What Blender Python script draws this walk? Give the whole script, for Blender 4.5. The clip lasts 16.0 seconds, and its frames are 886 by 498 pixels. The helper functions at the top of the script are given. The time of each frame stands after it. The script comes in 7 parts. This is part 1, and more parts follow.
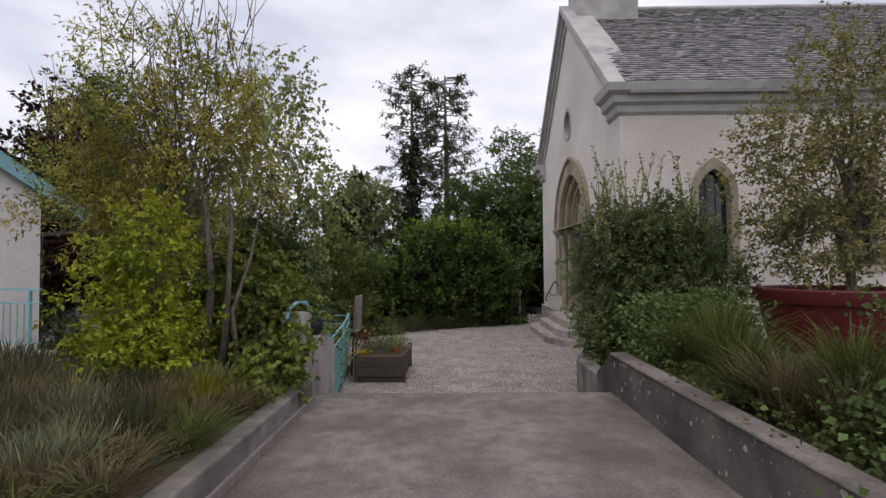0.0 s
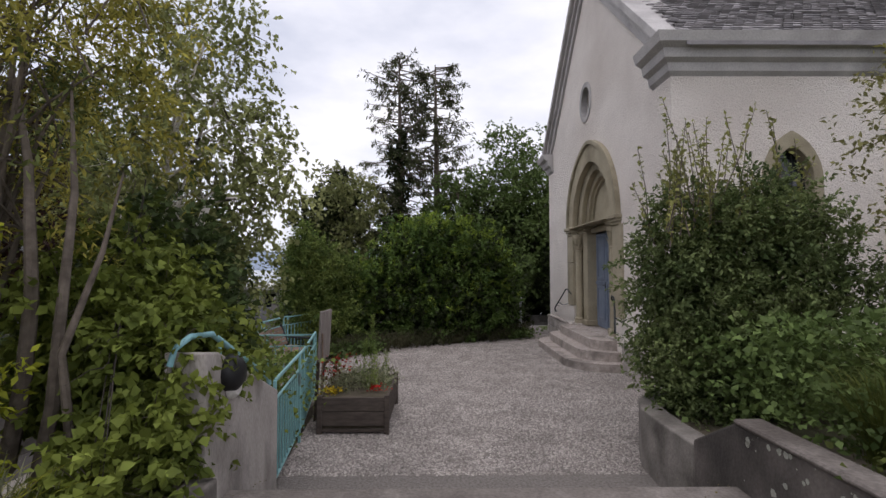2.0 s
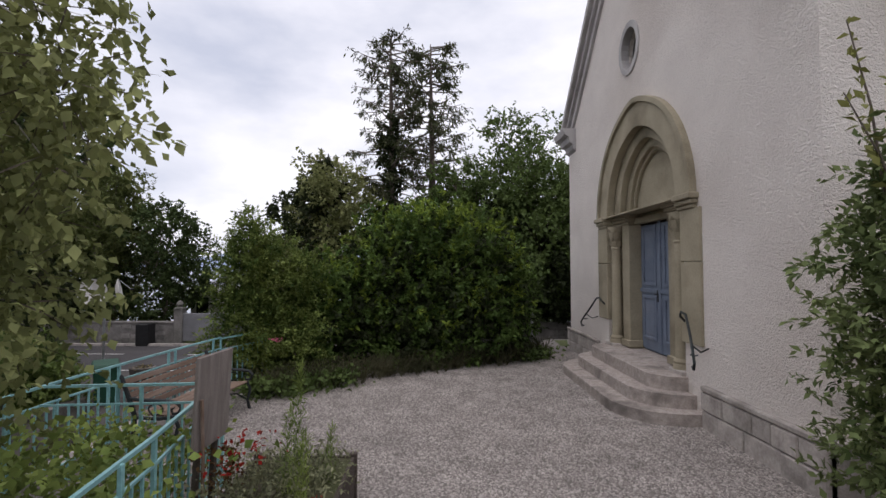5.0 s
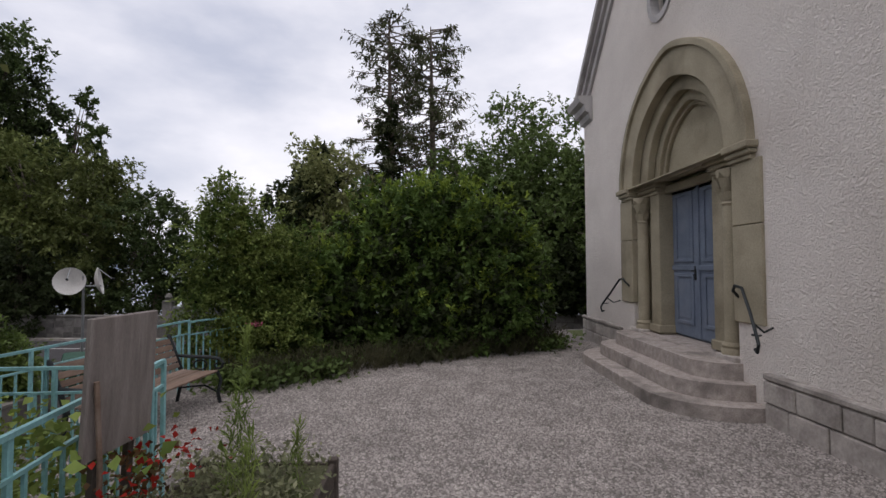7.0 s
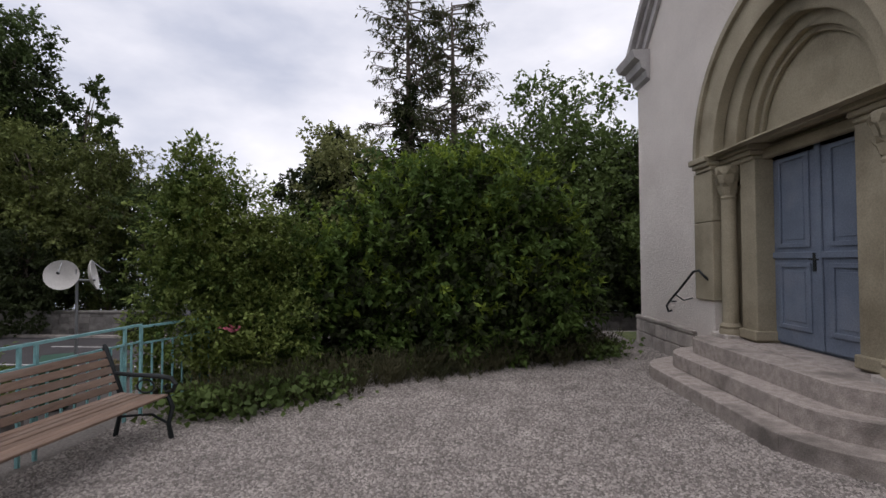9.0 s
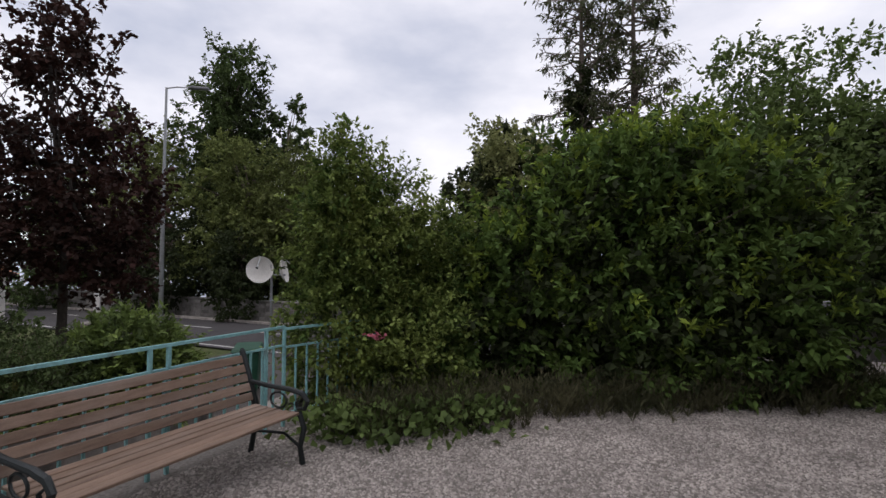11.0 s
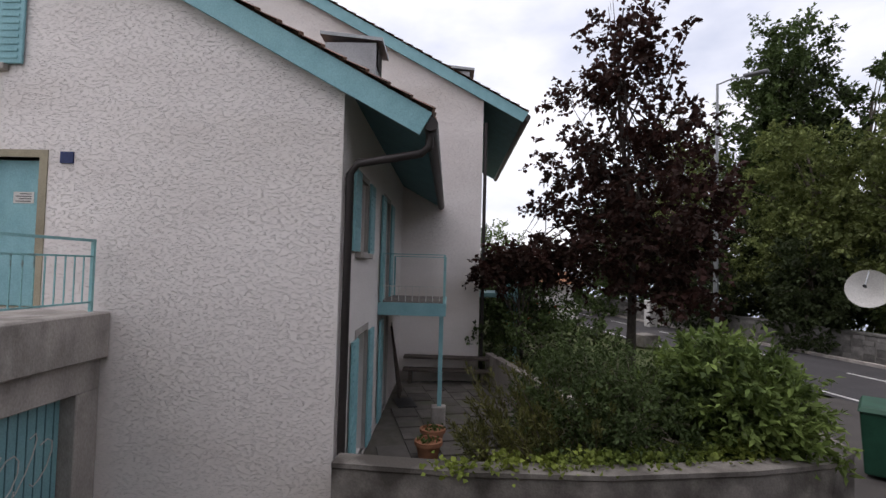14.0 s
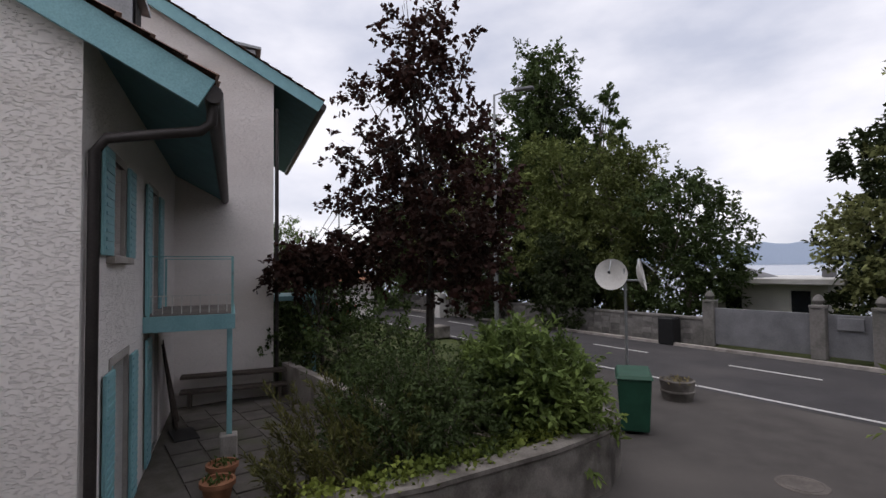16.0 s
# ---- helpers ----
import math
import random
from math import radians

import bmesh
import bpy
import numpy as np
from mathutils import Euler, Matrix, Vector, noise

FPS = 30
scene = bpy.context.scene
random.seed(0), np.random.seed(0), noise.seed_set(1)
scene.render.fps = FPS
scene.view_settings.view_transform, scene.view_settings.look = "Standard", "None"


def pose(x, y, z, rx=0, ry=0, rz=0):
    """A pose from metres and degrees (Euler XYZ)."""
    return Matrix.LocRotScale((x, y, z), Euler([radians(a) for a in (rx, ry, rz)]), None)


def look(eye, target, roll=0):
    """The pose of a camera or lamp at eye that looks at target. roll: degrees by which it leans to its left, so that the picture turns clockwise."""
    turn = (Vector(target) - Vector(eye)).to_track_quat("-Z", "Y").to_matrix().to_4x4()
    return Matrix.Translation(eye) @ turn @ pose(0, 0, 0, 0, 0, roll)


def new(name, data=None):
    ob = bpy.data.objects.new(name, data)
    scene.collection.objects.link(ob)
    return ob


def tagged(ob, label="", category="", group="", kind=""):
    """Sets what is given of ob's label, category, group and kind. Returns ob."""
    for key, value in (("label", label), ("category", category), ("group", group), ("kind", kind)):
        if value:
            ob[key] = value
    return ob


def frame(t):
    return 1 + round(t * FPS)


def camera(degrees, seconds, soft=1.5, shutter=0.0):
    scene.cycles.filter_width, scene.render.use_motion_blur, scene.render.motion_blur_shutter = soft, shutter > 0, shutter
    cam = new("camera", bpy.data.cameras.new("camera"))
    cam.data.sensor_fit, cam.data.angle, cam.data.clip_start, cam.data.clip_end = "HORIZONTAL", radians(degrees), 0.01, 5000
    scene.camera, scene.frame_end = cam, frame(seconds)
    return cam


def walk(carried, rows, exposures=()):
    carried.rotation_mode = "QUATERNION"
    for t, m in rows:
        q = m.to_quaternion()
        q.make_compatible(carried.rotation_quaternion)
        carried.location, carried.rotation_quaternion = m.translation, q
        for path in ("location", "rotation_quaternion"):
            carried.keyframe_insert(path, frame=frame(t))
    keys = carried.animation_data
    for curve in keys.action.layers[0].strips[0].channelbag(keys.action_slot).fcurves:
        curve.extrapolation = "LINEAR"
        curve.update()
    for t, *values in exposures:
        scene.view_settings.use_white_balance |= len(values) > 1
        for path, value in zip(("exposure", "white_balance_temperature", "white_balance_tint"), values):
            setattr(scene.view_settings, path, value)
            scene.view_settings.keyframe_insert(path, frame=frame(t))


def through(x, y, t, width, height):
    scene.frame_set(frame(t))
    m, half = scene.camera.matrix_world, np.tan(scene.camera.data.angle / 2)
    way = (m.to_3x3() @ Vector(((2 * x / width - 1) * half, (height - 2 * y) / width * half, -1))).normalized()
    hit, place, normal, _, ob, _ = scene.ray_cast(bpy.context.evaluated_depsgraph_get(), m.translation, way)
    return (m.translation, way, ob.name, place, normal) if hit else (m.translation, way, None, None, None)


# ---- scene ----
# camera: seconds, x, y, z, yaw, pitch, roll
cam = camera(84.0, 16.0)
ROWS = [
    (0.0, 0.211, -0.703, 1.467, 0.98, 1.82, 0.42),
    (0.5, 0.108, -0.133, 1.485, 0.69, 1.93, 0.32),
    (1.0, 0.060, 0.485, 1.491, -0.21, 1.99, 0.17),
    (1.5, 0.007, 1.022, 1.468, -0.58, 2.18, 0.13),
    (2.0, 0.017, 1.636, 1.473, -0.56, 2.23, 0.14),
    (2.5, 0.020, 2.216, 1.480, -0.58, 2.35, 0.09),
    (3.0, -0.007, 2.736, 1.482, -0.63, 2.49, 0.05),
    (3.5, 0.050, 3.296, 1.518, -0.55, 2.32, -0.06),
    (4.0, 0.089, 3.822, 1.538, -0.54, 2.25, 0.01),
    (6.5, 0.058, 5.493, 1.281, -1.61, 2.23, 0.05),
    (7.0, 0.035, 5.766, 1.142, -0.96, 2.09, 0.21),
    (7.5, 0.020, 6.201, 1.076, -0.16, 1.66, 0.32),
    (8.0, -0.015, 6.717, 1.062, 0.50, 1.50, 0.34),
    (10.5, -0.058, 8.355, 1.073, 9.71, 1.15, -0.08),
    (11.0, -0.247, 8.699, 1.058, 20.85, 1.43, -0.50),
    (11.5, -0.604, 9.037, 1.053, 33.01, 1.72, -0.88),
    (12.0, -1.087, 9.279, 1.041, 45.12, 1.99, -1.07),
    (12.5, -1.531, 9.371, 1.011, 53.64, 2.00, -1.16),
    (13.0, -1.960, 9.456, 0.976, 60.84, 2.20, -1.29),
    (13.5, -2.372, 9.502, 1.000, 70.78, 2.05, -1.45),
    (14.0, -2.686, 9.532, 0.959, 77.13, 2.22, -1.47),
    (14.5, -2.944, 9.587, 0.967, 78.89, 2.24, -1.08),
    (15.0, -3.145, 9.659, 0.980, 75.79, 2.37, -0.54),
    (15.5, -3.241, 9.645, 0.993, 65.70, 2.28, 0.15),
    (16.0, -3.328, 9.598, 0.996, 53.25, 2.09, 0.66),
]
walk(cam, [(t, pose(x, y, z, 90 + pitch, roll, yaw)) for t, x, y, z, yaw, pitch, roll in ROWS],
     exposures=[(0.0, 0.29, 6500, 15), (2.0, 0.36, 6500, 15), (3.2, 0.43, 6500, 15), (4.2, 0.41, 6500, 15), (6.4, 0.16, 6500, 15), (8.0, 0.22, 6500, 15), (10.5, 0.22, 6500, 15), (12.0, 0.32, 6500, 15), (13.5, 0.42, 6500, 15), (14.5, 0.57, 6500, 15), (15.5, 0.55, 6500, 15), (16.0, 0.24, 6500, 15)])

# ---- light ----
world = bpy.data.worlds.new("sky")
scene.world = world
world.use_nodes = True
wn, wl = world.node_tree.nodes, world.node_tree.links
wn.clear()
w_out = wn.new("ShaderNodeOutputWorld")
w_bg = wn.new("ShaderNodeBackground")
w_sky = wn.new("ShaderNodeTexSky")
w_sky.sky_type, w_sky.sun_disc = "NISHITA", False
w_sky.sun_elevation, w_sky.sun_rotation = radians(75), radians(185)
w_co = wn.new("ShaderNodeTexCoord")
w_map = wn.new("ShaderNodeMapping")
w_map.inputs["Scale"].default_value = (1.5, 1.5, 3.4)
w_noise = wn.new("ShaderNodeTexNoise")
w_noise.inputs["Scale"].default_value, w_noise.inputs["Detail"].default_value = 1.45, 8.0
w_noise.inputs["Roughness"].default_value = 0.52
w_ramp = wn.new("ShaderNodeValToRGB")
w_ramp.color_ramp.elements[0].position, w_ramp.color_ramp.elements[0].color = 0.34, (4.7, 5.05, 5.9, 1)
w_ramp.color_ramp.elements[1].position, w_ramp.color_ramp.elements[1].color = 0.66, (8.9, 8.9, 9.1, 1)
w_mix = wn.new("ShaderNodeMixRGB")
w_mix.inputs["Fac"].default_value = 0.9
wl.new(w_co.outputs["Generated"], w_map.inputs["Vector"])
wl.new(w_map.outputs["Vector"], w_noise.inputs["Vector"])
wl.new(w_noise.outputs["Fac"], w_ramp.inputs["Fac"])
wl.new(w_sky.outputs["Color"], w_mix.inputs["Color1"])
wl.new(w_ramp.outputs["Color"], w_mix.inputs["Color2"])
wl.new(w_mix.outputs["Color"], w_bg.inputs["Color"])
w_bg.inputs["Strength"].default_value = 0.11
wl.new(w_bg.outputs["Background"], w_out.inputs["Surface"])

sun = new("sun", bpy.data.lights.new("sun", "SUN"))
sun.data.energy, sun.data.angle, sun.data.color = 0.95, radians(75), (1.0, 0.96, 0.92)
sun.matrix_world = look((-1, -4, 45), (0, 8, 0))

# ---- materials ----


def material(name, color, rough=0.8, color2=None, scale=6.0, bump=0.0, bump_scale=40.0, metal=0.0, stain=None, stain_scale=0.7,
             stain_low=0.5, stain_high=0.75, wave=None, per_object=0.0, per_island=0.0, leaf=0.0, stretch=(1, 1, 1), spec=0.3, bump_dist=0.01, grain=(0.68, 1.3), twist=0.0, ridge=None):
    """Two scales of colour variation, an optional stain colour, fine relief, variation from piece to piece, and light through leaves."""
    m = bpy.data.materials.new(name)
    m.use_nodes = True
    n, l = m.node_tree.nodes, m.node_tree.links
    p = n["Principled BSDF"]
    p.inputs["Roughness"].default_value, p.inputs["Metallic"].default_value = rough, metal
    p.inputs["Specular IOR Level"].default_value = spec
    co = n.new("ShaderNodeTexCoord")
    mp = n.new("ShaderNodeMapping")
    mp.inputs["Scale"].default_value = stretch
    l.new(co.outputs["Object"], mp.inputs["Vector"])
    vec = mp.outputs["Vector"]

    def noise_node(s, detail=5.0):
        t = n.new("ShaderNodeTexNoise")
        t.inputs["Scale"].default_value, t.inputs["Detail"].default_value = s, detail
        l.new(vec, t.inputs["Vector"])
        return t

    def mix(fac, a, b, kind="MIX"):
        x = n.new("ShaderNodeMixRGB")
        x.blend_type = kind
        if isinstance(fac, float):
            x.inputs["Fac"].default_value = fac
        else:
            l.new(fac, x.inputs["Fac"])
        for key, v in (("Color1", a), ("Color2", b)):
            if isinstance(v, tuple):
                x.inputs[key].default_value = (*v[:3], 1)
            else:
                l.new(v, x.inputs[key])
        return x.outputs["Color"]

    if color2 is None:
        color2 = tuple(c * 0.72 for c in color)
    r = n.new("ShaderNodeValToRGB")
    r.color_ramp.elements[0].position, r.color_ramp.elements[1].position = 0.35, 0.68
    l.new(noise_node(scale).outputs["Fac"], r.inputs["Fac"])
    out = mix(r.outputs["Color"], color, color2)
    if stain is not None:
        r2 = n.new("ShaderNodeValToRGB")
        r2.color_ramp.elements[0].position, r2.color_ramp.elements[1].position = stain_low, stain_high
        l.new(noise_node(stain_scale, 8.0).outputs["Fac"], r2.inputs["Fac"])
        out = mix(r2.outputs["Color"], out, stain)
    fine = noise_node(bump_scale, 3.0)
    fine.inputs["Distortion"].default_value = twist
    speck = n.new("ShaderNodeMapRange")
    speck.inputs["To Min"].default_value, speck.inputs["To Max"].default_value = grain
    l.new(fine.outputs["Fac"], speck.inputs["Value"])
    out = mix(1.0, out, speck.outputs["Result"], "MULTIPLY")
    for amount, node, socket in ((per_object, "ShaderNodeObjectInfo", "Random"), (per_island, "ShaderNodeNewGeometry", "Random Per Island")):
        if amount:
            g = n.new(node)
            rng = n.new("ShaderNodeMapRange")
            rng.inputs["To Min"].default_value, rng.inputs["To Max"].default_value = 1 - amount, 1 + amount
            l.new(g.outputs[socket], rng.inputs["Value"])
            out = mix(1.0, out, rng.outputs["Result"], "MULTIPLY")
    l.new(out, p.inputs["Base Color"])
    if bump:
        b = n.new("ShaderNodeBump")
        b.inputs["Strength"].default_value, b.inputs["Distance"].default_value = bump, bump_dist
        high = fine.outputs["Fac"]
        if ridge:
            cut = n.new("ShaderNodeMapRange")
            cut.inputs["From Min"].default_value, cut.inputs["From Max"].default_value = ridge
            l.new(high, cut.inputs["Value"])
            high = cut.outputs["Result"]
        l.new(high, b.inputs["Height"])
        l.new(b.outputs["Normal"], p.inputs["Normal"])
    if leaf:
        t = n.new("ShaderNodeBsdfTranslucent")
        l.new(out, t.inputs["Color"])
        ms = n.new("ShaderNodeMixShader")
        ms.inputs["Fac"].default_value = leaf
        l.new(p.outputs["BSDF"], ms.inputs[1])
        l.new(t.outputs["BSDF"], ms.inputs[2])
        l.new(ms.outputs["Shader"], n["Material Output"].inputs["Surface"])
    return m


M_CONCRETE = material("concrete", (0.225, 0.2, 0.182), 0.9, (0.135, 0.118, 0.107), 6.0, 0.8, 38, grain=(0.5, 1.5), stain=(0.095, 0.08, 0.071), stain_scale=1.0, stain_low=0.4, stain_high=0.66)
M_WALLCON = material("old_concrete", (0.43, 0.39, 0.36), 0.92, (0.33, 0.30, 0.275), 3.5, 0.6, 55, stain=(0.19, 0.17, 0.155), stain_scale=2.6, stain_low=0.5, stain_high=0.72, stretch=(1, 1, 0.5))
M_BLOCK = material("stained_block_wall", (0.25, 0.228, 0.205), 0.92, (0.15, 0.135, 0.122), 3.5, 0.5, 40, stain=(0.075, 0.066, 0.058), stain_scale=1.5, stain_low=0.46, stain_high=0.62)
M_KERB = material("dark_lichened_concrete", (0.15, 0.13, 0.118), 0.92, (0.085, 0.075, 0.068), 3.0, 0.5, 40, stain=(0.05, 0.044, 0.04), stain_scale=1.4, stain_low=0.45, stain_high=0.65)
M_PATIOBED = material("dark_patio_joint", (0.12, 0.105, 0.092), 0.95, (0.075, 0.07, 0.055), 4.0, 0.4, 50)
# Darker than the stones: shade in the gaps between them is put into colour.
M_GRAVEL = material("gravel_bed", (0.23, 0.207, 0.19), 0.95, (0.13, 0.117, 0.107), 38, 1.0, 75, stain=(0.2, 0.18, 0.165), stain_scale=0.5, bump_dist=0.02)
M_STONES = material("gravel_stones", (0.34, 0.306, 0.284), 0.85, (0.24, 0.216, 0.2), 3, 0.0, 30, per_island=0.5)
M_PLASTER = material("chapel_render", (0.82, 0.76, 0.705), 0.93, (0.75, 0.69, 0.64), 1.1, 0.9, 26, grain=(0.9, 1.07), twist=1.3, ridge=(0.38, 0.66), stain=(0.62, 0.555, 0.5), stain_scale=0.35, stain_low=0.5, stain_high=0.8, bump_dist=0.014, stretch=(1, 1, 1.25))
M_HOUSE = material("house_render", (0.81, 0.755, 0.725), 0.94, (0.74, 0.685, 0.655), 1.2, 0.85, 50.0, grain=(0.83, 1.08), twist=0.14, ridge=(0.33, 0.45), stain=(0.6, 0.54, 0.49), stain_scale=0.35, stain_low=0.54, stain_high=0.8, bump_dist=0.012, stretch=(0.4, 0.4, 1.45))
M_SANDSTONE = material("sandstone", (0.37, 0.325, 0.235), 0.85, (0.30, 0.265, 0.19), 2.0, 0.3, 60, stain=(0.21, 0.18, 0.125), stain_scale=1.3, stain_low=0.48, stain_high=0.7)
M_SURROUND = material("grey_window_stone", (0.44, 0.40, 0.37), 0.88, (0.36, 0.325, 0.30), 3.0, 0.3, 60, stain=(0.27, 0.24, 0.215), stain_scale=1.6, stain_low=0.5, stain_high=0.72)
M_MOULD = material("painted_cornice", (0.46, 0.44, 0.43), 0.8, (0.37, 0.35, 0.345), 2.0, 0.15, 50, stain=(0.25, 0.24, 0.235), stain_scale=1.0)
M_GRANITE = material("granite_steps", (0.45, 0.395, 0.36), 0.85, (0.31, 0.27, 0.245), 12.0, 0.6, 95, grain=(0.45, 1.5), stain=(0.17, 0.15, 0.135), stain_scale=1.8, stain_low=0.5, stain_high=0.68)
M_PLINTH = material("plinth_stone", (0.46, 0.42, 0.385), 0.9, (0.33, 0.295, 0.27), 4.0, 0.8, 30, per_object=0.18, stain=(0.24, 0.215, 0.195), stain_scale=2.5, stain_low=0.5, stain_high=0.7)
M_MORTAR = material("mortar", (0.33, 0.30, 0.275), 0.95, None, 8.0, 0.3, 60)
M_SLATE = material("slate", (0.25, 0.235, 0.24), 0.6, (0.18, 0.168, 0.174), 3.0, 0.2, 50, per_island=0.35)
M_DOOR = material("blue_grey_paint", (0.165, 0.20, 0.262), 0.55, (0.13, 0.158, 0.212), 3.0, 0.1, 60, stain=(0.2, 0.225, 0.28), stain_scale=2.2)
M_TEAL = material("teal_paint", (0.235, 0.44, 0.475), 0.5, (0.19, 0.37, 0.405), 4.0, 0.05, 60, stain=(0.24, 0.45, 0.47), stain_scale=1.5)
# Teal paint at under half brightness: soffit and groove shade put into colour.
M_TEALD = material("shaded_teal", (0.10, 0.21, 0.23), 0.7, (0.085, 0.175, 0.19), 4.0, 0.1, 40)
M_RAIL = material("rail_paint", (0.25, 0.48, 0.49), 0.45, (0.2, 0.4, 0.42), 5.0, 0.05, 50, stain=(0.16, 0.2, 0.18), stain_scale=6.0, stain_low=0.6, stain_high=0.75)
M_IRON = material("wrought_iron", (0.035, 0.04, 0.042), 0.5, None, 6.0, 0.1, 60, metal=0.5)
M_GLASS = material("dark_glass", (0.02, 0.024, 0.028), 0.08, None, 3.0, 0.0, 20, spec=0.6)
M_DARK = material("dark_inside", (0.03, 0.027, 0.025), 0.9)
M_TILE = material("clay_tile", (0.20, 0.105, 0.07), 0.85, (0.11, 0.07, 0.05), 4.0, 0.3, 40, per_island=0.35)
M_PIPE = material("brown_metal_pipe", (0.05, 0.043, 0.042), 0.45, None, 5.0, 0.05, 50, metal=0.3)
M_SLAT = material("weathered_slat", (0.21, 0.145, 0.108), 0.7, (0.15, 0.1, 0.075), 5.0, 0.25, 60, per_object=0.18, stretch=(8, 1, 8), stain=(0.27, 0.21, 0.175), stain_scale=0.8)
M_PLANK = material("grey_weathered_wood", (0.27, 0.235, 0.215), 0.85, (0.19, 0.16, 0.145), 4.0, 0.4, 50, stretch=(6, 6, 0.7))
M_CRATE = material("dark_old_wood", (0.095, 0.076, 0.064), 0.9, (0.058, 0.046, 0.039), 5.0, 0.4, 50, stretch=(1, 6, 6))
M_ASPHALT = material("asphalt", (0.062, 0.058, 0.06), 0.9, (0.048, 0.045, 0.047), 1.0, 0.4, 120, stain=(0.085, 0.078, 0.077), stain_scale=0.35)
M_DRIVE = material("worn_driveway_asphalt", (0.08, 0.072, 0.067), 0.92, (0.06, 0.054, 0.051), 2.0, 0.4, 110, stain=(0.1, 0.09, 0.083), stain_scale=0.5)
M_PAINT = material("road_paint", (0.6, 0.59, 0.57), 0.8, (0.42, 0.41, 0.4), 6.0)
M_PAVE = material("patio_slab", (0.125, 0.11, 0.1), 0.9, (0.085, 0.076, 0.068), 3.0, 0.3, 50, per_object=0.25, stain=(0.08, 0.085, 0.05), stain_scale=1.2)
M_SOIL = material("soil", (0.10, 0.082, 0.06), 0.95, (0.055, 0.048, 0.03), 5.0, 0.8, 30, stain=(0.07, 0.085, 0.03), stain_scale=0.8)
M_GRASSG = material("grass_ground", (0.085, 0.095, 0.03), 0.95, (0.05, 0.07, 0.025), 6.0, 0.8, 60)
M_STONEWALL = material("rubble_wall", (0.21, 0.195, 0.183), 0.92, (0.16, 0.15, 0.14), 4.0, 0.8, 14, stain=(0.1, 0.1, 0.085), stain_scale=0.9)
M_RED = material("dark_red_paint", (0.085, 0.011, 0.013), 0.5, (0.10, 0.01, 0.012), 3.0, 0.1, 40)
M_TERRA = material("terracotta", (0.36, 0.165, 0.09), 0.85, None, 6.0, 0.2, 60)
M_BIN = material("green_plastic", (0.018, 0.075, 0.045), 0.5, None, 4.0, 0.05, 60)
M_BLACK = material("black_plastic", (0.015, 0.015, 0.016), 0.5)
M_WHITE = material("white_enamel", (0.62, 0.60, 0.57), 0.45, (0.55, 0.53, 0.5), 3.0)
M_STEEL = material("galvanised_steel", (0.30, 0.31, 0.315), 0.45, (0.25, 0.255, 0.26), 6.0, metal=0.7)
M_BARK = material("bark", (0.17, 0.14, 0.115), 0.95, (0.09, 0.073, 0.06), 9.0, 0.8, 30)
M_BARKD = material("dark_bark", (0.07, 0.058, 0.05), 0.95, (0.04, 0.034, 0.03), 9.0, 0.8, 30)
M_BIRCH = material("birch_bark", (0.68, 0.64, 0.6), 0.85, (0.5, 0.46, 0.43), 7.0, 0.4, 30, stain=(0.06, 0.05, 0.045), stain_scale=5.0, stain_low=0.6, stain_high=0.68)
M_WATER = material("lake_water", (0.32, 0.36, 0.42), 0.25, (0.29, 0.33, 0.39), 0.01)
# Haze over the distant mountains is put into this pale blue.
M_HILL = material("hazy_far_hills", (0.42, 0.49, 0.6), 1.0, (0.46, 0.53, 0.63), 0.002)
M_VILLA = material("villa_wall", (0.74, 0.71, 0.67), 0.8, None, 1.0)
M_GREYPANEL = material("grey_panel", (0.20, 0.20, 0.21), 0.7, None, 2.0)


def foliage(name, c, c2, var=0.32, through=0.3, rough=0.65):
    c, c2 = (c[0] * 1.22, c[1] * 1.1, c[2] * 0.85), (c2[0] * 1.05, c2[1] * 0.95, c2[2] * 0.75)
    return material(name, c, rough, c2, 1.6, 0.0, 12, per_island=var, per_object=0.18, leaf=through, spec=0.16)


L_HEDGE = foliage("hedge_leaf", (0.095, 0.16, 0.05), (0.05, 0.1, 0.033))
L_OLIVE = foliage("yellow_olive_leaf", (0.36, 0.36, 0.1), (0.2, 0.21, 0.062))
L_LIME = foliage("lime_leaf", (0.32, 0.38, 0.045), (0.2, 0.27, 0.035))
L_BIRCH = foliage("birch_leaf", (0.23, 0.27, 0.145), (0.15, 0.185, 0.09))
L_RBUSH = foliage("rounded_bush_leaf", (0.155, 0.21, 0.105), (0.085, 0.13, 0.062))
L_SHOOT = foliage("young_shoot_leaf", (0.29, 0.32, 0.14), (0.18, 0.21, 0.085))
L_GREYGREEN = foliage("dull_tree_leaf", (0.14, 0.18, 0.075), (0.09, 0.125, 0.05))
L_IVY = foliage("ivy_leaf", (0.155, 0.205, 0.052), (0.075, 0.115, 0.03))
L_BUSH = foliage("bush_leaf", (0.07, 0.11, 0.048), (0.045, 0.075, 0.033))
L_MAPLE = foliage("copper_maple_leaf", (0.04, 0.02, 0.021), (0.024, 0.016, 0.015))
L_TREE = foliage("broad_leaf", (0.10, 0.155, 0.06), (0.065, 0.11, 0.042))
# Near-black green: evergreen needles, and shade put into leaf colour elsewhere.
L_NEEDLESHADE = foliage("needle_and_shade_leaf", (0.035, 0.052, 0.026), (0.026, 0.038, 0.02))
L_JUNIPER = foliage("juniper_spray", (0.14, 0.15, 0.065), (0.085, 0.1, 0.045))
L_LARCH = foliage("larch_spray", (0.07, 0.085, 0.05), (0.045, 0.06, 0.034))
L_SHRUB = foliage("shrub_leaf", (0.2, 0.275, 0.095), (0.12, 0.19, 0.06))
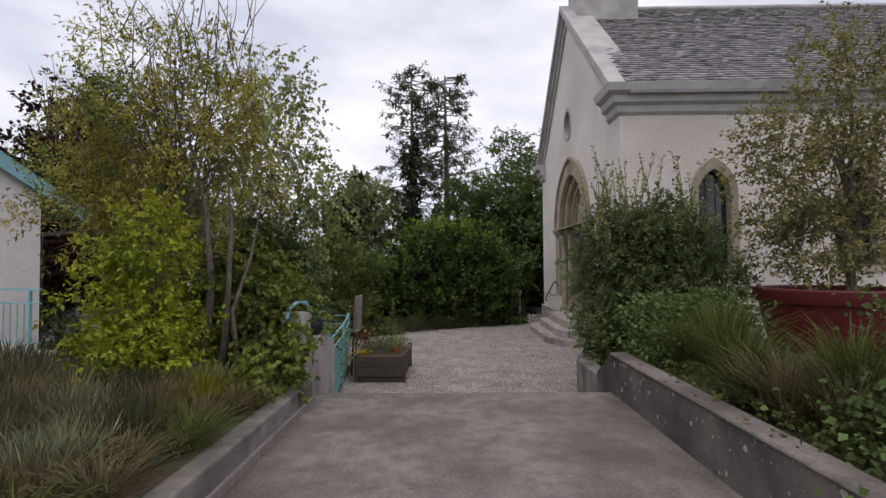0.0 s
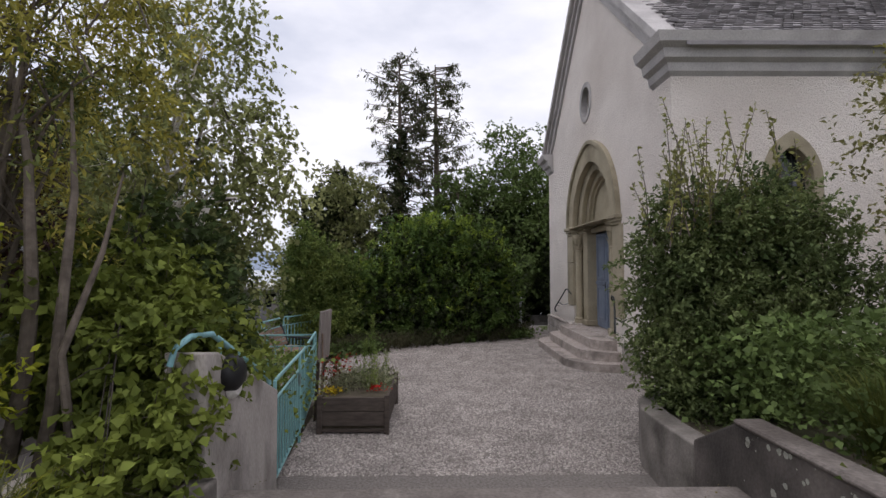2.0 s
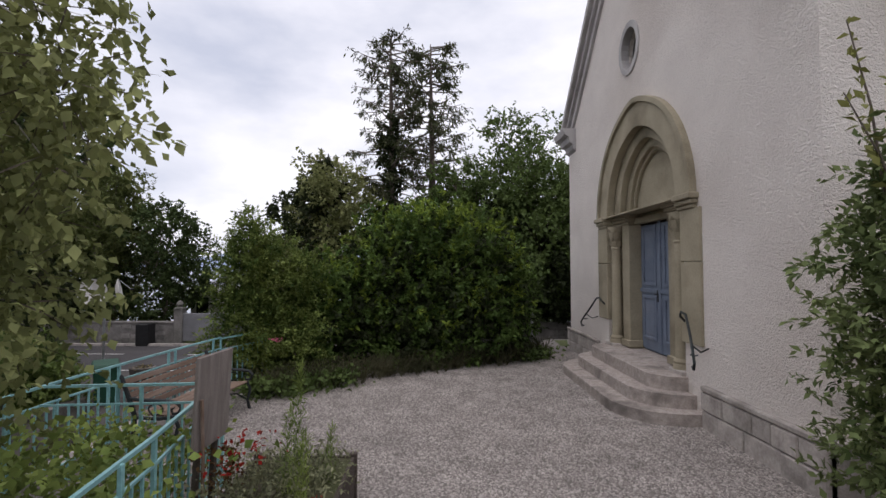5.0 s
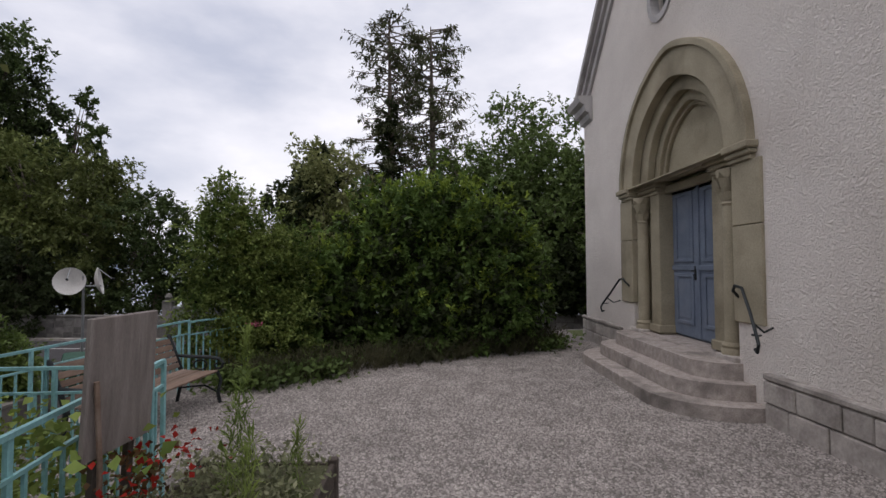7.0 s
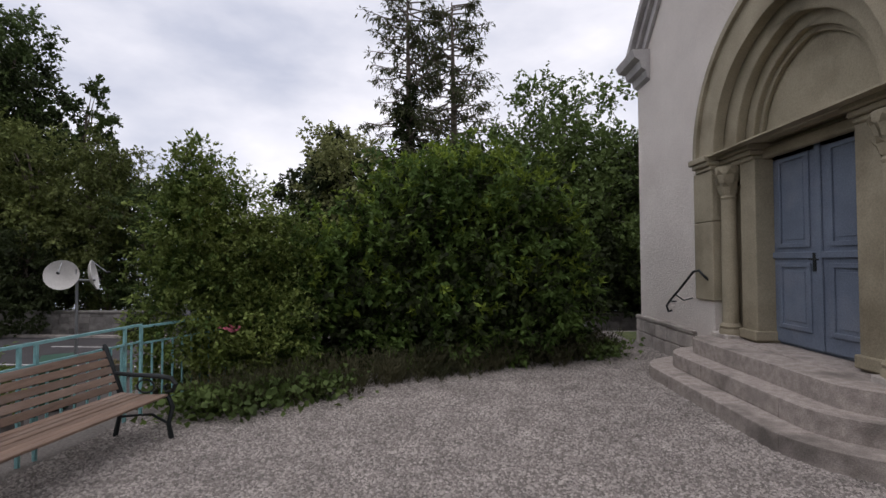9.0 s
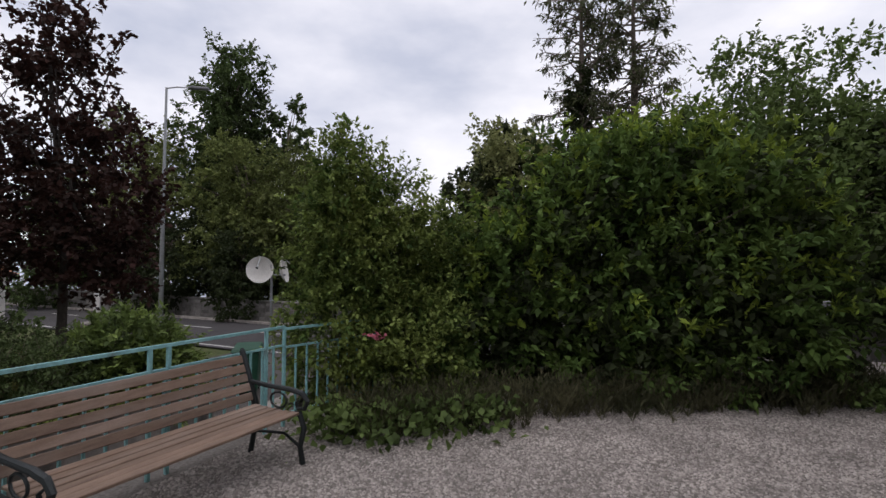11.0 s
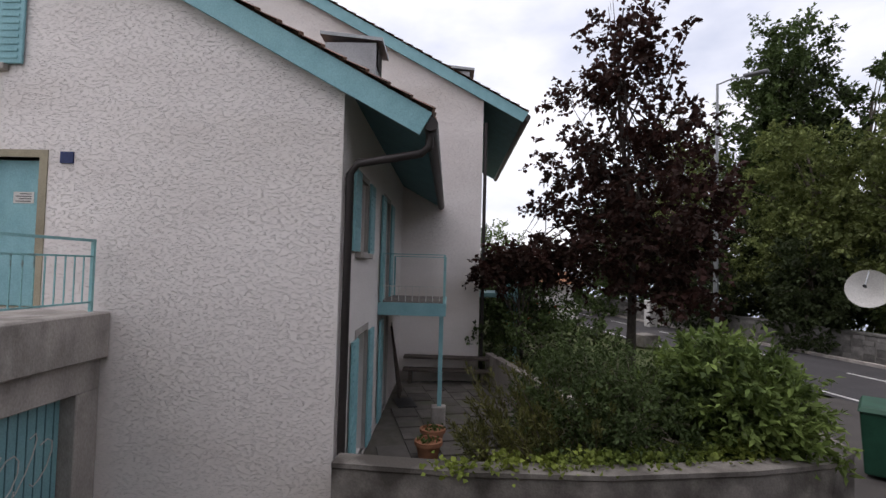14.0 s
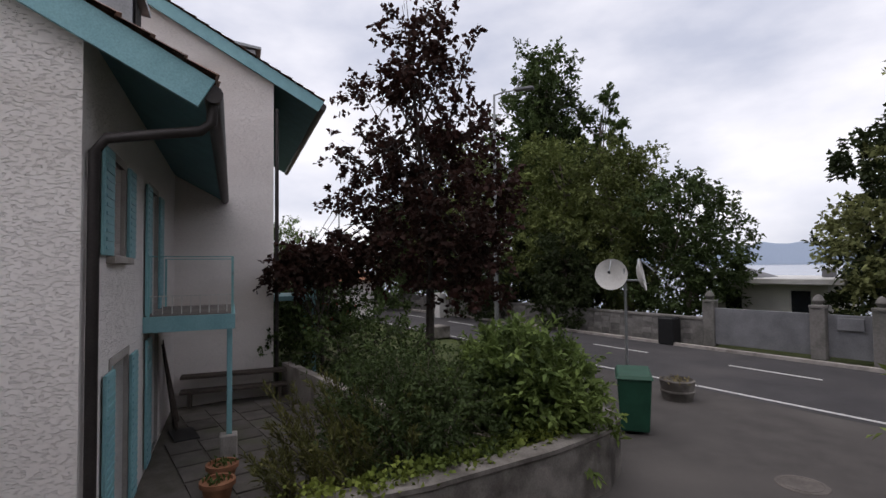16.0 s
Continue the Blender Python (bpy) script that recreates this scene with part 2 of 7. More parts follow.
L_OLIVEB = foliage("olive_brown_leaf", (0.25, 0.26, 0.13), (0.16, 0.17, 0.085))
L_SILVER = foliage("silver_herb_leaf", (0.2, 0.225, 0.17), (0.13, 0.155, 0.11))
L_TIP = foliage("young_hedge_leaf", (0.2, 0.3, 0.06), (0.13, 0.2, 0.045))
L_LAUREL = foliage("laurel_leaf", (0.165, 0.245, 0.085), (0.09, 0.15, 0.055))
L_LAVENDER = foliage("lavender_stalk", (0.085, 0.09, 0.065), (0.055, 0.065, 0.042))
L_GRASS = foliage("grass_blade", (0.10, 0.13, 0.04), (0.07, 0.095, 0.03))
L_YGRASS = foliage("yellow_grass_blade", (0.24, 0.26, 0.035), (0.17, 0.2, 0.03))
L_DRY = foliage("dry_grass_blade", (0.17, 0.155, 0.1), (0.1, 0.1, 0.065))
L_RED = foliage("red_petal", (0.36, 0.02, 0.02), (0.26, 0.025, 0.02))
L_YELLOW = foliage("yellow_petal", (0.5, 0.4, 0.03), (0.4, 0.32, 0.03))
L_PINK = foliage("pink_petal", (0.5, 0.18, 0.3), (0.4, 0.12, 0.22))
L_REDSHRUB = foliage("red_brown_leaf", (0.12, 0.065, 0.035), (0.075, 0.06, 0.03))

# ---- building blocks ----


class Geo:
    """Collects corners and faces for one mesh."""

    def __init__(self):
        self.v, self.f = [], []

    def add(self, verts, faces):
        k = len(self.v)
        self.v += [tuple(x) for x in verts]
        self.f += [tuple(i + k for i in q) for q in faces]
        return self

    def box(self, lo, hi, m=None, chamfer=0.0):
        (x0, y0, z0), (x1, y1, z1) = lo, hi
        if chamfer:
            bm = bmesh.new()
            bmesh.ops.create_cube(bm, size=1, matrix=Matrix.LocRotScale(((x0 + x1) / 2, (y0 + y1) / 2, (z0 + z1) / 2), None, (x1 - x0, y1 - y0, z1 - z0)))
            bmesh.ops.bevel(bm, geom=bm.edges[:], offset=chamfer, segments=1, affect="EDGES")
            bm.verts.index_update()
            vs, fs = [v.co.copy() for v in bm.verts], [[v.index for v in f.verts] for f in bm.faces]
            bm.free()
        else:
            vs = [Vector(p) for p in ((x0, y0, z0), (x1, y0, z0), (x1, y1, z0), (x0, y1, z0), (x0, y0, z1), (x1, y0, z1), (x1, y1, z1), (x0, y1, z1))]
            fs = [(0, 3, 2, 1), (4, 5, 6, 7), (0, 1, 5, 4), (1, 2, 6, 5), (2, 3, 7, 6), (3, 0, 4, 7)]
        return self.add([m @ v for v in vs] if m else vs, fs)

    def tube(self, pts, radii, sides=8, caps=True):
        pts = [Vector(p) for p in pts]
        if not hasattr(radii, "__len__"):
            radii = [radii] * len(pts)
        rings = []
        for i, p in enumerate(pts):
            d = (pts[min(i + 1, len(pts) - 1)] - pts[max(i - 1, 0)]).normalized()
            u = d.orthogonal().normalized() if i == 0 else (u - d * u.dot(d)).normalized()
            w = d.cross(u)
            rings.append([p + radii[i] * (math.cos(a) * u + math.sin(a) * w) for a in [2 * math.pi * j / sides for j in range(sides)]])
        n = len(pts)
        fs = [(i * sides + j, i * sides + (j + 1) % sides, (i + 1) * sides + (j + 1) % sides, (i + 1) * sides + j) for i in range(n - 1) for j in range(sides)]
        if caps:
            fs += [tuple(range(sides))[::-1], tuple((n - 1) * sides + j for j in range(sides))]
        return self.add([q for r in rings for q in r], fs)

    def lathe(self, profile, centre, sides=24, m=None, a0=0.0, a1=2 * math.pi):
        c = Vector(centre)
        full = abs(a1 - a0 - 2 * math.pi) < 1e-6
        cols = sides if full else sides + 1
        vs = [Vector((r * math.cos(a0 + (a1 - a0) * j / sides), r * math.sin(a0 + (a1 - a0) * j / sides), z)) for r, z in profile for j in range(cols)]
        vs = [(m @ v if m else v) + c for v in vs]
        fs = [(i * cols + j, i * cols + (j + 1) % cols, (i + 1) * cols + (j + 1) % cols, (i + 1) * cols + j) for i in range(len(profile) - 1) for j in range(sides)]
        return self.add(vs, fs)

    def plate(self, outer, holes, m, depth):
        """A flat outline in u, v with holes, thickened along w from 0 to depth; m takes u, v, w to the world."""
        loops = [[Vector((*p, 0)) for p in lp] for lp in [outer, *holes]]
        from mathutils.geometry import tessellate_polygon
        tris = tessellate_polygon(loops)
        flat = [p for lp in loops for p in lp]
        n = len(flat)
        vs = [m @ Vector((p.x, p.y, 0)) for p in flat] + [m @ Vector((p.x, p.y, depth)) for p in flat]
        fs = [tuple(t) for t in tris] + [tuple(i + n for i in t[::-1]) for t in tris]
        k = 0
        for lp in loops:
            c = len(lp)
            fs += [(k + i, k + (i + 1) % c, n + k + (i + 1) % c, n + k + i) for i in range(c)]
            k += c
        return self.add(vs, fs)

    def sweep(self, profile, path, up=(0, 0, 1), closed=False):
        """A profile (side, up) swept along a path of points; side is to the right of the way."""
        path = [Vector(p) for p in path]
        up = Vector(up)
        n, k = len(path), len(profile)
        rings = []
        for i, p in enumerate(path):
            a = path[i] - path[i - 1] if i else path[1] - path[0]
            b = path[i + 1] - path[i] if i < n - 1 else path[i] - path[i - 1]
            sa, sb = a.normalized().cross(up).normalized(), b.normalized().cross(up).normalized()
            s = (sa + sb).normalized()
            s = s / max(s.dot(sa), 0.3)
            rings.append([p + s * q[0] + up * q[1] for q in profile])
        fs = [(i * k + j, i * k + (j + 1) % k, (i + 1) * k + (j + 1) % k, (i + 1) * k + j) for i in range(n - 1) for j in range(k)]
        fs += [tuple(range(k))[::-1], tuple((n - 1) * k + j for j in range(k))]
        return self.add([q for r in rings for q in r], fs)


def part(name, geo, mat, parent=None, label="", smooth=False, bevel=0.0, origin=None, kind="", normals=True):
    me = bpy.data.meshes.new(name)
    vs = geo.v
    if origin is not None:
        o = Vector(origin)
        vs = [tuple(Vector(v) - o) for v in vs]
    me.from_pydata(vs, [], geo.f)
    if normals:
        bm = bmesh.new()
        bm.from_mesh(me)
        bmesh.ops.recalc_face_normals(bm, faces=bm.faces[:])
        bm.to_mesh(me)
        bm.free()
    me.materials.append(mat)
    if smooth:
        me.shade_smooth()
        me.set_sharp_from_angle(angle=radians(40))
    ob = new(name, me)
    if origin is not None:
        ob.location = origin
    if bevel:
        b = ob.modifiers.new("edge", "BEVEL")
        b.width, b.segments, b.limit_method = bevel, 2, "ANGLE"
    if parent is not None:
        ob.parent = parent
        depth, q = 0, parent
        inv = Matrix.Identity(4)
        chain = []
        while q is not None:
            chain.append(q)
            q = q.parent
        for q in chain[::-1]:
            inv = inv @ q.matrix_parent_inverse @ q.matrix_basis
        ob.matrix_parent_inverse = inv.inverted()
    if label or kind:
        tagged(ob, label, "", "", kind)
    return ob


def thing(name, at, label, category, group="", kind=""):
    ob = new(name)
    ob.location = at
    ob.empty_display_size = 0.1
    return tagged(ob, label, category, group, kind)


def setting(name, geo, mat, label, category, smooth=False, bevel=0.0):
    return tagged(part(name, geo, mat, None, "", smooth, bevel), label, category, "", "structure")


RNG = np.random.default_rng(7)


def unit(v):
    return v / np.maximum(np.linalg.norm(v, axis=-1, keepdims=True), 1e-9)


def leaf_mesh(name, P, D, size, width, mat, parent=None, label="", fold=0.25, kind="stuff"):
    """One folded four-cornered leaf at each place P, pointing along D."""
    n = len(P)
    D = unit(D)
    S = unit(np.cross(D, unit(RNG.normal(size=(n, 3)) * 0.55 + np.array([0, 0, 1.0]))))
    N = np.cross(S, D)
    size = np.asarray(size).reshape(-1, 1) * np.ones((n, 1))
    w = size * width * 0.5
    V = np.empty((n, 4, 3), np.float32)
    V[:, 0] = P
    V[:, 1] = P + D * size * 0.45 + S * w + N * size * fold * width
    V[:, 2] = P + D * size
    V[:, 3] = P + D * size * 0.45 - S * w + N * size * fold * width
    me = bpy.data.meshes.new(name)
    me.vertices.add(4 * n)
    me.vertices.foreach_set("co", V.ravel())
    me.loops.add(4 * n)
    me.loops.foreach_set("vertex_index", np.arange(4 * n, dtype=np.int32))
    me.polygons.add(n)
    me.polygons.foreach_set("loop_start", np.arange(0, 4 * n, 4, dtype=np.int32))
    me.update(calc_edges=True)
    me.materials.append(mat)
    ob = new(name, me)
    if parent is not None:
        ob.parent = parent
        ob.matrix_parent_inverse = parent.matrix_basis.inverted()
    if label or kind:
        tagged(ob, label, "", "", kind)
    return ob


def lobe_clumps(lobes, n, shell=0.5):
    """n clump centres within the ellipsoids (centre, radii), more of them towards the outside, and the way out at each."""
    vol = np.array([r[0] * r[1] * r[2] for c, r in lobes]) ** 0.75
    pick = RNG.choice(len(lobes), n, p=vol / vol.sum())
    C = np.array([l[0] for l in lobes], float)[pick]
    R = np.array([l[1] for l in lobes], float)[pick]
    d = unit(RNG.normal(size=(n, 3)))
    rad = shell + (1 - shell) * RNG.random((n, 1)) ** 0.6
    rad *= 1 + 0.12 * RNG.normal(size=(n, 1))
    return C + d * R * rad, d


def clump_leaves(centres, out, per, spread, droop=0.3, tip=0.7):
    """Leafy twigs: leaves along short axes that start at the centres and point outwards."""
    n = len(centres)
    k = max(1, per // 10)
    C = np.repeat(centres, k, 0) + RNG.normal(size=(n * k, 3)) * spread * 0.75
    A = unit(np.repeat(out, k, 0) * tip + RNG.normal(size=(n * k, 3)) * 0.55 + np.array([0, 0, 0.35 - droop])) * spread * RNG.uniform(1.2, 2.8, (n * k, 1))
    m = max(1, round(per / k))
    u = np.tile(np.linspace(0.05, 1.0, m), n * k)[:, None]
    C, A = np.repeat(C, m, 0), np.repeat(A, m, 0)
    P = C + A * u + np.array([0, 0, -droop * 0.3]) * spread * u * u + RNG.normal(size=C.shape) * spread * 0.12
    D = unit(A) * 0.6 + RNG.normal(size=C.shape) * 0.6 + np.array([0, 0, -droop * 0.6])
    return P, D


def branches(base, height, lobes, trunk_r, limbs, lean=(0, 0), forks=2, seed=1, start=0.3):
    """A tapered trunk with limbs that reach into the crown."""
    rnd = random.Random(seed)
    g = Geo()
    b = Vector(base)
    top = b + Vector((lean[0], lean[1], height))
    def on(t):
        return b.lerp(top, t) + Vector((math.sin(t * 5 + seed) * 0.04 * height * t, math.cos(t * 4 + seed) * 0.03 * height * t, 0))
    g.tube([on(i / 7) for i in range(8)], [trunk_r * (1.25 if i == 0 else 1 - 0.85 * i / 7) for i in range(8)], 8)
    for k in range(limbs):
        c, r = lobes[k % len(lobes)]
        end = Vector(c) + Vector([rnd.uniform(-0.75, 0.75) * q for q in r])
        t = start + (0.9 - start) * k / max(limbs, 1)
        s = on(t)
        mid = s.lerp(end, 0.5) + Vector((0, 0, 0.08 * (end - s).length))
        rr = trunk_r * (1 - 0.8 * t) * 0.55
        g.tube([s, s.lerp(mid, 0.5), mid, mid.lerp(end, 0.6), end], [rr, rr * 0.8, rr * 0.55, rr * 0.35, rr * 0.12], 6, False)
        for f in range(forks):
            e2 = mid + Vector([rnd.uniform(-0.8, 0.8) * q for q in r])
            g.tube([mid, mid.lerp(e2, 0.5) + Vector((0, 0, 0.03)), e2], [rr * 0.45, rr * 0.3, rr * 0.08], 5, False)
    return g


def tree(name, base, height, lobes, leaf_mat, label, category="tree", clumps=400, per=30, spread=0.25, size=0.12, width=0.6, shell=0.45,
         trunk_r=0.15, limbs=14, bark=None, lean=(0, 0), droop=0.3, seed=1, forks=2, tip=0.7, group="", start=0.3, inner=None):
    t = thing(name, base, label, category, group)
    if trunk_r:
        part("trunk", branches(base, height, lobes, trunk_r, limbs, lean, forks, seed, start), bark or M_BARK, t, smooth=True, normals=False)
    c, o = lobe_clumps(lobes, clumps, shell)
    leaf_mesh("brushwood", c - o * spread, o + RNG.normal(size=o.shape) * 0.3, spread * 2.2, 0.035, M_BARK, t)
    P, D = clump_leaves(c, o, per, spread, droop, tip)
    leaf_mesh("crown", P, D, size * RNG.uniform(0.7, 1.3, len(P)), width, leaf_mat, t)
    # Darker leaf material inside the crown: its inner shade is put into colour.
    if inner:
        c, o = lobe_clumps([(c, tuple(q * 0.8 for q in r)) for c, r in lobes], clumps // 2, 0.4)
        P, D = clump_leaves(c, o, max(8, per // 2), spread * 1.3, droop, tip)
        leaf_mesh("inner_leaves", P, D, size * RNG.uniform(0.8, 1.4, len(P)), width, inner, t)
    return t


def tuft(name, at, n, height, spread, mat, label, category="grass", blade=0.012, arch=0.6, group=""):
    """A clump of long arching blades."""
    g = Geo()
    rnd = random.Random(hash((round(at[0] * 100), round(at[1] * 100), n)) % 9999)
    for _ in range(n):
        a, h, s = rnd.uniform(0, 6.283), height * rnd.uniform(0.4, 1.15), spread * rnd.uniform(0.15, 1.1)
        d = Vector((math.cos(a), math.sin(a), 0))
        side = Vector((-d.y, d.x, 0)) * blade * 0.5
        p0 = Vector(at) + d * s * 0.3 * rnd.random() + Vector((rnd.uniform(-1, 1), rnd.uniform(-1, 1), 0)) * spread * 0.1
        pts = [p0 + d * s * (u ** 1.6) + Vector((0, 0, h * (u - arch * 0.5 * u ** 3))) for u in (0, 0.35, 0.7, 1.0)]
        vs = [pts[0] - side, pts[0] + side, pts[1] - side, pts[1] + side, pts[2] - side * 0.7, pts[2] + side * 0.7, pts[3]]
        g.add(vs, [(0, 1, 3, 2), (2, 3, 5, 4), (4, 5, 6)])
    t = thing(name, at, label, category, group)
    part("foliage", g, mat, t, kind="stuff", normals=False)
    return t


GRAVEL = -0.5
LOW = -2.0

# ---- ground ----
g = Geo()
nx, ny = 40, 44
xs = [-900, -400, -200, -120, -80] + list(np.linspace(-60, 60, 31)) + [80, 120, 200, 400]
ys = [-300, -150, -80, -40] + list(np.linspace(-20, 70, 31)) + [90, 120, 200, 500, 1500]
def ground_z(x, y):
    if y > 38:
        return LOW - 0.06 - min((y - 38) * 0.35, 11)
    return LOW - 0.06
vs = [(x, y, ground_z(x, y)) for y in ys for x in xs]
fs = [(j * len(xs) + i, j * len(xs) + i + 1, (j + 1) * len(xs) + i + 1, (j + 1) * len(xs) + i) for j in range(len(ys) - 1) for i in range(len(xs) - 1)]
setting("ground", g.add(vs, fs), M_GRASSG, "grassy low ground falling away towards the lake", "ground")
setting("water", Geo().add([(-3500, 75, -9), (3500, 75, -9), (3500, 4000, -9), (-3500, 4000, -9)], [(0, 1, 2, 3)]), M_WATER, "pale grey lake under a cloudy sky", "lake")
g = Geo()
rnd = random.Random(5)
top = []
for i in range(90):
    x = -3600 + i * 80
    top.append((x, 3900, 95 + 45 * (0.5 + 0.5 * math.sin(i * 0.21 + 1.0)) + 20 * math.sin(i * 0.53) + rnd.uniform(-12, 12)))
n = len(top)
g.add([(x, y, -9) for x, y, z in top] + top, [(i, i + 1, n + i + 1, n + i) for i in range(n - 1)])
setting("backdrop", g, M_HILL, "mountains across the lake, pale haze put into their blue-grey", "mountains")

# driveway and road
g = Geo()
g.add([(-60, 25.15, LOW), (-60, 30.2, LOW), (40, 25.3, LOW), (40, 18.15, LOW)], [(0, 3, 2, 1)])
setting("road", g, M_ASPHALT, "dark grey asphalt road with white lines", "road")
setting("pavement", Geo().add([(-3.5, 3.0, LOW - 0.004), (-3.5, 21.2, LOW - 0.004), (-12.5, 21.83, LOW - 0.004), (-12.5, 16.2, LOW - 0.004), (-7.7, 16.0, LOW - 0.004), (-8.3, 9.7, LOW - 0.004), (-11.0, 3.0, LOW - 0.004)], [(0, 1, 2, 3, 4, 5, 6)]),
        M_DRIVE, "brown-grey asphalt driveway below the terrace", "driveway")


def road_y(x):
    return 21.3 - 0.07 * (x + 5)


g = Geo()
g.add([(-45, road_y(-45) + 0.25, LOW + 0.004), (30, road_y(30) + 0.25, LOW + 0.004), (30, road_y(30) + 0.37, LOW + 0.004), (-45, road_y(-45) + 0.37, LOW + 0.004)], [(0, 1, 2, 3)])
for i in range(14):
    x = -40 + i * 5.0
    g.add([(x, road_y(x) + 3.35, LOW + 0.004), (x + 2.3, road_y(x + 2.3) + 3.35, LOW + 0.004), (x + 2.3, road_y(x + 2.3) + 3.47, LOW + 0.004), (x, road_y(x) + 3.47, LOW + 0.004)], [(0, 1, 2, 3)])
setting("road_markings", g, M_PAINT, "white painted edge line and dashes on the road", "road marking")

# gravel forecourt: a raised terrace with a retaining wall
terrace = [(-3.62, 5.7), (2.2, 5.7), (2.2, 7.0), (9.0, 7.5), (9.0, 18.8), (3.2, 18.6), (2.6, 17.2), (-3.62, 14.5)]
up = Matrix.Translation((0, 0, LOW - 0.1))
setting("forecourt", Geo().plate(terrace, [], up, GRAVEL - LOW + 0.1), M_GRAVEL, "pale grey gravel forecourt in front of the chapel", "gravel")
g = Geo()
g.box((-3.86, 5.0, LOW - 0.1), (-3.62, 14.7, GRAVEL + 0.05))
setting("retaining_wall", g, M_WALLCON, "stained concrete retaining wall under the terrace railing", "wall")
# slope from the gravel to the road
setting("bank", Geo().add([(-3.8, 14.5, GRAVEL - 0.02), (2.6, 17.2, GRAVEL - 0.02), (3.2, 18.6, GRAVEL - 0.02), (9, 18.8, GRAVEL - 0.02), (9, 20.2, LOW + 0.02), (3.2, 20.6, LOW + 0.02), (-3.8, 21.1, LOW + 0.02)],
                          [(0, 1, 2, 5, 6), (2, 3, 4, 5)]), M_SOIL, "planted bank between the forecourt and the road", "bank")
setting("grass_verge", Geo().add([(3.35, 17.35, GRAVEL + 0.006), (4.6, 17.3, GRAVEL + 0.006), (4.6, 18.5, GRAVEL + 0.006), (3.4, 18.4, GRAVEL + 0.006)], [(0, 1, 2, 3)]), M_GRASSG, "small patch of mown grass beside the chapel", "grass")

# concrete path with steps down to the gravel
setting("path", Geo().box((-1.6, -4, LOW), (2.3, 5.0, 0)), M_CONCRETE, "stained grey concrete path", "path", bevel=0.015)
st = thing("stairs", (0.4, 5.0, 0), "grey concrete steps down to the gravel", "steps", kind="structure")
for i in range(2):
    part("step", Geo().box((-1.35, 5.0 + 0.35 * i + 0.002, LOW), (2.2, 5.352 + 0.35 * i, -0.17 * (i + 1)), chamfer=0.012), M_CONCRETE, st)
# garden soil left and right of the path
setting("bed_soil_west", Geo().add([(-1.44, -4, 0.22), (-1.44, 4.64, 0.22), (-1.6, 5.9, -0.1), (-1.55, 6.9, -0.52), (-1.75, 9.6, -0.55), (-3.63, 9.8, -0.6), (-5.5, 9.0, LOW), (-6.2, 5, -1.0), (-6.5, 0, -0.1), (-7, -4, 0.1)],
                                    [(0, 1, 7, 8, 9), (1, 2, 3, 4, 6, 7), (4, 5, 6)]), M_SOIL, "dark planted soil beside the path", "garden bed")
setting("bed_soil_east", Geo().add([(2.12, -4, 0.33), (2.12, 4.9, 0.33), (2.12, 5.6, 0.02), (2.3, 6.9, -0.02), (3.6, 7.7, -0.02), (9, 8.3, 0.0), (9, -4, 0.4)],
                                    [(0, 1, 6), (1, 2, 3, 4, 5, 6)]), M_SOIL, "dark planted soil behind the kerb wall", "garden bed")

# ---- kerb walls ----
kw = [(1.4, 0.42), (4.75, 0.42), (5.0, 0.42), (5.55, 0.12)]
g = Geo()
rings = [[(2.02, y, LOW), (2.19, y, LOW), (2.19, y, z), (2.02, y, z)] for y, z in kw]
g.add([p for r in rings for p in r], [(i * 4 + j, i * 4 + (j + 1) % 4, i * 4 + 4 + (j + 1) % 4, i * 4 + 4 + j) for i in range(3) for j in range(4)] + [(3, 2, 1, 0), (12, 13, 14, 15)])
kerb = setting("kerb_wall", g, M_KERB, "low lichen-spotted concrete kerb wall beside the path", "wall", bevel=0.02)
g = Geo()
arc = [(2.14, 5.56), (2.12, 6.1), (2.14, 6.55), (2.26, 6.9), (2.5, 7.15), (2.9, 7.4), (3.6, 7.75)]
g.sweep([(-0.11, LOW), (0.11, LOW), (0.11, 0.08), (-0.11, 0.08)], [(x, y, 0) for x, y in arc])
setting("bed_wall", g, M_BLOCK, "rounded stained concrete end of the planting bed", "wall", bevel=0.015)
# coping along the kerb
part("coping", Geo().box((2.0, 1.38, 0.42), (2.2, 4.98, 0.455), chamfer=0.012), M_CONCRETE, kerb)
# lichen spots as thin discs on the kerb face
g = Geo()
rnd = random.Random(3)
for _ in range(110):
    y, z, r = rnd.uniform(0.8, 4.9), 0.41 - 0.38 * rnd.random() ** 1.8, 0.004 + 0.022 * rnd.random() ** 3
    pts = [(2.016, y + r * rnd.uniform(0.7, 1.2) * math.cos(a), z + r * rnd.uniform(0.7, 1.3) * math.sin(a)) for a in [k * 0.9 for k in range(7)]]
    g.add(pts, [tuple(range(7))])
part("lichen", g, material("pale_lichen", (0.36, 0.36, 0.31), 0.95), kerb, kind="stuff", normals=False)

g = Geo()
g.box((-1.46, -3.5, -0.1), (-1.29, 4.62, 0.24))
wl_west = setting("garden_wall", g, M_BLOCK, "low weathered concrete wall along the garden side", "wall", bevel=0.02)
part("edging_board", Geo().box((-1.29, -3.0, 0.002), (-1.26, 4.6, 0.07)), M_PLANK, wl_west)
g = Geo()
prof = [(4.64, 0.97), (4.82, 0.94), (5.98, 0.42), (5.98, -0.6), (4.64, -0.6)]
g.plate(prof, [], Matrix(((0, 0, 1, -1.64), (1, 0, 0, 0), (0, 1, 0, 0), (0, 0, 0, 1))), 0.26)
setting("stair_wall", g, M_WALLCON, "sloping concrete wall beside the steps", "wall", bevel=0.015)
hr = thing("handrail", (-1.45, 5.3, 0.75), "bent blue-green tube handrail on the stair wall", "handrail")
